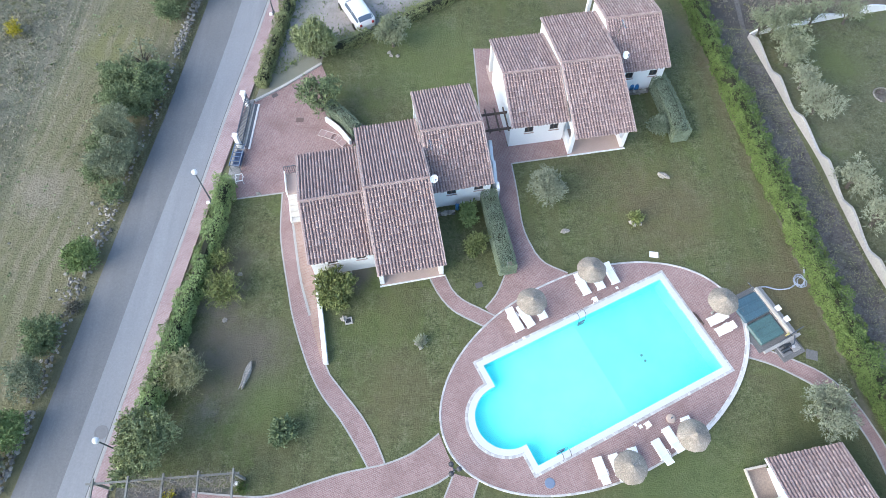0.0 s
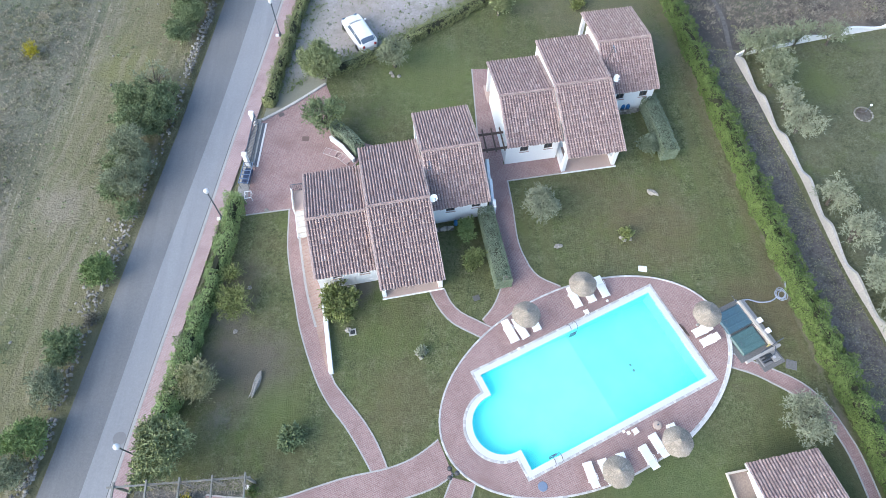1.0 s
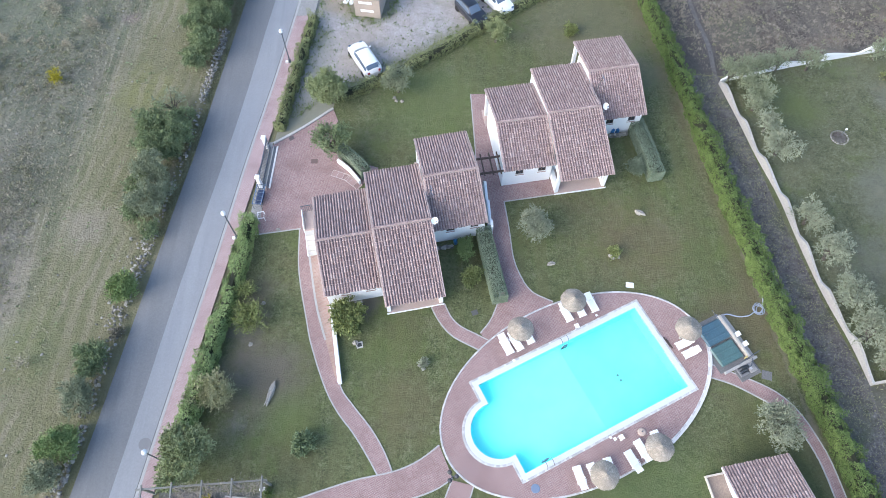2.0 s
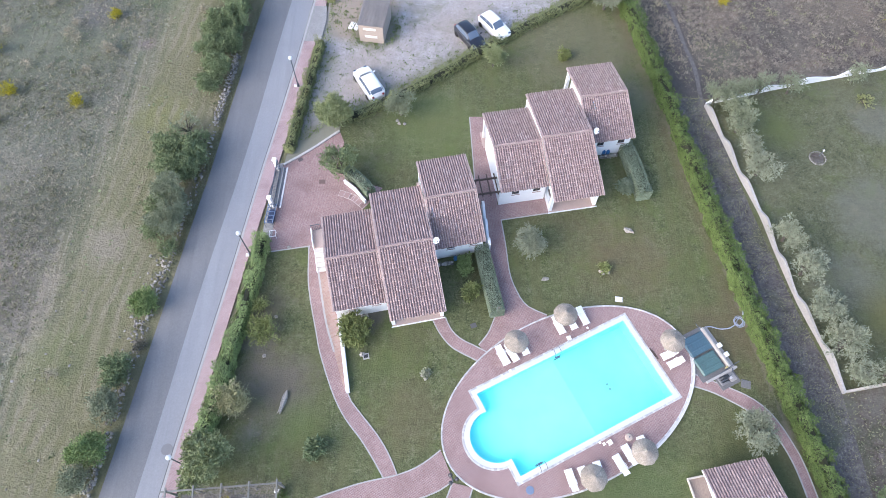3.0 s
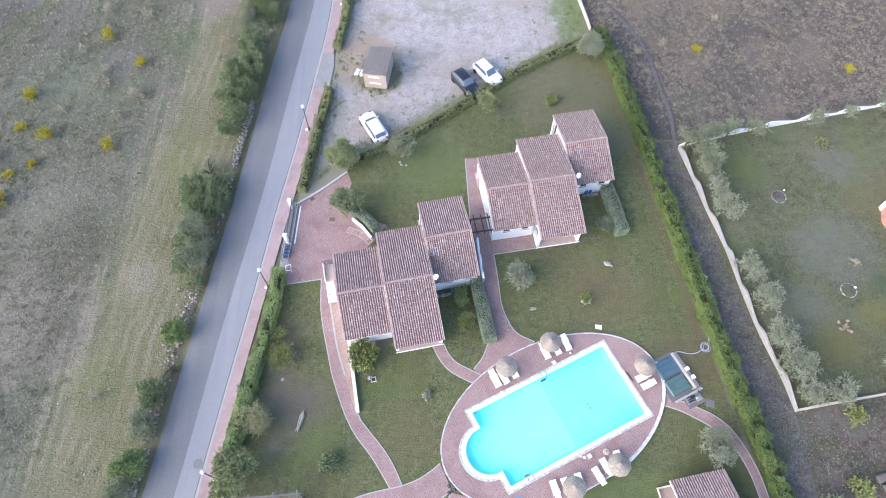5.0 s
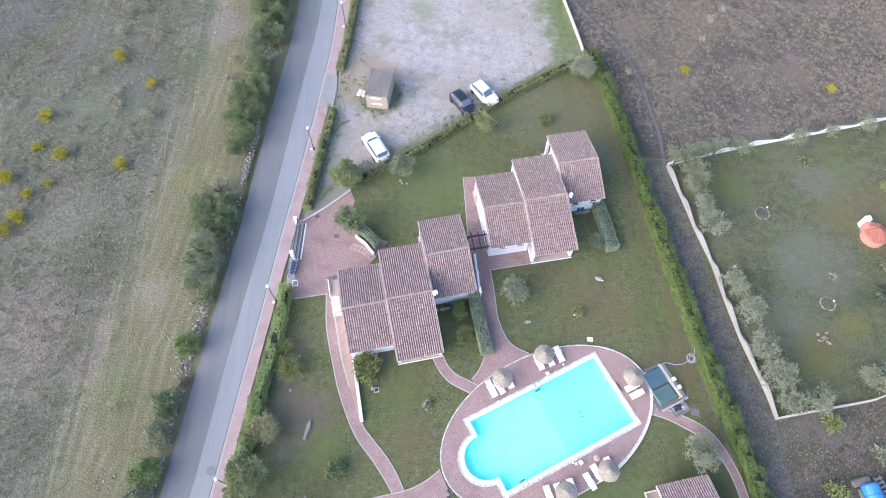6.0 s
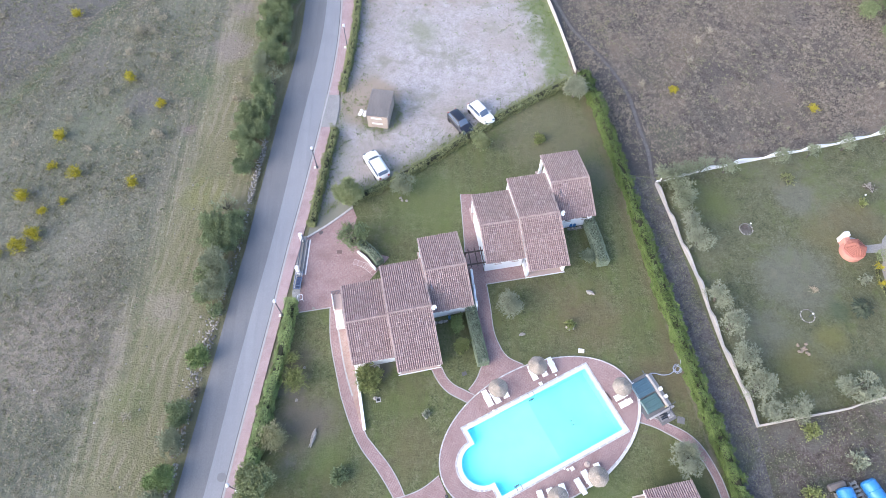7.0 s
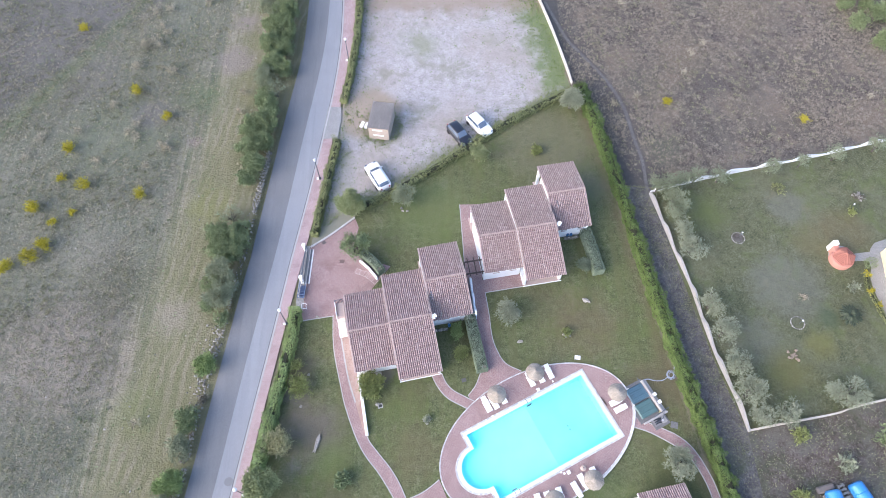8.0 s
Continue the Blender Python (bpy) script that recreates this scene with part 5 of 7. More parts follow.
# olives along the neighbour's wall
for x, y, r in ((26.0, 41.0, 1.5), (27.5, 37.6, 1.7), (28.3, 32.7, 1.8), (29.0, 25.9, 1.6), (29.7, 22.7, 1.7), (30.2, 19.2, 1.9), (30.8, 16.2, 2.0), (31.6, 13.8, 1.5), (34.0, 14.0, 1.5), (40.6, 15.9, 2.2),
                (33.4, 42.2, 1.3), (40.0, 43.5, 1.2), (43.8, 44.2, 0.9), (48.2, 45.2, 1.3), (53.6, 46.4, 1.2), (28.8, 41.9, 1.2), (27.2, 41.3, 1.3), (30.6, 42.2, 1.2), (27.6, 39.2, 1.5), (27.9, 35.2, 1.4)):
    tree("olive_tree", x, y, 2.2 + 0.3 * r, r, M["olive"] if y < 36 else M["wild_olive"], "silvery olive tree along the neighbour's wall", "tree", 0.14, 120, 28, 0.4, 0.2, "olives along the wall", 0.28, 0.7)
for x, y, r in ((57.8, 67.2, 1.5), (57.3, 71.2, 1.7), (60.2, 70.9, 1.4), (61.6, 69.0, 1.9), (60.4, 63.7, 1.7)):
    tree("bush", x, y, 2.6, r, M["bush"], "dark green wild bush in the brown field", "bush", 0.16, 110, 28, 0.3, 0.05, "field bushes", 0.45)
# yellow broom
for x, y, r in ((-39, 57.6, 0.85), (-34.3, 53.2, 0.75), (-45.5, 48.4, 0.95), (-42.5, 42.9, 0.95), (-35.5, 41.5, 0.85), (-47.6, 39.8, 1.0), (-45.5, 44.1, 0.6), (-43, 39.1, 0.45), (-44.9, 34.7, 1.0), (-46.3, 33.1, 1.1),
                (-48.6, 32.1, 0.9), (-44.8, 37.8, 0.55), (-48.6, 69, 0.8), (29.5, 54.5, 0.65), (46.3, 51.2, 0.7)):
    tree("broom_bush", x, y, r * 1.1, r, M["yellow"], "yellow-flowering broom bush in the meadow", "bush", 0.12, 170, 18, 0.3, 0.02, "broom bushes", 0.3, 0.3, 1.2)

# ---------------------------------------------------------------- pool furniture
def thatch_material():
    n = Nodes("reed_thatch")
    f = n.noise(30, 4, n.where(0, 1, 1, 0.3))
    col = n.ramp(f, [(0.3, (0.17, 0.148, 0.122)), (0.5, (0.31, 0.275, 0.232)), (0.72, (0.46, 0.41, 0.35))])
    col = n.mix(n.grey(n.noise(2.0, 3), 0.4, 0.7), col, n.mix(0.4, col, (0.22, 0.21, 0.2)))
    n.bump(f, 0.5, 0.02)
    return n.done(col, 0.95)


M["thatch"] = thatch_material()
M["reed"] = foliage("reed_stalks", (0.171, 0.144, 0.119), (0.341, 0.294, 0.243), (0.551, 0.481, 0.404))


def parasol(x, y):
    p = empty("thatched_parasol", x, y, 0.1, float(rng.uniform(0, 360)), "round reed-thatched parasol on wooden pole beside sun loungers", "parasol", "thatched parasols")
    part("pole", tube(bmesh.new(), [(0, 0, 0), (0, 0, 2.3)], 0.045), M["grey_wood"], p)
    part("foot", lathe(bmesh.new(), [(0.1, 0), (0.1, 0.04), (0.06, 0.06)], 12), M["kerb"], p, "round concrete foot")
    bm = bmesh.new()
    prof = [(0.93, 1.95), (0.75, 2.1), (0.5, 2.26), (0.2, 2.4), (0.05, 2.46)]
    rings = []
    for r, z in prof:
        rings.append([bm.verts.new((r * math.cos(a) * (1 + 0.03 * math.sin(k * 5)), r * math.sin(a) * (1 + 0.03 * math.sin(k * 5)), z + 0.012 * math.sin(k * 7))) for k, a in enumerate(np.linspace(0, 2 * math.pi, 36, endpoint=False))])
    for a, b in zip(rings, rings[1:]):
        for k in range(36):
            bm.faces.new((a[k], a[(k + 1) % 36], b[(k + 1) % 36], b[k]))
    bm.faces.new(rings[-1])
    can = part("canopy", bm, M["thatch"], p, "grey-brown reed canopy")
    k = 2600
    ang, r = rng.random(k) * 2 * math.pi, np.sqrt(rng.random(k)) * 0.84
    z = np.interp(r, [0.05, 0.2, 0.5, 0.75, 0.93], [2.46, 2.4, 2.26, 2.1, 1.95]) + 0.012
    out = np.stack([np.cos(ang), np.sin(ang), np.full(k, -0.72)], 1)
    side = np.stack([-np.sin(ang), np.cos(ang), np.zeros(k)], 1)
    P = np.stack([r * np.cos(ang), r * np.sin(ang), z], 1)
    ln, w = (0.07 + 0.07 * rng.random((k, 1))), 0.011
    V = np.stack([P - side * w, P + side * w, P + out * ln + side * w * 0.6, P + out * ln - side * w * 0.6], 1)
    V[:, 2:, 2] += 0.02
    me = bpy.data.meshes.new("reeds")
    me.from_pydata([tuple(q) for q in V.reshape(-1, 3)], [], [(4 * i, 4 * i + 1, 4 * i + 2, 4 * i + 3) for i in range(k)])
    me.materials.append(M["reed"])
    ob = tagged(new("reeds", me), "loose grey reeds", "", "", "stuff")
    ob.parent = can
    part("cap", lathe(bmesh.new(), [(0.12, 2.42), (0.1, 2.5), (0.03, 2.56)], 14), M["thatch"], p, "bound reed tip")
    return p


for x, y in ((5.47, 16.25), (9.43, 18.43), (17.39, 16.22), (14.05, 8.0), (10.26, 6.28)):
    parasol(x, y)


def lounger():
    l = empty("sun_lounger", 0, 0, 0, 0, "white plastic sun lounger on the pool terrace", "sun lounger", "sun loungers")
    bm = boxes((-0.33, 0.33, -0.98, 0.25, 0.3, 0.34), bevel=0.012)
    part("seat", bm, M["plastic"], l)
    bm = boxes((-0.33, 0.33, 0.0, 0.72, 0.0, 0.04), bevel=0.012)
    part("backrest", bm, M["plastic"], l, "", pose(0, 0.26, 0.31, 16))
    for sx in (-1, 1):
        part("side_rail", boxes((sx * 0.35 - 0.025, sx * 0.35 + 0.025, -0.98, 0.45, 0.24, 0.33), bevel=0.01), M["plastic"], l)
        part("armrest", tube(bmesh.new(), [(sx * 0.37, -0.05, 0.32), (sx * 0.38, 0.0, 0.5), (sx * 0.38, 0.38, 0.5), (sx * 0.37, 0.42, 0.32)], 0.022, None, 6), M["plastic"], l)
        for y in (-0.82, 0.4):
            part("leg", boxes((sx * 0.33 - 0.03, sx * 0.33 + 0.03, y - 0.03, y + 0.03, 0, 0.27)), M["plastic"], l)
    return l


first = lounger()
SPOTS = ((4.5, 15.72, 26), (5.22, 15.95, 30), (6.12, 16.5, 24), (9.1, 18.22, 24), (10.1, 18.6, 24), (11.1, 19.0, 22), (17.56, 15.74, -67), (17.95, 15.06, -66), (12.7, 7.4, 206), (13.42, 8.1, 206), (14.6, 8.7, 200), (9.03, 6.36, 195), (10.0, 6.55, 198), (11.1, 6.9, 194))
for i, (x, y, a) in enumerate(SPOTS):
    m = pose(x, y, 0.1, 0, 0, a) @ Matrix.Diagonal((0.84, 0.86, 0.9, 1))
    if i == 0:
        first.matrix_basis = m
    else:
        copy_thing(first, pose(x, y, 0.1, 0, 0, a) @ Matrix.Diagonal((0.92, 0.82, 0.9, 1)) if x > 17 else pose(x, y, 0.1, 0, 0, a) @ Matrix.Diagonal((0.92, 0.96, 0.95, 1)))


def side_table(x, y, s, rz, label="small white plastic side table"):
    t = empty("side_table", x, y, 0.1, rz, label, "table", "small side tables")
    part("top", boxes((-s, s, -s, s, 0.3, 0.34), bevel=0.015), M["plastic"], t)
    for a in (-1, 1):
        for b in (-1, 1):
            part("leg", boxes((a * s * 0.8 - 0.015, a * s * 0.8 + 0.015, b * s * 0.8 - 0.015, b * s * 0.8 + 0.015, 0, 0.3)), M["plastic"], t)


side_table(9.84, 17.1, 0.17, 20)
side_table(12.08, 9.0, 0.18, 30)
for x, y, s in ((5.07, 14.55, 0.1), (11.7, 8.95, 0.11), (11.4, 9.05, 0.09), (11.45, 18.05, 0.09)):
    tagged(part("skimmer_lid", boxes((-s, s, -s, s, 0, 0.03), bevel=0.008), M["plastic"], None, "", pose(x, y, 0.1, 0, 0, 26)), "small square white skimmer lid on the terrace", "lid", "skimmer lids")
stool = empty("parasol_base", 13.57, 9.4, 0.1, 0, "round terracotta-coloured parasol base standing unused", "parasol base")
part("disc", lathe(bmesh.new(), [(0.27, 0), (0.28, 0.1), (0.24, 0.16), (0.08, 0.18)], 24), plain("sand_concrete", (0.5, 0.4, 0.34), 0.8), stool)
part("socket", lathe(bmesh.new(), [(0.04, 0.18), (0.04, 0.36), (0.03, 0.36)], 12), M["iron"], stool)
tagged(part("drain_cover", lathe(bmesh.new(), [(0.3, 0), (0.3, 0.02), (0.26, 0.03)], 28), plain("blue_plastic", (0.17, 0.22, 0.31), 0.5), None, "", pose(6.03, 5.75, 0.1)), "round blue-grey plastic drain cover", "drain cover")


def ladder(a, b, turn):
    x, y = pool_xy(a, b)
    l = empty("pool_ladder", x, y, 0.14, 26.3 + turn, "stainless steel pool ladder hooked over the rim", "ladder", "pool ladders")
    for sx in (-0.25, 0.25):
        part("rail", tube(bmesh.new(), [(sx, 0.45, 0), (sx, 0.4, 0.45), (sx, 0.2, 0.7), (sx, -0.05, 0.62), (sx, -0.15, 0.2), (sx, -0.16, -1.0)], 0.022, None, 8), M["steel"], l)
    for z in (-0.25, -0.55, -0.85):
        part("tread", boxes((-0.25, 0.25, -0.22, -0.12, z, z + 0.03)), M["steel"], l)


ladder(7.6, 0.55, 0)
ladder(2.2, 7.25, 180)

# pool plant pit beside the terrace
M["cover_blue"] = plain("faded_blue_cover", (0.075, 0.14, 0.18), 0.45, 0, 0.2, 2)
M["cover_green"] = plain("faded_green_cover", (0.085, 0.155, 0.155), 0.45, 0, 0.25, 2)
M["concrete"] = plain("grey_concrete", (0.33, 0.32, 0.31), 0.9, 0, 0.25, 3, 0.3)
M["dark_concrete"] = plain("dark_grey_concrete", (0.17, 0.168, 0.17), 0.9, 0, 0.3, 3, 0.3)
pit = empty("pool_plant", 20.3, 15.7, 0, -64, "sunken pool plant with two fibreglass covers in a concrete surround", "pool plant")
# x runs along the pit, y across it
part("slab", boxes((-2.1, 1.8, -1.35, 1.25, -0.05, 0.06)), M["dark_concrete"], pit, "rough concrete base")
for nm, x0, x1, y0, y1, mt, lab in (("cover", -1.75, -0.18, -0.95, 1.0, "cover_blue", "faded blue fibreglass cover"), ("cover", -0.04, 1.45, -1.02, 0.88, "cover_green", "faded green fibreglass cover")):
    bm = boxes((x0, x1, y0, y1, 0.06, 0.3), bevel=0.07)
    for k in (0.3, 0.68):
        box(bm, x0 + (x1 - x0) * k, x0 + (x1 - x0) * k + 0.14, y0 + 0.12, y1 - 0.12, 0.28, 0.34, None, 0.02)
    c = part(nm, bm, M[mt], pit, lab)
    part("handle", tube(bmesh.new(), [(x0 + 0.6, y0 + 0.3, 0.3), (x0 + 0.6, y0 + 0.32, 0.42), (x0 + 0.85, y0 + 0.32, 0.42), (x0 + 0.85, y0 + 0.3, 0.3)], 0.015, None, 6), M["iron"], c)
part("wall", boxes((-1.9, 1.7, 1.06, 1.22, 0, 0.42)), M["verge_white"], pit, "low white wall")
part("wall", boxes((1.8, 1.98, -1.1, 1.7, 0, 0.25)), M["kerb"], pit, "low stone wall with pale top")
part("ledge", boxes((-1.9, 2.0, 1.3, 1.62, 0, 0.16)), M["concrete"], pit)
for x0, y0 in ((-0.35, 1.32), (0.5, 1.34)):
    b = part("meter_box", boxes((x0 + 0.1, x0 + 0.42, y0, y0 + 0.3, 0.16, 0.45), bevel=0.03), M["plastic"], pit, "white plastic meter box")
    part("lid", boxes((x0 + 0.08, x0 + 0.44, y0 - 0.02, y0 + 0.32, 0.45, 0.49), bevel=0.015), M["plastic"], b)
part("bar", tube(bmesh.new(), [(-2.4, 0.85, 0.5), (0.6, 0.88, 0.45)], 0.02), M["steel"], pit, "steel bar lying along the wall")
part("cable", tube(bmesh.new(), [(-0.1, 0.7, 0.1), (0.05, 0.3, 0.15), (-0.05, -0.4, 0.12), (0.02, -1.0, 0.1)], 0.03, None, 6), M["dark"], pit)
part("valve", lathe(bmesh.new(), [(0.05, 0), (0.05, 0.35), (0.08, 0.36), (0.08, 0.4)], 12, (1.6, 0.92, 0.05)), plain("yellow_valve", (0.5, 0.45, 0.2), 0.5), pit, "yellow valve")
hatch = empty("pump_hatch", 21.5, 14.1, 0, -64, "grey pump hatch with dark pipes beside the pool plant", "hatch")
part("base", boxes((-0.2, 1.0, -0.75, 0.95, 0, 0.1)), M["dark_concrete"], hatch)
part("plate", boxes((-0.05, 0.7, -0.6, 0.1, 0.1, 0.2), bevel=0.02), plain("grey_plate", (0.2, 0.2, 0.21), 0.6), hatch)
part("plate", boxes((0.0, 0.75, 0.22, 0.8, 0.1, 0.18), bevel=0.02), M["concrete"], hatch)
part("pump", tube(bmesh.new(), [(0.2, -0.2, 0.3), (0.2, 0.25, 0.32)], 0.13, 0.1, 12), M["dark"], hatch, "dark pump body")
part("valve", lathe(bmesh.new(), [(0.04, 0), (0.04, 0.2), (0.1, 0.21), (0.1, 0.24)], 12, (0.45, 0.3, 0.16)), plain("grey_valve", (0.5, 0.5, 0.52), 0.5), hatch, "pale grey valve")
part("pipe", tube(bmesh.new(), [(-0.1, 0.9, 0.3), (0.3, 0.5, 0.34), (0.45, -0.6, 0.3)], 0.03), M["iron"], hatch, "thin grey pipe")
for k in range(3):
    part("pipe", tube(bmesh.new(), [(0.1 + 0.2 * k, -0.5, 0.25), (0.1 + 0.2 * k, -0.1, 0.28), (0.15 + 0.2 * k, 0.15, 0.16)], 0.05, None, 8), M["dark"], hatch)
part("pipe", tube(bmesh.new(), [(-0.15, -0.3, 0.35), (-0.25, 0.6, 0.5), (-0.3, 1.5, 0.75)], 0.03), M["iron"], hatch)

tap = empty("shower_lamp", 0.5, 6.35, 0, 0, "cluster of small dark globe garden lamps at the terrace edge", "garden lamp")
part("pole", tube(bmesh.new(), [(0, 0, 0), (0, 0, 1.4)], 0.035), M["iron"], tap)
for a in range(3):
    c, s = math.cos(a * 2.1), math.sin(a * 2.1)
    part("arm", tube(bmesh.new(), [(0, 0, 1.2), (0.16 * c, 0.16 * s, 1.3), (0.3 * c, 0.3 * s, 1.25)], 0.018, None, 6), M["iron"], tap)
    part("globe", lathe(bmesh.new(), [(0.04, 1.2), (0.13, 1.27), (0.16, 1.38), (0.11, 1.5), (0.03, 1.53)], 14, (0.3 * c, 0.3 * s, 0)), plain("smoked_glass", (0.07, 0.07, 0.075), 0.2), tap)

# hose on the lawn
pts = curve([(20.75, 18.0), (21.3, 18.1), (22.2, 17.9), (22.9, 18.0), (23.4, 18.3), (23.7, 18.2), (24.0, 18.5), (24.2, 19.3), (24.35, 20.1)], 0.15)
tagged(part("garden_hose", tube(bmesh.new(), [(x, y, 0.06 + 0.03 * math.sin(i * 0.7)) for i, (x, y) in enumerate(pts)], 0.045, None, 7), plain("grey_blue_hose", (0.36, 0.4, 0.5), 0.45)), "grey-blue pool hose lying coiled on the lawn", "hose")
for k in range(4):
    tagged(part("garden_hose", tube(bmesh.new(), [((0.34 + 0.03 * math.sin(2.1 * k)) * math.cos(t), (0.38 + 0.04 * math.cos(1.7 * k)) * math.sin(t), 0.03 + 0.012 * k + 0.01 * math.sin(3 * t)) for t in np.linspace(0.4 * k, 6.1 + 0.4 * k, 28)], 0.03, None, 6), plain("grey_blue_hose", (0.3, 0.34, 0.42), 0.45), None, "", pose(23.72 + 0.1 * math.sin(4 * k), 18.5 + 0.1 * math.cos(5 * k), 0.012)), "loop of grey-blue pool hose coiled on the lawn", "hose", "hose loops")
planter = empty("barbecue_bench", 24.3, 21.5, 0, 4, "cream masonry bench with a grey slab against the hedge", "bench")
part("body", boxes((-0.2, 0.2, -0.95, 0.95, 0, 0.45), bevel=0.02), M["concrete_pale"], planter)
part("slab", boxes((-0.13, 0.13, -0.8, 0.55, 0.45, 0.5)), plain("grey_slab", (0.3, 0.3, 0.28), 0.8), planter)
tagged(part("manhole_cover", boxes((-0.36, 0.36, -0.33, 0.33, 0, 0.03), bevel=0.01), M["dark_concrete"], None, "", pose(23.15, 13.4, 0.012, 0, 0, -15)), "square grey concrete cover in the lawn", "manhole cover")
tagged(part("stepping_slab", boxes((-0.3, 0.3, -0.22, 0.22, 0, 0.05), bevel=0.01), M["plastic"], None, "", pose(14.3, 20.55, 0.012, 0, 0, -8)), "white slab lying on the lawn", "slab")
tagged(part("grate", boxes((-0.28, 0.28, -0.22, 0.22, 0, 0.02)), plain("rusty_grate", (0.16, 0.11, 0.1), 0.8), None, "", pose(-10.99, 32.3, 0.034, 0, 0, 0)), "square rusty drain grate in the forecourt", "grate")
tagged(part("grate", boxes((-0.24, 0.24, -0.2, 0.2, 0, 0.025), bevel=0.006), plain("lawn_grate", (0.1, 0.1, 0.1), 0.7), None, "", pose(2.33, 18.34, 0.012, 0, 0, 20)), "square dark drain grate in the lawn", "grate")
tagged(part("stepping_slab", boxes((-0.3, 0.3, -0.22, 0.22, 0, 0.04), bevel=0.01), M["kerb"], None, "", pose(-6.46, 19.13, 0.012, 0, 0, 12)), "pale stone slab by the house wall", "slab")
for dx in (0.0, 0.16):
    tagged(part("wooden_bar", boxes((-0.05, 0.05, -0.4, 0.4, 0, 0.07), bevel=0.01), M["wood"], None, "", pose(16.35 + dx, 15.93 - dx, 0.1, 0, 0, 28)), "dark wooden bar lying at the pool's edge", "bar", "wooden bars")
tagged(part("grate", boxes((-0.22, 0.22, -0.18, 0.18, 0, 0.02)), plain("dark_grate", (0.12, 0.1, 0.1), 0.8), None, "", pose(-13.2, 34.75, 0.034, 0, 0, 30)), "small square dark drain grate", "grate")
tagged(part("manhole_cover", lathe(bmesh.new(), [(0.42, 0), (0.42, 0.012), (0.34, 0.016), (0.33, 0.01), (0.02, 0.012)], 32), plain("cast_iron", (0.2, 0.2, 0.21), 0.7), None, "", pose(-20.55, 8.75, 0.034)), "round cast iron manhole cover in the road", "manhole cover")
well = empty("water_box", -6.2, 15.8, 0, 12, "low square stone water box with a boulder beside it", "water box")
well.scale = (0.75, 0.75, 0.7)
part("curb", ring_between([(-0.32, -0.3), (0.32, -0.3), (0.32, 0.3), (-0.32, 0.3)], [(-0.22, -0.2), (0.22, -0.2), (0.22, 0.2), (-0.22, 0.2)], 0, 0.2), M["kerb"], well)
part("lid", boxes((-0.22, 0.22, -0.2, 0.2, 0.02, 0.12)), M["dark"], well)


# ---------------------------------------------------------------- stones
def stone_mesh(seed, sx, sy, sz, sub=2):
    bm = bmesh.new()
    bmesh.ops.create_icosphere(bm, subdivisions=sub, radius=1)
    for v in bm.verts:
        k = 1 + 0.6 * noise.noise(v.co * 1.5 + Vector((seed * 7.3, seed, 0))) + 0.16 * noise.noise(v.co * 3.1 + Vector((0, seed * 3.1, 0)))
        v.co = Vector((v.co.x * k * sx, v.co.y * k * sy, v.co.z * k * sz))
    return bm


def boulder(x, y, sx, sy, sz, rz, label, seed):
    return tagged(part("boulder", stone_mesh(seed, sx, sy, sz, 3), M["rock"], None, "", pose(x, y, sz * 0.45, 0, 0, rz)), label, "boulder")


boulder(-12.35, 12.05, 0.19, 0.85, 0.24, -16, "long gnarled pale boulder lying on the lawn", 21)
boulder(15.95, 27.0, 0.42, 0.2, 0.18, -25, "pale boulder on the lawn", 2)
boulder(8.4, 22.4, 0.3, 0.17, 0.14, 20, "flat pale boulder on the lawn", 3)
boulder(-6.5, 15.95, 0.22, 0.2, 0.22, 0, "small pale boulder beside the water box", 4)
for i, (x, y) in enumerate(((-1.75, 14.25), (-1.5, 14.0), (-1.3, 14.35), (-4.2, 38.85), (-3.7, 38.8), (-4.4, 39.2), (13.3, 22.9), (13.7, 23.0), (13.1, 23.1), (-13.3, 25.6), (-13.7, 19.2), (-14.2, 15.9))):
    boulder(x, y, 0.16, 0.14, 0.13, i * 40, "small pale stone at the foot of a plant", 10 + i)

stone_meshes = []
for k in range(7):
    bm = stone_mesh(30 + k, 0.2, 0.15, 0.13, 1)
    me = bpy.data.meshes.new("stone")
    bm.to_mesh(me)
    bm.free()
    n = None
    stone_meshes.append(me)
nst = Nodes("rubble_stone")
cst = nst.ramp(nst.add("ShaderNodeObjectInfo").outputs["Random"], [(0, (0.12, 0.112, 0.1)), (0.5, (0.26, 0.245, 0.225)), (1, (0.45, 0.425, 0.39))])
cst = nst.mix(nst.grey(nst.noise(9, 5), 0.4, 0.7), cst, nst.mix(0.4, cst, (0.14, 0.14, 0.12)))
nst.bump(nst.noise(20, 4), 0.5, 0.02)
M["rubble"] = nst.done(cst, 0.95)
for me in stone_meshes:
    me.materials.append(M["rubble"])


def rubble(y0, y1, count, spread, high, label):
    w = empty("dry_stone_wall", float(np.interp(y0, ROAD_Y, ROAD_L)) - 0.6, y0, 0, 0, label, "stone wall", "roadside stone walls")
    for i in range(count):
        y = y0 + (y1 - y0) * (i + random.random()) / count
        x = float(np.interp(y, ROAD_Y, ROAD_L)) - 0.55 - abs(random.gauss(0, spread))
        s = random.uniform(0.35, 0.85)
        o = new("stone", random.choice(stone_meshes))
        o.parent = w
        o.matrix_basis = pose(x - w.location.x, y - w.location.y, random.random() * high + 0.05, random.uniform(-30, 30), random.uniform(-30, 30), random.uniform(0, 360)) @ Matrix.Scale(s, 4)


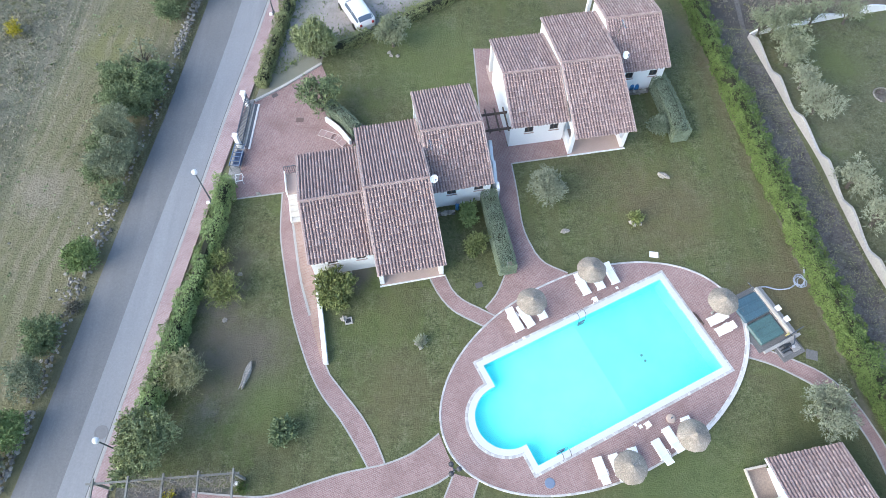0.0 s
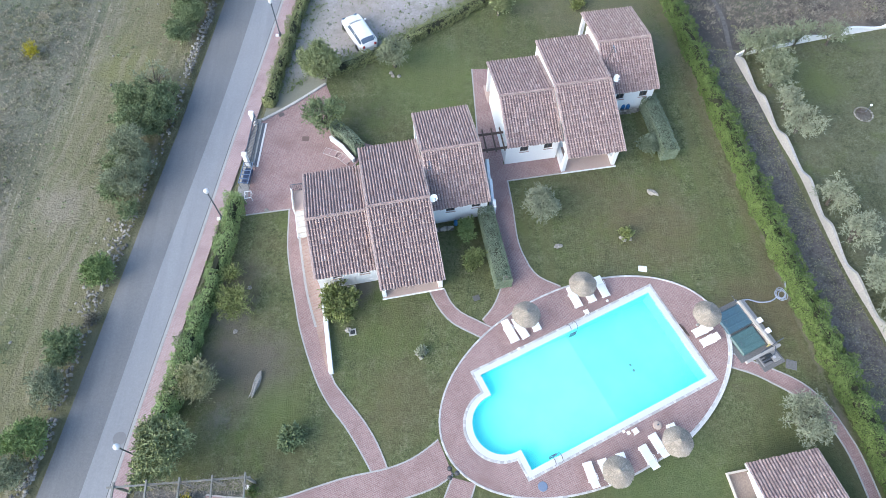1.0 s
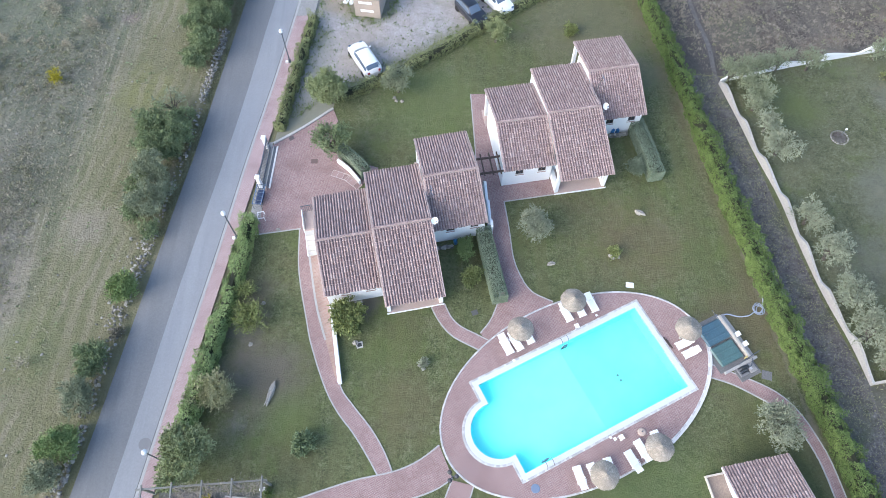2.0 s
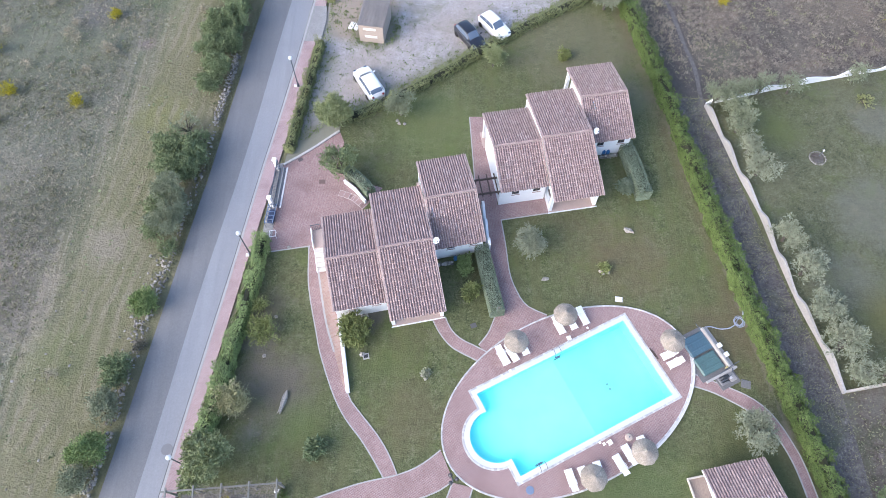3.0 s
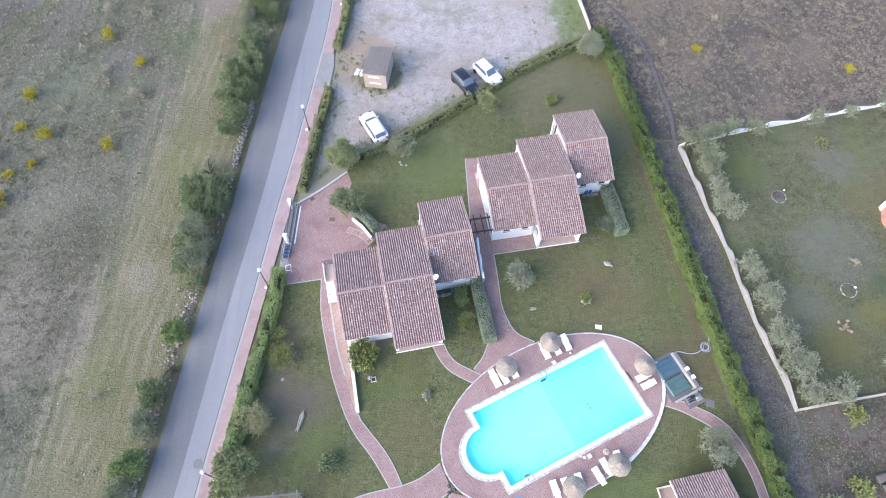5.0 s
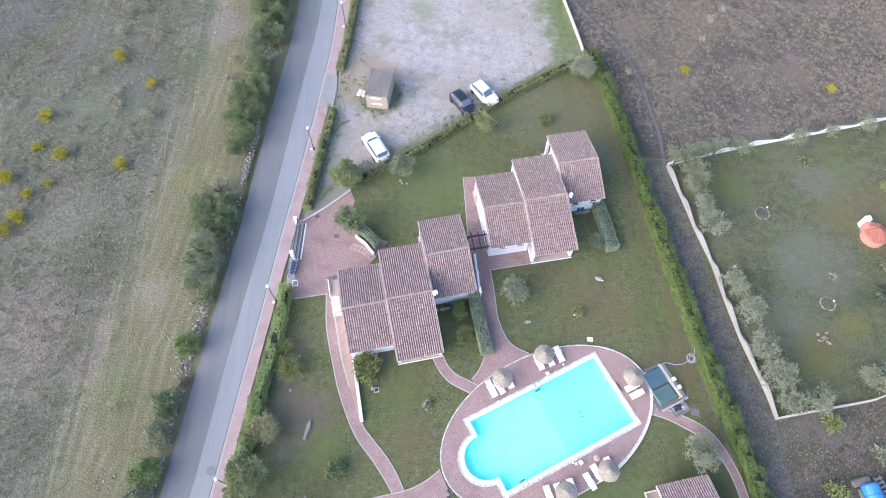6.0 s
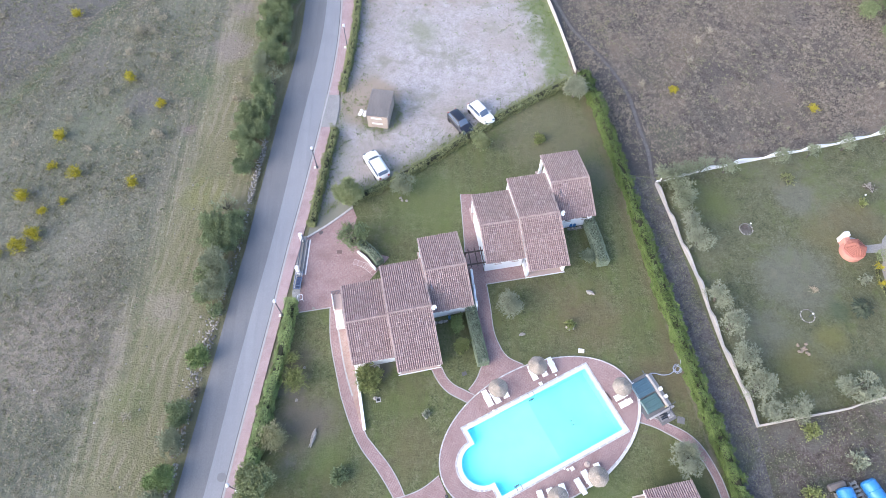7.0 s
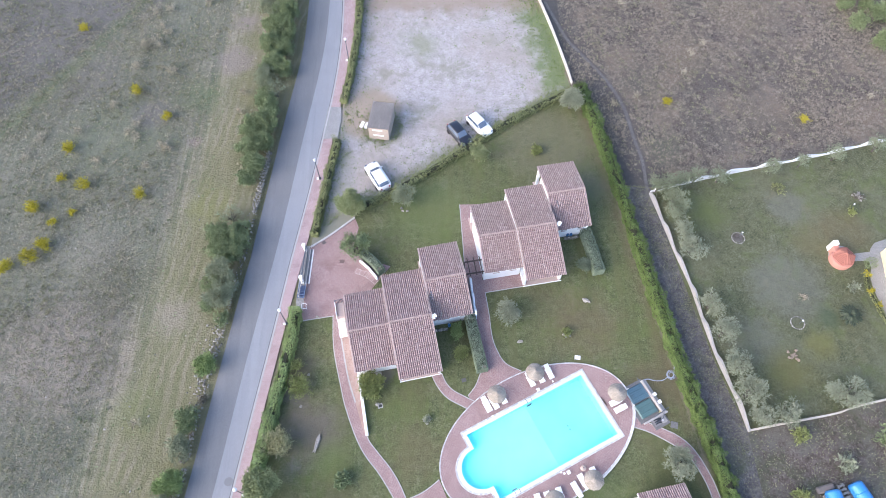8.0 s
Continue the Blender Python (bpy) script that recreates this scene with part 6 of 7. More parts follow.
rubble(38.5, 47.5, 260, 0.32, 0.55, "tumbledown pale dry-stone wall along the road")
rubble(10.5, 25.5, 300, 0.75, 0.35, "collapsed rubble stone wall along the road")
rubble(5.0, 10.0, 110, 0.35, 0.3, "collapsed rubble stone wall under bushes")
rubble(26, 38, 80, 0.3, 0.4, "mossy stone wall hidden below bushes")


# ---------------------------------------------------------------- walls round the plots
def wavy_wall(name, line, low, high, waves, material, label, thick=0.28, category="wall"):
    """A rendered wall whose top rises and falls in long scallops."""
    a = resample(curve(line, 0.3), max(8, int(sum(math.dist(p, q) for p, q in zip(line, line[1:])) / 0.16)))
    l, r = offset(a, thick / 2), offset(a, -thick / 2)
    bm = bmesh.new()
    rows = []
    for i, (p, q) in enumerate(zip(l, r)):
        t = i / (len(a) - 1)
        f = (waves * t) % 1.0                    # a quick rise, then a long fall
        z = low + (high - low) * (f / 0.22 if f < 0.22 else 0.5 + 0.5 * math.cos(math.pi * (f - 0.22) / 0.78))
        rows.append([bm.verts.new((*p, -0.1)), bm.verts.new((*p, z)), bm.verts.new((*q, z)), bm.verts.new((*q, -0.1))])
    for x, y in zip(rows, rows[1:]):
        for k in range(3):
            bm.faces.new((x[k], y[k], y[k + 1], x[k + 1]))
    bm.faces.new(rows[0])
    bm.faces.new(rows[-1][::-1])
    bmesh.ops.recalc_face_normals(bm, faces=bm.faces[:])
    return structure(name, bm, material, label)


wavy_wall("wall_east", [(25.2, 40.7), (26.1, 36.3), (26.8, 32.5), (27.7, 28.5), (28.2, 24.5), (28.9, 20), (29.9, 15.8), (30.4, 12.6)], 0.4, 0.85, 7, M["beige_wall"], "weathered white boundary wall with a wavy top", 0.2)
wavy_wall("wall_north", [(25.3, 40.9), (32.2, 42.7), (37.9, 43.95), (43, 45.0), (49, 46.3), (55.6, 47.9), (75, 52)], 0.25, 0.85, 11, M["white"], "white boundary wall with a wavy top", 0.16)
wavy_wall("wall_south", [(30.5, 12.7), (34.6, 13.4), (39.4, 14.2), (44.8, 15.5), (70, 20)], 0.42, 0.55, 4, M["verge_white"], "weathered white boundary wall", 0.15)
wavy_wall("wall_lot", [(17.75, 57.9), (16.5, 65.5), (14.9, 73.2), (13.0, 82)], 0.6, 0.7, 3, M["verge_white"], "white wall beside the car park", 0.14)
wavy_wall("wall_scalloped", [(3.35, 29.6), (3.5, 28.2), (3.65, 26.7), (3.82, 25.05)], 0.9, 1.5, 2.5, M["white"], "short white scalloped garden wall by the house", 0.2)
structure("wall_garden", ribbon([(-8.62, 18.9), (-7.55, 12.85)], [(-8.34, 18.95), (-7.27, 12.9)], -0.1, 0.45), M["white"], "low white garden wall running from the house")
structure("ramp", ribbon([(-10.6, 23.3), (-10.05, 20.7), (-9.55, 18.6), (-8.75, 16.2), (-7.9, 13.6)], [(-9.7, 23.4), (-9.1, 20.2), (-8.62, 18.9), (-8.1, 16.0), (-7.55, 12.85)], -0.05, 0.056), M["paver_warm"], "warm orange block-paved walk along the house")
edging("trim", curve([(-10.6, 23.3), (-10.05, 20.7), (-9.55, 18.6), (-8.75, 16.2)]), 0.16, 0.075)
st = empty("outside_stair", -10.45, 24.15, 0, 10.7, "white outside stair with a terracotta landing along the house wall", "stair")
for k in range(5):
    part("step", boxes((-0.34, 0.42, -0.95 + k * 0.38, -0.57 + k * 0.38, 0, 0.16 + 0.16 * k), bevel=0.015), M["stair_tread"], st)
part("landing", boxes((-0.34, 0.5, 0.95, 2.75, 0, 0.85)), M["porch"], st, "terracotta landing")
part("parapet", boxes((-0.42, -0.34, 0.95, 2.75, 0, 1.25)), M["white"], st, "thin white landing wall")
part("parapet", boxes((-0.42, -0.34, -0.95, 0.95, 0, 0.3)), M["white"], st, "thin white stair string")
rail = part("railing", tube(bmesh.new(), [(-0.36, 2.72, 1.7), (0.5, 2.72, 1.7)], 0.03), M["iron"], st, "dark landing railing")
for k in range(7):
    part("baluster", tube(bmesh.new(), [(-0.36 + 0.14 * k, 2.72, 0.85), (-0.36 + 0.14 * k, 2.72, 1.7)], 0.025, None, 6), M["iron"], rail)
for x, y, rz, L in ((0.0, 23.8, 10, 1.5), (15.2, 34.8, 9, 1.7)):
    w = empty("low_stone_wall", x, y, 0, rz, "low dry stone wall against the house", "stone wall", "low stone walls")
    for i in range(16):
        o = new("stone", random.choice(stone_meshes))
        o.parent = w
        o.matrix_basis = pose(-L / 2 + L * (i % 8 + 0.5) / 8, random.uniform(-0.05, 0.05), 0.1 + 0.2 * (i // 8), 0, 0, random.uniform(0, 360)) @ Matrix.Scale(0.85, 4)
M["blue_bin"] = plain("blue_gas_bottle", (0.03, 0.14, 0.33), 0.4)
for x, y in ((14.72, 35.1), (15.12, 35.12), (0.95, 24.3)):
    b = empty("gas_bottle", x, y, 0, 0, "blue gas bottle standing by the house wall", "gas bottle", "gas bottles")
    part("body", lathe(bmesh.new(), [(0.14, 0), (0.16, 0.04), (0.16, 0.5), (0.1, 0.62), (0.05, 0.64)], 16), M["blue_bin"], b)
    part("valve", lathe(bmesh.new(), [(0.03, 0.64), (0.03, 0.72), (0.05, 0.74)], 10), M["steel"], b)
tp = empty("timber_pergola", 3.75, 30.2, 0, 9, "small dark timber pergola over the passage between houses", "pergola")
for y in (-0.72, 0.72):
    part("beam", boxes((-1.05, 1.0, y - 0.06, y + 0.06, 2.25, 2.4)), M["wood"], tp)
for x in (-0.6, 0.1, 0.75):
    part("crossbar", boxes((x - 0.05, x + 0.05, -1.05, 1.1, 2.4, 2.52)), M["wood"], tp)
for y in (-0.72, 0.72):
    part("post", boxes((-1.0, -0.88, y - 0.06, y + 0.06, 0, 2.25)), M["wood"], tp)


# ---------------------------------------------------------------- street side: gate, lamps, pergola
def street_lamp(x, y, lean=0):
    l = empty("street_lamp", x, y, 0.13, 0, "street lamp with white globe on dark iron pole", "street lamp", "street lamps")
    part("pole", tube(bmesh.new(), [(0, 0, 0), (0, 0, 1.2), (0, 0, 3.6)], 0.06, 0.04), M["iron"], l)
    part("base", lathe(bmesh.new(), [(0.12, 0), (0.12, 0.3), (0.07, 0.4)], 14), M["iron"], l)
    part("collar", lathe(bmesh.new(), [(0.07, 3.55), (0.1, 3.6), (0.1, 3.66)], 14), M["iron"], l)
    part("globe", lathe(bmesh.new(), [(0.06, 3.62), (0.15, 3.69), (0.19, 3.81), (0.17, 3.93), (0.1, 4.0), (0.03, 4.03)], 20), plain("frosted_globe", (0.66, 0.68, 0.72), 0.3, 0, 0.03), l, "frosted white globe")
    part("box", boxes((-0.4, -0.15, -0.12, 0.12, -0.05, 0.12)), M["plastic"], l, "white cable box at the foot")


for x, y in ((-14.25, 43.5), (-16.45, 24.8), (-18.7, 7.45), (-11.75, 62.6)):
    street_lamp(x, y)
gate = empty("sliding_gate", -15.0, 31.8, 0, -2.6, "grey iron sliding gate on a ground rail between white pillars", "gate")
part("lower_rail", boxes((-0.04, 0.04, -2.0, 1.9, 0.1, 0.2)), M["iron"], gate)
part("upper_rail", boxes((-0.04, 0.04, -2.0, 1.9, 1.35, 1.45)), M["iron"], gate)
for k in range(20):
    part("bar", boxes((-0.015, 0.015, -1.95 + 0.2 * k, -1.92 + 0.2 * k, 0.2, 1.35)), M["iron"], gate)
part("track", boxes((0.3, 0.52, -2.2, 2.1, -0.02, 0.05)), plain("dark_track", (0.09, 0.1, 0.12), 0.6), gate, "dark drainage channel with pale edge")
part("track_edge", boxes((0.52, 0.66, -2.2, 2.1, -0.02, 0.07)), M["coping"], gate)
part("track_edge", boxes((0.2, 0.3, -2.2, 2.1, -0.02, 0.065)), M["kerb"], gate)
for y in (29.75, 33.75):
    p = empty("gate_pillar", -15.2, y, 0, -3, "white square gate pillar with a flat cap", "pillar", "gate pillars")
    part("shaft", boxes((-0.15, 0.15, -0.15, 0.15, 0, 1.45), bevel=0.02), M["white"], p)
    part("cap", boxes((-0.2, 0.2, -0.2, 0.2, 1.45, 1.55), bevel=0.03), M["white"], p)
rack = empty("metal_rack", -15.05, 28.7, 0, -5, "galvanised metal frame lying by the gate", "rack")
for x in (-0.35, 0.35):
    part("side_bar", boxes((x - 0.03, x + 0.03, -1.2, 0.8, 0.75, 0.81)), M["steel"], rack)
    for y in (-1.15, 0.75):
        part("leg", boxes((x - 0.03, x + 0.03, y - 0.03, y + 0.03, 0, 0.75)), M["steel"], rack)
for k in range(6):
    part("crossbar", boxes((-0.32, 0.32, -1.15 + 0.38 * k, -1.1 + 0.38 * k, 0.75, 0.8)), M["steel"], rack)
part("tarpaulin", boxes((-0.3, 0.3, -0.9, 0.5, 0.2, 0.5), bevel=0.1), plain("dark_blue_sheet", (0.03, 0.05, 0.11), 0.6), rack, "dark blue bundle under the frame")
chair = empty("metal_stool", -14.75, 26.7, 0, 10, "thin white metal stool frame on the forecourt", "stool")
for a in (-0.25, 0.25):
    part("hoop", tube(bmesh.new(), [(a, -0.3, 0), (a, -0.3, 0.5), (a, 0.3, 0.5), (a, 0.3, 0)], 0.02, None, 6), M["plastic"], chair)
part("seat_bar", boxes((-0.25, 0.25, -0.32, -0.27, 0.48, 0.53)), M["plastic"], chair)
part("seat_bar", boxes((-0.25, 0.25, 0.27, 0.32, 0.48, 0.53)), M["plastic"], chair)
structure("wall_forecourt", ribbon([(-9.0, 32.1), (-8.0, 31.2), (-7.0, 29.9)], [(-8.86, 32.22), (-7.86, 31.32), (-6.86, 30.02)], -0.05, 0.55), M["white"], "white wall beside the clipped hedge")
M["pale_metal"] = plain("pale_pink_metal", (0.6, 0.52, 0.5), 0.5, 0, 0.1)
M["net"] = plain("pinkish_net", (0.36, 0.25, 0.24), 0.8, 0, 0.1)
for x, y, rz, lab in ((-8.65, 30.75, -22, "folded garden chair with pale frame lying flat"), (-7.55, 30.05, -42, "garden chair with pale frame tipped over")):
    a = empty("garden_chair", x, y, 0.04, rz, lab, "chair", "garden chairs")
    for s in (-0.3, 0.3):
        part("side_bar", tube(bmesh.new(), [(-0.75, s, 0.12), (0.75, s, 0.14)], 0.02, None, 6), M["pale_metal"], a)
    for k in range(4):
        part("crossbar", tube(bmesh.new(), [(-0.75 + 0.5 * k, -0.3, 0.13), (-0.75 + 0.5 * k, 0.3, 0.13)], 0.018, None, 6), M["pale_metal"], a)
    part("netting", boxes((-0.72, 0.22, -0.28, 0.28, 0.09, 0.105)), M["net"], a, "pinkish woven netting")
    for s in (-0.26, 0.26):
        part("leg", tube(bmesh.new(), [(-0.2, s, 0.0), (0.35, s, 0.11)], 0.016, None, 6), M["pale_metal"], a)
perg = empty("vine_pergola", -15.5, 4.6, 0, 4, "weathered timber pergola with bare vines at the garden edge", "pergola")
for k in range(5):
    x = -3.6 + 1.9 * k
    part("rafter", boxes((x - 0.05, x + 0.05, -2.6, 1.4, 2.3, 2.42)), M["grey_wood"], perg)
    part("post", boxes((x - 0.07, x + 0.07, 1.1, 1.24, 0, 2.3)), M["grey_wood"], perg)
part("beam", boxes((-4.0, 4.3, 1.1, 1.2, 2.18, 2.3)), M["grey_wood"], perg)
kk = 2200
P = np.stack([rng.uniform(-1.5, 4.2, kk), 0.8 + rng.normal(0, 0.22, kk), 2.3 + rng.normal(0, 0.12, kk)], 1)
vine = new("vine", leaf_mesh("vine", P, np.tile([0, 0, 1.0], (kk, 1)) + rng.normal(0, 0.4, (kk, 3)), 0.2, M["tan"], 0.12))
vine.parent = perg
tagged(vine, "tangle of bare vine stems")
structure("pergola_floor", prism([(-18.9, 0), (-18.9, 5.6), (-12.2, 5.6), (-12.2, 0)], -0.05, 0.024), M["dirt"], "bare dark earth under the pergola")
pot = empty("planter", -15.6, 5.0, 0, 0, "round dark planter with a yellow-green plant", "planter")
part("bowl", lathe(bmesh.new(), [(0.4, 0), (0.5, 0.35), (0.55, 0.4), (0.48, 0.4), (0.45, 0.3), (0.05, 0.3)], 22), M["dark"], pot)
P, N = clump_leaves([np.array([0, 0.1, 0.6]), np.array([0.2, 0.25, 0.7])], [0.3, 0.25], 900)
pl = new("plant", leaf_mesh("plant", P, N, 0.16, M["yellow"], 0.5))
pl.parent = pot
sg = tagged(part("notice_box", boxes((-0.2, 0.2, -0.12, 0.12, 0.25, 0.5), bevel=0.03), M["plastic"]), "small white box on the garden edge", "box")
sg.matrix_basis = pose(-12.0, 5.75, -0.05)
tree("shrub", -11.6, 5.55, 0.5, 0.35, M["bright"], "small bright green shrub at the path", "shrub", 0.1, 250, 10, 0.3, 0.03)


# ---------------------------------------------------------------- cars and shed on the gravel
# Car panes: the sky's blue reflection is put into the base colour.
n = Nodes("sky_tinted_car_glass")
n.bsdf.inputs["IOR"].default_value = 2.1
M["car_glass"] = n.done((0.1, 0.13, 0.18), 0.08)


def car(name, x, y, rz, length, width, height, paint, label):
    """A rounded hatchback as a loft of cross-sections; +y is the nose. Each face goes to the panel or pane it belongs to."""
    c = empty(name, x, y, 0.016, rz, label, "car", "parked cars")
    L, W, H = length / 2, width / 2, height
    stations = (-1.0, -0.985, -0.95, -0.9, -0.84, -0.76, -0.66, -0.5, -0.3, -0.28, -0.1, 0.06, 0.16, 0.3, 0.44, 0.5, 0.62, 0.76, 0.87, 0.94, 0.98, 1.0)
    across = (0.0, 0.3, 0.56, 0.66, 0.7, 0.84, 0.88, 0.95, 1.0, 1.01, 0.99, 0.93)

    def section(v):
        plan = W * (1 - 0.36 * max(0, (abs(v) - 0.74) / 0.26) ** 2.6)
        belt = H * float(np.interp(v, (-1, -0.95, -0.8, 0.3, 0.5, 0.8, 0.95, 1), (0.5, 0.6, 0.64, 0.62, 0.6, 0.54, 0.46, 0.38)))
        top = H * float(np.interp(v, (-1, -0.95, -0.9, -0.74, -0.5, -0.2, 0.06, 0.18, 0.46, 0.5, 0.8, 0.95, 1), (0.5, 0.62, 0.72, 0.94, 0.985, 1.0, 0.985, 0.95, 0.655, 0.63, 0.57, 0.485, 0.39)))
        t = max(top - belt, 0.0)
        zs = (top, top - 0.01, top - 0.035, top - 0.06, top - 0.06 - 0.1 * t, belt + 0.06 * t, belt, belt - 0.02, belt - 0.08 * H, 0.36 * H, 0.22 * H, 0.12 * H)
        half = [(plan * u, v * L, max(min(z, top), 0.12 * H)) for u, z in zip(across, zs)]
        return half[::-1] + [(-p, q, z) for p, q, z in half[1:]]

    rings = [section(v) for v in stations]
    n_side = len(across) - 1
    panels = {"body": [], "roof_panel": [], "windscreen": [], "rear_window": [], "side_window": [], "side_window.": []}
    for i in range(len(rings) - 1):
        mid = (stations[i] + stations[i + 1]) / 2
        for k in range(2 * n_side):
            u = min(abs(k - n_side), abs(k + 1 - n_side))
            key = "body"
            if u <= 2 and 0.16 < mid < 0.44:
                key = "windscreen"
            elif u <= 2 and -0.9 < mid < -0.76:
                key = "rear_window"
            elif u <= 3 and -0.76 < mid < 0.16:
                key = "roof_panel"
            elif u == 4 and (-0.84 < mid < -0.3 or -0.28 < mid < 0.3):
                key = "side_window" if k < n_side else "side_window."
            panels[key].append((rings[i][k], rings[i + 1][k], rings[i + 1][k + 1], rings[i][k + 1]))
    for key, quads in panels.items():
        bm = bmesh.new()
        seen = {}
        for quad in quads:
            bm.faces.new([seen.setdefault(q, None) or seen.update({q: bm.verts.new(q)}) or seen[q] for q in quad])
        if key == "body":
            for ring, flip in ((rings[0], 1), (rings[-1], -1)):
                bm.faces.new([bm.verts.new(q) for q in ring][::flip])
        for f in bm.faces:
            f.smooth = len(f.verts) == 4
        part(key.strip("."), bm, paint if key in ("body", "roof_panel") else M["car_glass"], c, "" if key in ("body", "roof_panel") else "glass with the sky's reflection in its colour")
    for s in (-1, 1):
        part("mirror", boxes(sorted_box(s * W * 0.95, s * (W * 0.95 + 0.2)) + (0.3 * L, 0.3 * L + 0.12, 0.62 * H, 0.72 * H), bevel=0.03), paint, c)
        part("headlight", boxes((s * 0.62 * W - 0.15, s * 0.62 * W + 0.15, 0.86 * L, 0.955 * L, 0.44 * H, 0.5 * H), bevel=0.02), M["steel"], c, "clear headlight")
        part("tail_light", boxes((s * 0.6 * W - 0.1, s * 0.6 * W + 0.1, -1.0 * L, -0.94 * L, 0.48 * H, 0.6 * H), bevel=0.02), plain("red_lens", (0.3, 0.02, 0.02), 0.3), c, "red tail light")
        for t in (-0.62, 0.64):
            wh = part("wheel", lathe(bmesh.new(), [(0.2, -0.1), (0.29, -0.1), (0.31, -0.05), (0.31, 0.05), (0.29, 0.1), (0.2, 0.1)], 20), plain("tyre", (0.02, 0.02, 0.02), 0.8), c, "", pose(s * (W - 0.06), t * L, 0.31, 0, 90, 0))
            part("rim", lathe(bmesh.new(), [(0.2, -0.09), (0.2, 0.1), (0.06, 0.08)], 14), M["steel"], wh)
    part("number_plate", boxes((-0.24, 0.24, L - 0.005, L + 0.012, 0.3, 0.4)), M["plastic"], c, "plain white plate")
    return c


def sorted_box(a, b):
    return (min(a, b), max(a, b))


def paint(name, c):
    n = Nodes(name)
    n.bsdf.inputs["Coat Weight"].default_value = 0.8
    n.bsdf.inputs["Coat Roughness"].default_value = 0.08
    return n.done(n.mix(n.grey(n.noise(3, 3), 0.4, 0.7), c, tuple(v * 0.93 for v in c)), 0.35)


white_paint, black_paint = paint("white_car_paint", (0.8, 0.8, 0.8)), paint("dark_car_paint", (0.012, 0.014, 0.022))

car("car", -7.25, 43.45, 29, 4.3, 1.8, 1.5, white_paint, "white hatchback parked on the gravel near the road")
car("car", 2.75, 49.6, 213, 3.9, 1.7, 1.5, black_paint, "dark blue-black hatchback parked on the gravel")
car("car", 5.3, 51.0, 216, 3.9, 1.7, 1.48, white_paint, "white hatchback parked beside the dark car")
shed = empty("shed", -6.95, 51.3, 0, -9, "small beige rendered shed with a grey corrugated roof", "shed")
M["beige"] = plain("beige_render", (0.38, 0.32, 0.28), 0.9, 0, 0.1, 2, 0.2)
part("wall", wall_with_openings(-1.25, 1.25, -1.95, 0, 2.25, [(-0.8, 0.5, 1.55, 1.9), (-0.7, 0.6, 0.6, 0.95)], 0.2), M["beige"], shed, "beige front wall with two vents")
for z in (1.55, 0.6):
    v = part("vent", boxes((-0.8 + (0.1 if z < 1 else 0), 0.5 + (0.1 if z < 1 else 0), -1.9, -1.86, z, z + 0.35)), M["plastic"], shed, "white louvred vent")
    for k in range(4):
        part("slat", boxes((-0.68, 0.48, -1.93, -1.9, z + 0.03 + 0.08 * k, z + 0.07 + 0.08 * k)), M["plastic"], v)
part("wall", boxes((-1.25, 1.25, 1.75, 1.95, 0, 2.25)), M["beige"], shed)
for x in (-1.25, 1.05):
    part("wall", boxes((x, x + 0.2, -1.75, 1.75, 0, 2.25)), M["beige"], shed)
bm = bmesh.new()
xs = np.linspace(-1.35, 1.35, 31)
pr = [[bm.verts.new((x, y, 2.3 + z + 0.006 * math.sin(i * math.pi / 2))) for i, x in enumerate(xs)] for y, z in ((-2.08, 0), (2.08, 0.06))]
for i in range(30):
    bm.faces.new((pr[0][i], pr[0][i + 1], pr[1][i + 1], pr[1][i]))
bmesh.ops.solidify(bm, geom=bm.faces[:], thickness=0.04)
part("roof", bm, plain("fibre_cement", (0.36, 0.335, 0.325), 0.9, 0, 0.25, 3), shed, "grey corrugated roof")
pl = empty("pallet", -9.25, 51.7, 0, -20, "two white boards lying beside the shed", "boards")
part("board", boxes((-0.5, -0.05, -0.5, 0.5, 0.02, 0.07)), M["plastic"], pl)
part("board", boxes((0.08, 0.5, -0.5, 0.5, 0.02, 0.07)), M["plastic"], pl)

# ---------------------------------------------------------------- the neighbour's garden
M["salmon"] = plain("salmon_render", (0.5, 0.235, 0.185), 0.85, 0, 0.1, 3)
oven = empty("garden_oven", 45.1, 31.4, 0, 2, "round salmon-coloured garden oven with a small tiled roof", "oven")
oven.scale = (0.72, 0.72, 0.85)
part("body", lathe(bmesh.new(), [(1.7, 0), (1.75, 0.85), (1.68, 1.0), (1.3, 1.05)], 30), M["salmon"], oven)
part("neck", boxes((-1.25, -0.35, 0.6, 2.0, 0, 1.4), bevel=0.05), M["salmon"], oven)
part("chimney", boxes((-1.3, -0.5, 1.8, 2.5, 0, 1.9), bevel=0.03), M["white"], oven, "white chimney block")
part("plinth", lathe(bmesh.new(), [(1.95, -0.05), (1.95, 0.12), (1.5, 0.13)], 30, (0.5, 0.65, 0)), M["concrete"], oven)
M["oven_tile"] = plain("red_oven_tile", (0.4, 0.165, 0.125), 0.85, 0, 0.2, 4)
RO, RISE = 1.72, 0.75
for k in range(6):
    a0, a1 = math.radians(60 * k), math.radians(60 * (k + 1))
    mid = Vector((math.cos((a0 + a1) / 2), math.sin((a0 + a1) / 2), 0))
    bm = bmesh.new()
    for t in np.linspace(0.08, 0.92, 7):
        e = (Vector((math.cos(a0), math.sin(a0), 0)) * (1 - t) + Vector((math.cos(a1), math.sin(a1), 0)) * t) * RO
        run = 1 - abs(2 * t - 1)
        tube(bm, [e + Vector((0, 0, 1.3)), e - mid * RO * 0.866 * run + Vector((0, 0, 1.3 + RISE * run))], 0.085, 0.075, 6)
    part("tile_panel", bm, M["oven_tile"], oven, "panel of red barrel tiles")
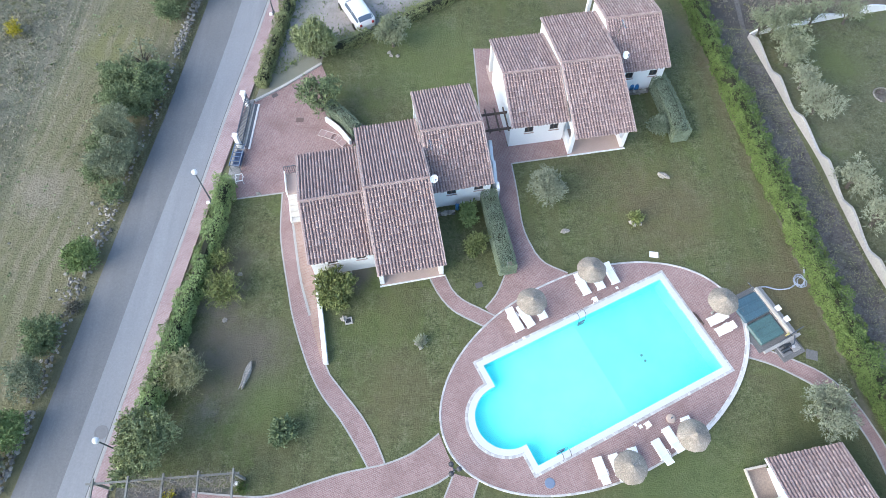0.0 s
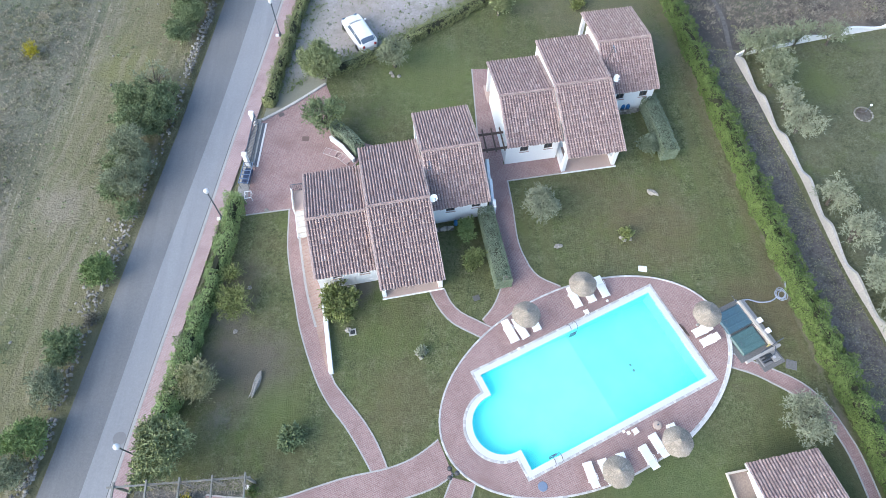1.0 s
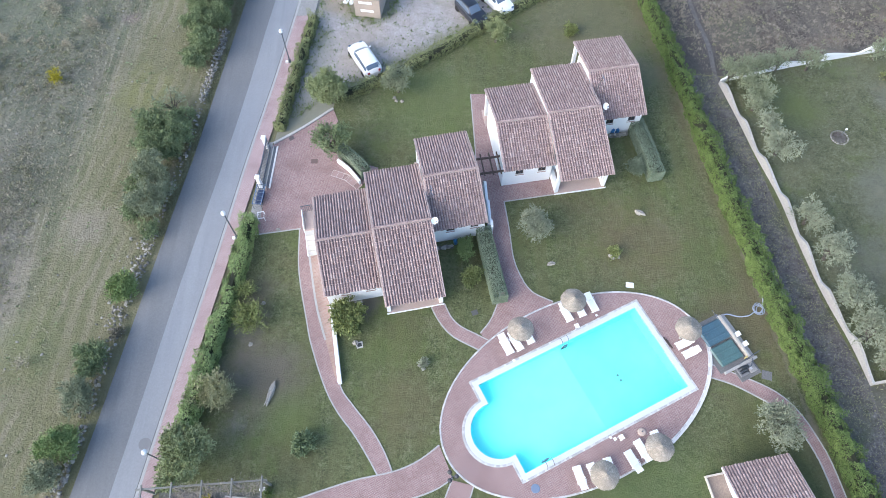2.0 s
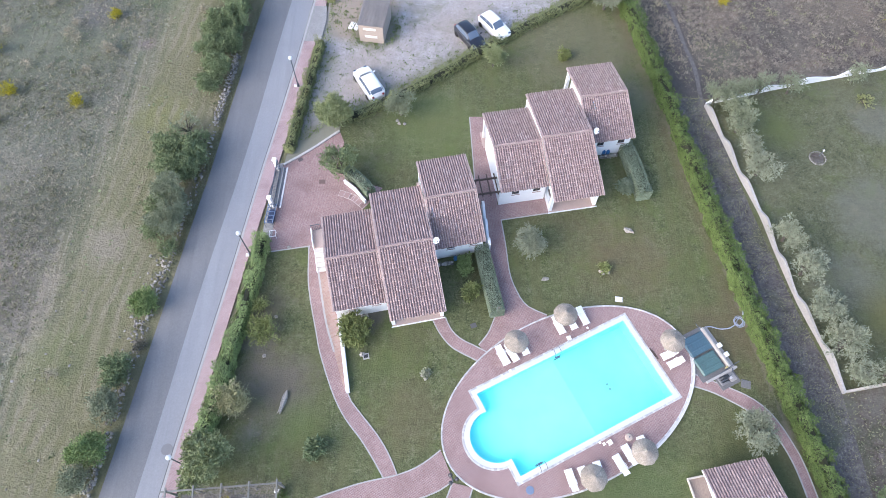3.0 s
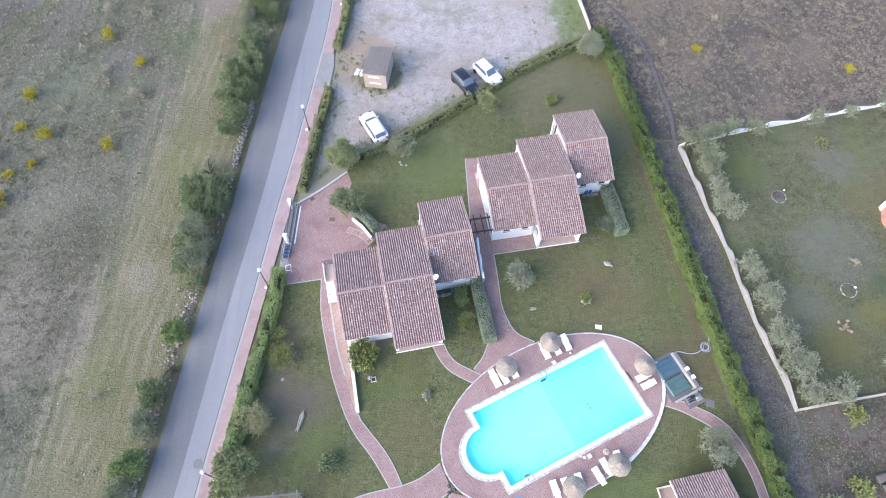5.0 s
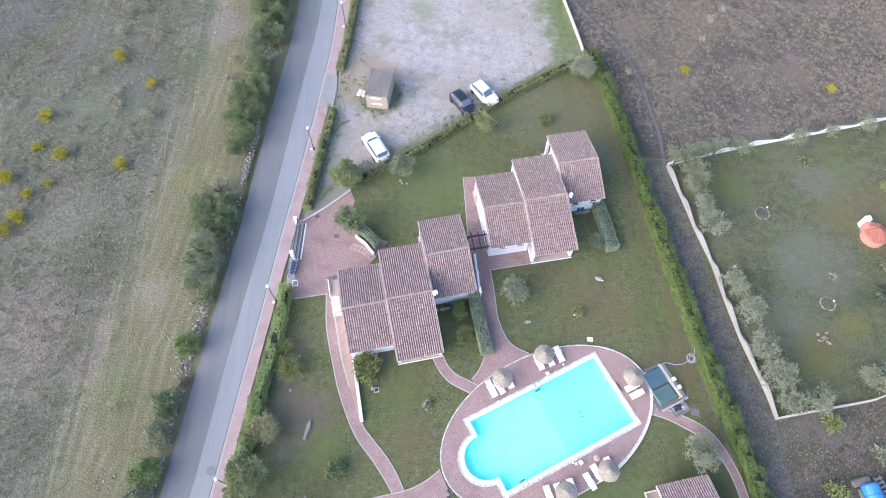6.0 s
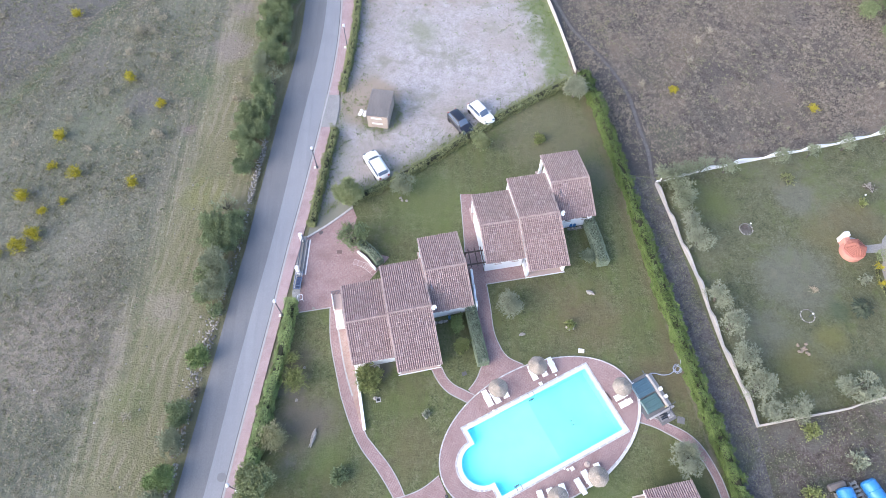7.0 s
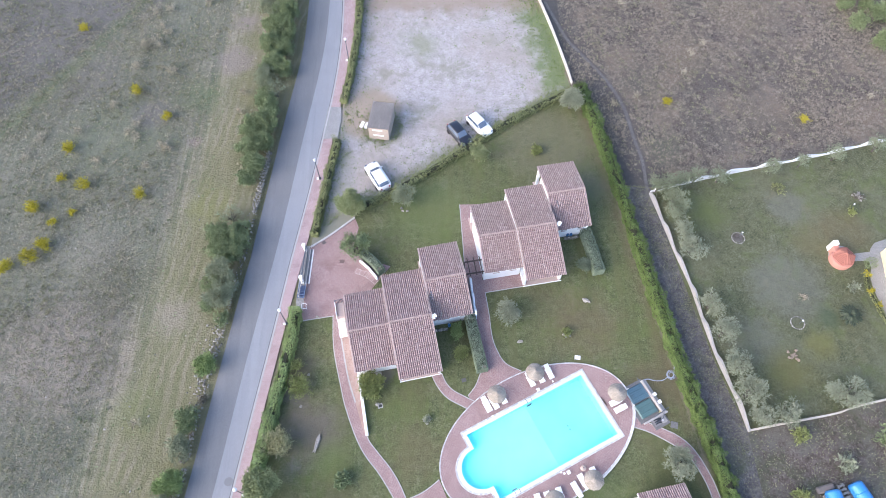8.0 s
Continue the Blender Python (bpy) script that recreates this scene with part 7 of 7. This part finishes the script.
part("roof", lathe(bmesh.new(), [(RO + 0.03, 1.22), (RO, 1.26), (0.06, 1.26 + RISE), (0.02, 1.27 + RISE)], 6), plain("roof_red", (0.3, 0.12, 0.09), 0.9), oven)
path([(46.2, 32.2), (47.2, 32.25), (49.2, 32.5)], [(46.2, 31.3), (47.2, 31.3), (48.8, 31.3)], 0.04, "pale flagstone path to the oven", "concrete_pale", "")
structure("villa_terrace", prism([(49.1, 32.9), (49.8, 33.6), (51.1, 34.0), (60, 35), (60, 22), (48.3, 23.5), (47.95, 25.6), (47.8, 28), (47.9, 29.4), (48.4, 30.4), (48.4, 31.3)], -0.05, 0.032), M["concrete_pale"], "pale paved terrace round the villa")
for x, y, r, lab in ((34.35, 34.5, 0.72, "ring of brown stones round a planted bed"), (38.35, 24.0, 0.72, "ring of pale stones round a bare bed")):
    ring = empty("stone_ring", x, y, 0, 0, lab, "stone ring", "stone rings")
    for k in range(24):
        o = new("stone", stone_meshes[k % 7])
        o.parent = ring
        a = 2 * math.pi * k / 24
        o.matrix_basis = pose(r * math.cos(a), r * math.sin(a), 0.05, 0, 0, 57.3 * a + 90) @ Matrix.Scale(0.5, 4)
    part("bed", lathe(bmesh.new(), [(r * 0.82, -0.05), (r * 0.85, 0.05), (0.05, 0.08)], 20), M["red_earth"] if x < 36 else M["lawn2"], ring)
for x, y in ((34.58, 34.74), (38.51, 23.92), (48.5, 38.3)):
    l = empty("garden_lamp", x, y, 0, 0, "small white globe garden lamp on the lawn", "garden lamp", "garden lamps")
    part("pole", tube(bmesh.new(), [(0, 0, 0), (0, 0, 0.8)], 0.025), M["iron"], l)
    part("globe", lathe(bmesh.new(), [(0.03, 0.78), (0.08, 0.83), (0.1, 0.89), (0.07, 0.96), (0.02, 0.98)], 14), M["plastic"], l)
heap = empty("stone_heap", 36.86, 20.26, 0, 0, "small heap of brown stones on the lawn", "stone heap")
M["brown_stone"] = plain("brown_stone", (0.3, 0.24, 0.18), 0.95, 0, 0.35, 3, 0.5)
for k in range(11):
    part("stone", stone_mesh(60 + k, 0.2, 0.16, 0.13, 1), M["brown_stone"], heap, "", pose(random.gauss(0, 0.3), random.gauss(0, 0.25), 0.06 + 0.2 * (k > 7), 0, 0, 50 * k))
tree("shrub", 45.4, 27.7, 0.6, 0.8, M["olive"], "loose grey-green plant on the lawn", "shrub", 0.15, 60, 12, 0.3, 0.03, "", 0.3)
tree("shrub", 39.8, 26.9, 0.4, 0.45, M["straw"], "small pale dry plant on the lawn", "shrub", 0.13, 80, 9, 0.3, 0.03, "", 0.3)
tree("shrub", 48.1, 37.6, 0.7, 0.6, M["citrus"], "low green plant on the lawn", "shrub", 0.13, 80, 12, 0.3, 0.03)
tree("shrub", 40.5, 41.0, 0.5, 1.0, M["scruffy"], "low yellowing bush on the lawn", "shrub", 0.13, 40, 12, 0.3, 0.03)
pile = empty("branch_pile", 49.8, 39.8, 0, 0, "heap of pale cut branches on the lawn", "branch pile")
for k in range(38):
    a, r = random.uniform(0, 6.28), random.uniform(0.2, 0.9)
    b = random.uniform(-0.6, 0.6)
    part("branch", tube(bmesh.new(), [(r * math.cos(a), r * math.sin(a), 0.02 + 0.4 * random.random() * (k > 5)), (r * math.cos(a + 2.4 + b), r * math.sin(a + 2.4 + b), 0.1 + 0.5 * random.random())], 0.04, 0.02, 5), M["rock"] if k % 3 else M["bark"], pile)
n = Nodes("palm_frond")
M["palm_frond"] = n.done(n.mix(n.grey(n.noise(9, 4, rough=0.7), 0.4, 0.6), (0.016, 0.024, 0.012), (0.05, 0.066, 0.03)), 0.6)
palm = empty("palm", 43.8, 24.5, 0, 0, "low dark green palm with arching fronds", "palm")
part("trunk", lathe(bmesh.new(), [(0.25, -0.05), (0.28, 0.4), (0.2, 0.8), (0.05, 0.9)], 12), M["bark"], palm)
for k in range(62):
    a = 2 * math.pi * k / 62 * 11 + random.uniform(-0.12, 0.12)
    up, ln = 0.25 + 0.9 * (k % 5) / 5, random.uniform(1.15, 1.5) * (1 - 0.08 * (k % 5))
    c, q = math.cos(a), math.sin(a)
    bm = bmesh.new()
    rows = []
    for t in np.linspace(0.06, 1, 8):
        w = 0.23 * math.sin(math.pi * (0.16 + 0.8 * t)) * (0.75 if t < 0.95 else 0.2)
        z = 0.8 + up * t * (1.6 - 1.7 * t)
        rows.append([bm.verts.new((c * ln * t - q * e * w, q * ln * t + c * e * w, z + (0.05 if e == 0 else 0))) for e in (-1, 0, 1)])
    for p, r in zip(rows, rows[1:]):
        for e in (0, 1):
            bm.faces.new((p[e], r[e], r[e + 1], p[e + 1]))
    part("frond", bm, M["palm_frond"], palm)
villa = empty("villa", 53.4, 27.6, 0, -8, "cream rendered villa at the edge of the neighbour's lawn", "house")
part("wall", boxes((-4.0, 4, -3.5, 4.2, 0, 2.9)), plain("cream_render", (0.72, 0.62, 0.42), 0.9, 0, 0.08, 2), villa)
roof_side(villa, -4.4, 4.4, 0.3, 4.4, -4.0, 2.9)
roof_side(villa, -4.4, 4.4, 0.3, 4.4, 4.6, 2.9)
hedge("hedge", [(48.3, 31.3), (48.2, 30.3)], 1.0, 1.0, M["bush"], "small dark clipped bush by the villa", 0.1, 300, 0.1)
hedge("hedge", [(47.55, 29.7), (47.2, 28.5), (47.25, 27.1), (47.55, 25.4), (47.9, 23.8)], 0.4, 0.4, M["scruffy"], "low green border before the villa", 0.12, 200, 0.4)
for x, y, r in ((47.5, 29.4, 0.45), (47.25, 27.4, 0.3), (47.6, 25.8, 0.35)):
    tree("flowering_shrub", x, y, 0.6, r, M["yellow"], "low yellow-flowering shrub before the villa", "shrub", 0.1, 160, 9, 0.3, 0.03, "yellow shrubs")
M["tank"] = plain("blue_tank_plastic", (0.045, 0.24, 0.55), 0.4, 0, 0.15, 2)
for x, y, rz in ((36.75, 5.6, 8), (39.35, 6.3, 22)):
    t = empty("water_tank", x, y, 0, rz, "bright blue cylindrical plastic water tank lying in the yard", "water tank", "water tanks")
    t.scale = (0.78, 0.85, 0.78)
    part("body", lathe(bmesh.new(), [(0.15, -1.6), (0.7, -1.55), (0.92, -1.35), (0.95, -0.5), (0.9, -0.45), (0.95, -0.4), (0.95, 0.4), (0.9, 0.45), (0.95, 0.5), (0.92, 1.35), (0.7, 1.55), (0.15, 1.6)], 28), M["tank"], t, "", pose(0, 0, 0.95, 90))
    part("lid", lathe(bmesh.new(), [(0.25, 0), (0.25, 0.08), (0.2, 0.1)], 18), M["dark"], t, "", pose(0.25, -0.9, 1.85))
    for s in (-0.8, 0.8):
        part("cradle", boxes((s - 0.1, s + 0.1, -1.2, 1.2, 0, 0.35)), M["grey_wood"], t)
tagged(part("tarpaulin", boxes((-0.9, 0.9, -0.3, 0.35, 0, 0.5), bevel=0.15), plain("brown_sheet", (0.2, 0.17, 0.15), 0.8), None, "", pose(36.3, 7.1, 0, 0, 0, 14)), "brown folded sheet behind the tank", "sheet")
lad = empty("pallet", 38.0, 6.3, 0, 16, "grey slatted wooden pallet leaning by the tank", "pallet")
for k in range(7):
    part("slat", boxes((-0.35, 0.35, -1.2 + 0.36 * k, -1.0 + 0.36 * k, 0.5, 0.54)), M["grey_wood"], lad)
for x in (-0.3, 0.22):
    part("runner", boxes((x, x + 0.08, -1.25, 1.25, 0, 0.5)), M["grey_wood"], lad)
for x, y, r, m in ((38.6, 9.4, 1.0, "olive"), (43.4, 11.5, 1.5, "bush"), (33.6, 6.2, 1.2, "citrus"), (45.5, 8.4, 1.6, "bush"), (31.0, 5.0, 1.2, "bush"), (35.2, 12.2, 0.9, "citrus")):
    tree("bush", x, y, 1.4 * r, r, M[m], "scrubby bush in the earth yard", "bush", 0.16, 70, 18, 0.3, 0.03, "yard bushes")


# ---------------------------------------------------------------- rough grass
def tufts(name, n, inside, size, material, label, slim=0.2, keep=None, lie=None):
    P = []
    while len(P) < n:
        x, y = inside()
        if keep is None or keep(x, y):
            P.append((x, y, 0.01))
    P = np.array(P)
    N = np.tile([0, 0, 1.0], (n, 1)) + rng.normal(0, 0.35, (n, 3))
    ob = new(name, leaf_mesh(name, P, N, size, material, slim, 1.2, lie))
    return tagged(ob, label, "grass", "", "stuff")


def grass_clumps(name, n, inside, blades, spread, size, material, label, keep=None, slim=0.16, lean=0.9, lie=None):
    """Tussocks: blades that fan out from a common foot, or lie one way."""
    C = []
    while len(C) < n:
        x, y = inside()
        if keep is None or keep(x, y):
            C.append((x, y, 0.0))
    C = np.repeat(np.array(C), blades, axis=0)
    k = len(C)
    a = rng.random(k) * 2 * math.pi
    grow = np.repeat(0.5 + rng.random(n) ** 2, blades)
    r = spread * grow * np.sqrt(rng.random(k))
    out = np.stack([np.cos(a), np.sin(a), np.zeros(k)], 1)
    P = C + out * r[:, None] + np.array([0, 0, 0.01])
    D = out * (lean * (0.3 + r / (spread + 1e-6)))[:, None] + rng.normal(0, 0.3, (k, 3)) + np.array([0, 0, 0.8])
    if lie is not None:
        D += 1.3 * np.array([math.cos(radians(lie)), math.sin(radians(lie)), 0])
    D[:, 2] = np.abs(D[:, 2])
    N = np.tile([0, 0, 1.0], (k, 1)) + rng.normal(0, 0.5, (k, 3))
    ob = new(name, leaf_mesh(name, P, N, size, material, slim, 0, None, D))
    return tagged(ob, label, "grass", "", "stuff")


def west():
    while True:
        x, y = random.uniform(-62, -19), random.uniform(4, 84)
        if x < float(np.interp(y, ROAD_Y, ROAD_L)) - 1.2:
            return x, y


def north_east():
    while True:
        x, y = random.uniform(17, 72), random.uniform(41, 84)
        if y > 42 + max(0, (x - 25)) * 0.24 and x > 24.5 - 0.42 * (y - 41) and abs(x - float(np.interp(y, (39, 42, 45.4, 48.8, 54, 58.5, 63.3, 65.8, 69.3), (25.1, 25.0, 25.1, 24.6, 24.0, 22.4, 19.6, 18.1, 16.9)))) > 0.35:
            return x, y


def track():
    y = random.uniform(2, 42)
    a, b = float(np.interp(y, (2, 13, 20, 30, 42), (29.3, 27.6, 26.4, 24.9, 22.9))), float(np.interp(y, (2, 13, 20, 28, 37, 42), (32, 30.1, 28.6, 27.2, 25.7, 25.0)))
    return random.uniform(a, b), y


def clumped(x, y):
    """Grass that stands in clumps of half a metre or so."""
    return noise.noise(Vector((x * 1.4, y * 1.4, 11))) + 1.1 * noise.noise(Vector((x * 0.13, y * 0.13, 5))) > random.uniform(-0.45, 0.45)


def rough_ground(x, y):
    return noise.noise(Vector((x * 0.25, y * 0.25, 3))) + 0.6 * noise.noise(Vector((x * 0.9, y * 0.9, 7))) > random.uniform(-0.7, 0.5)


def off_the_mown(x, y):
    """The band beside the road is mown, so few tufts stand there."""
    return random.random() < min(1.0, max(0.07, 0.5 - (x - 0.12 * y + 36.3) / 3))


def lot():
    """Weeds thicken towards the edges of the car park."""
    while True:
        x, y = random.uniform(-14, 17), random.uniform(37, 78)
        left, right = float(np.interp(y, (36, 45, 54, 64, 76), (-14.2, -12.9, -11.9, -11.1, -10.7))), 29.0 - 0.197 * y
        low = float(np.interp(x, (-14, -9.7, -2.4, 3.2, 9.0, 17.6), (36, 40.0, 44.2, 48.2, 52.4, 57.4)))
        if not (left < x < right and y > low):
            continue
        e = min(x - left, (right - x) * 0.5, y - low, abs(math.hypot(x + 7, y - 51.3) - 2.3) * 1.6)
        if random.random() < math.exp(-e / 1.1) + 0.02:
            return x, y


tufts("meadow_grass", 30000, west, 0.19, M["dry_green"], "tufts of green and tan meadow grass", 0.3, lambda x, y: clumped(x + 40, y) and off_the_mown(x, y))
tufts("meadow_grass", 26000, west, 0.24, M["straw"], "dry straw-coloured meadow tufts", 0.2, lambda x, y: clumped(x, y) and off_the_mown(x, y))
tufts("field_grass", 36000, north_east, 0.26, M["tan"], "dry brown field grass", 0.17, clumped, 40)
tufts("field_grass", 42000, north_east, 0.26, M["brown_blade"], "low brown field grass", 0.2, None, 40)
grass_clumps("meadow_grass", 5200, west, 14, 0.12, 0.2, M["straw"], "pale dry tussocks in the meadow", lambda x, y: clumped(x, y) and off_the_mown(x, y))
grass_clumps("meadow_grass", 5600, west, 12, 0.16, 0.17, M["dry_green"], "dull green tussocks in the meadow", lambda x, y: clumped(x + 40, y) and off_the_mown(x, y), 0.3)
grass_clumps("meadow_weeds", 700, west, 12, 0.16, 0.14, M["bush"], "low dark weeds in the meadow", lambda x, y: clumped(x + 90, y), 0.5)
grass_clumps("field_grass", 4600, north_east, 13, 0.16, 0.25, M["tan"], "tan tussocks leaning in the brown field", clumped, 0.17, 0.6, 40)
grass_clumps("field_weeds", 1300, north_east, 12, 0.22, 0.18, M["dry_green"], "low dark weeds in the brown field", lambda x, y: clumped(x + 70, y), 0.4)
grass_clumps("gravel_weeds", 420, lot, 14, 0.22, 0.15, M["fresh"], "clumps of weeds at the edges of the gravel", None, 0.45)
tufts("track_weeds", 9000, track, 0.12, M["dry_green"], "sparse weeds on the earth track", 0.35, rough_ground)
tufts("gravel_weeds", 8000, lot, 0.18, M["fresh"], "green weeds growing through the gravel", 0.5)


def yard():
    while True:
        x, y = random.uniform(30.6, 60), random.uniform(2, 18)
        if y < 12.3 + (x - 30) * 0.2:
            return x, y


def verge():
    y = random.choice((random.uniform(25, 46), random.uniform(25, 46), random.uniform(46, 78)))
    return float(np.interp(y, ROAD_Y, ROAD_L)) - 0.05 - abs(random.gauss(0, 0.33)), y


tufts("verge_grass", 4500, verge, 0.14, M["dry_green"], "rank green grass along the road's edge", 0.4)
tufts("yard_weeds", 7000, yard, 0.22, M["dry_green"], "sparse weeds on the bare earth", 0.3, rough_ground)
TUSSOCKS = ((-39.1, 72.2), (-37.4, 72.6), (-38.0, 69.3), (-39.3, 65.6), (-37.5, 65.7), (-38.5, 66.4), (-36.8, 68.2), (-39.9, 61.8), (-38.2, 52.2), (-37.8, 50.0), (-34.0, 48.6), (-41.4, 55.1), (-35.1, 60.9), (-45.1, 51.2), (-41.6, 46.6), (-33.6, 48.0), (-38.6, 51.0))
for i in range(46):
    x, y = TUSSOCKS[i] if i < len(TUSSOCKS) else (west() if i < 32 else north_east())
    tree("dry_tussock", x, y, 0.45 + 0.25 * random.random(), (0.55 if i < len(TUSSOCKS) else 0.3) + 0.35 * random.random(), M["straw"], "dry straw-coloured tussock in the rough grass", "tussock", 0.16, 110, 9, 0, 0.02, "dry tussocks", 0.2, 0.3, 1.2)
for k, (fn, n) in enumerate(((west, 260),)):
    for i in range(n):
        x, y = fn()
        o = tagged(new("field_stone", stone_meshes[i % 7]), "small pale stone lying in the meadow", "stone", "field stones")
        o.matrix_basis = pose(x, y, 0.01, 0, 0, random.uniform(0, 360)) @ Matrix.Scale(random.uniform(0.25, 0.7), 4)


# ---------------------------------------------------------------- border stones, piece by piece
nbs = Nodes("border_stone")
cbs = nbs.ramp(nbs.add("ShaderNodeObjectInfo").outputs["Random"], [(0, (0.4, 0.385, 0.38)), (0.5, (0.52, 0.505, 0.5)), (1, (0.64, 0.63, 0.62))])
cbs = nbs.mix(nbs.grey(nbs.noise(14, 5), 0.42, 0.7), cbs, nbs.mix(0.35, cbs, (0.3, 0.29, 0.28)))
nbs.bump(nbs.noise(30, 4), 0.3, 0.01)
M["border_stone"] = nbs.done(cbs, 0.85)


def stone_row(line, step, width, z0, z1, parent):
    """Alike stones laid end to end along a closed line, each a piece of its parent."""
    bm = boxes((-step / 2 + 0.008, step / 2 - 0.008, -width / 2, width / 2, z0, z1), bevel=0.012)
    me = bpy.data.meshes.new("border_stone")
    bm.to_mesh(me)
    bm.free()
    me.materials.append(M["border_stone"])
    inv_parent = parent.matrix_world.inverted()
    a = np.array(line + line[:1], float)
    run = np.concatenate([[0], np.cumsum(np.linalg.norm(np.diff(a, axis=0), axis=1))])
    n = int(run[-1] / step)
    for k in range(n):
        q = (k + 0.5) * run[-1] / n
        i = min(int(np.searchsorted(run, q)) - 1, len(a) - 2)
        d = a[i + 1] - a[i]
        p = a[i] + d * (q - run[i]) / (run[i + 1] - run[i])
        o = new("border_stone", me)
        o.parent = parent
        o.matrix_basis = inv_parent @ pose(p[0] + random.uniform(-0.006, 0.006), p[1] + random.uniform(-0.006, 0.006), random.uniform(-0.004, 0.004), 0, 0, math.degrees(math.atan2(d[1], d[0])) + random.uniform(-1.5, 1.5))


stone_row(pool_outline(0.08, 2.345, 0.17), 0.21, 0.155, 0.06, 0.122, pool)
stone_row(ellipse(10.46, 6.44, 240), 0.3, 0.12, 0.06, 0.128, terrace_edge)
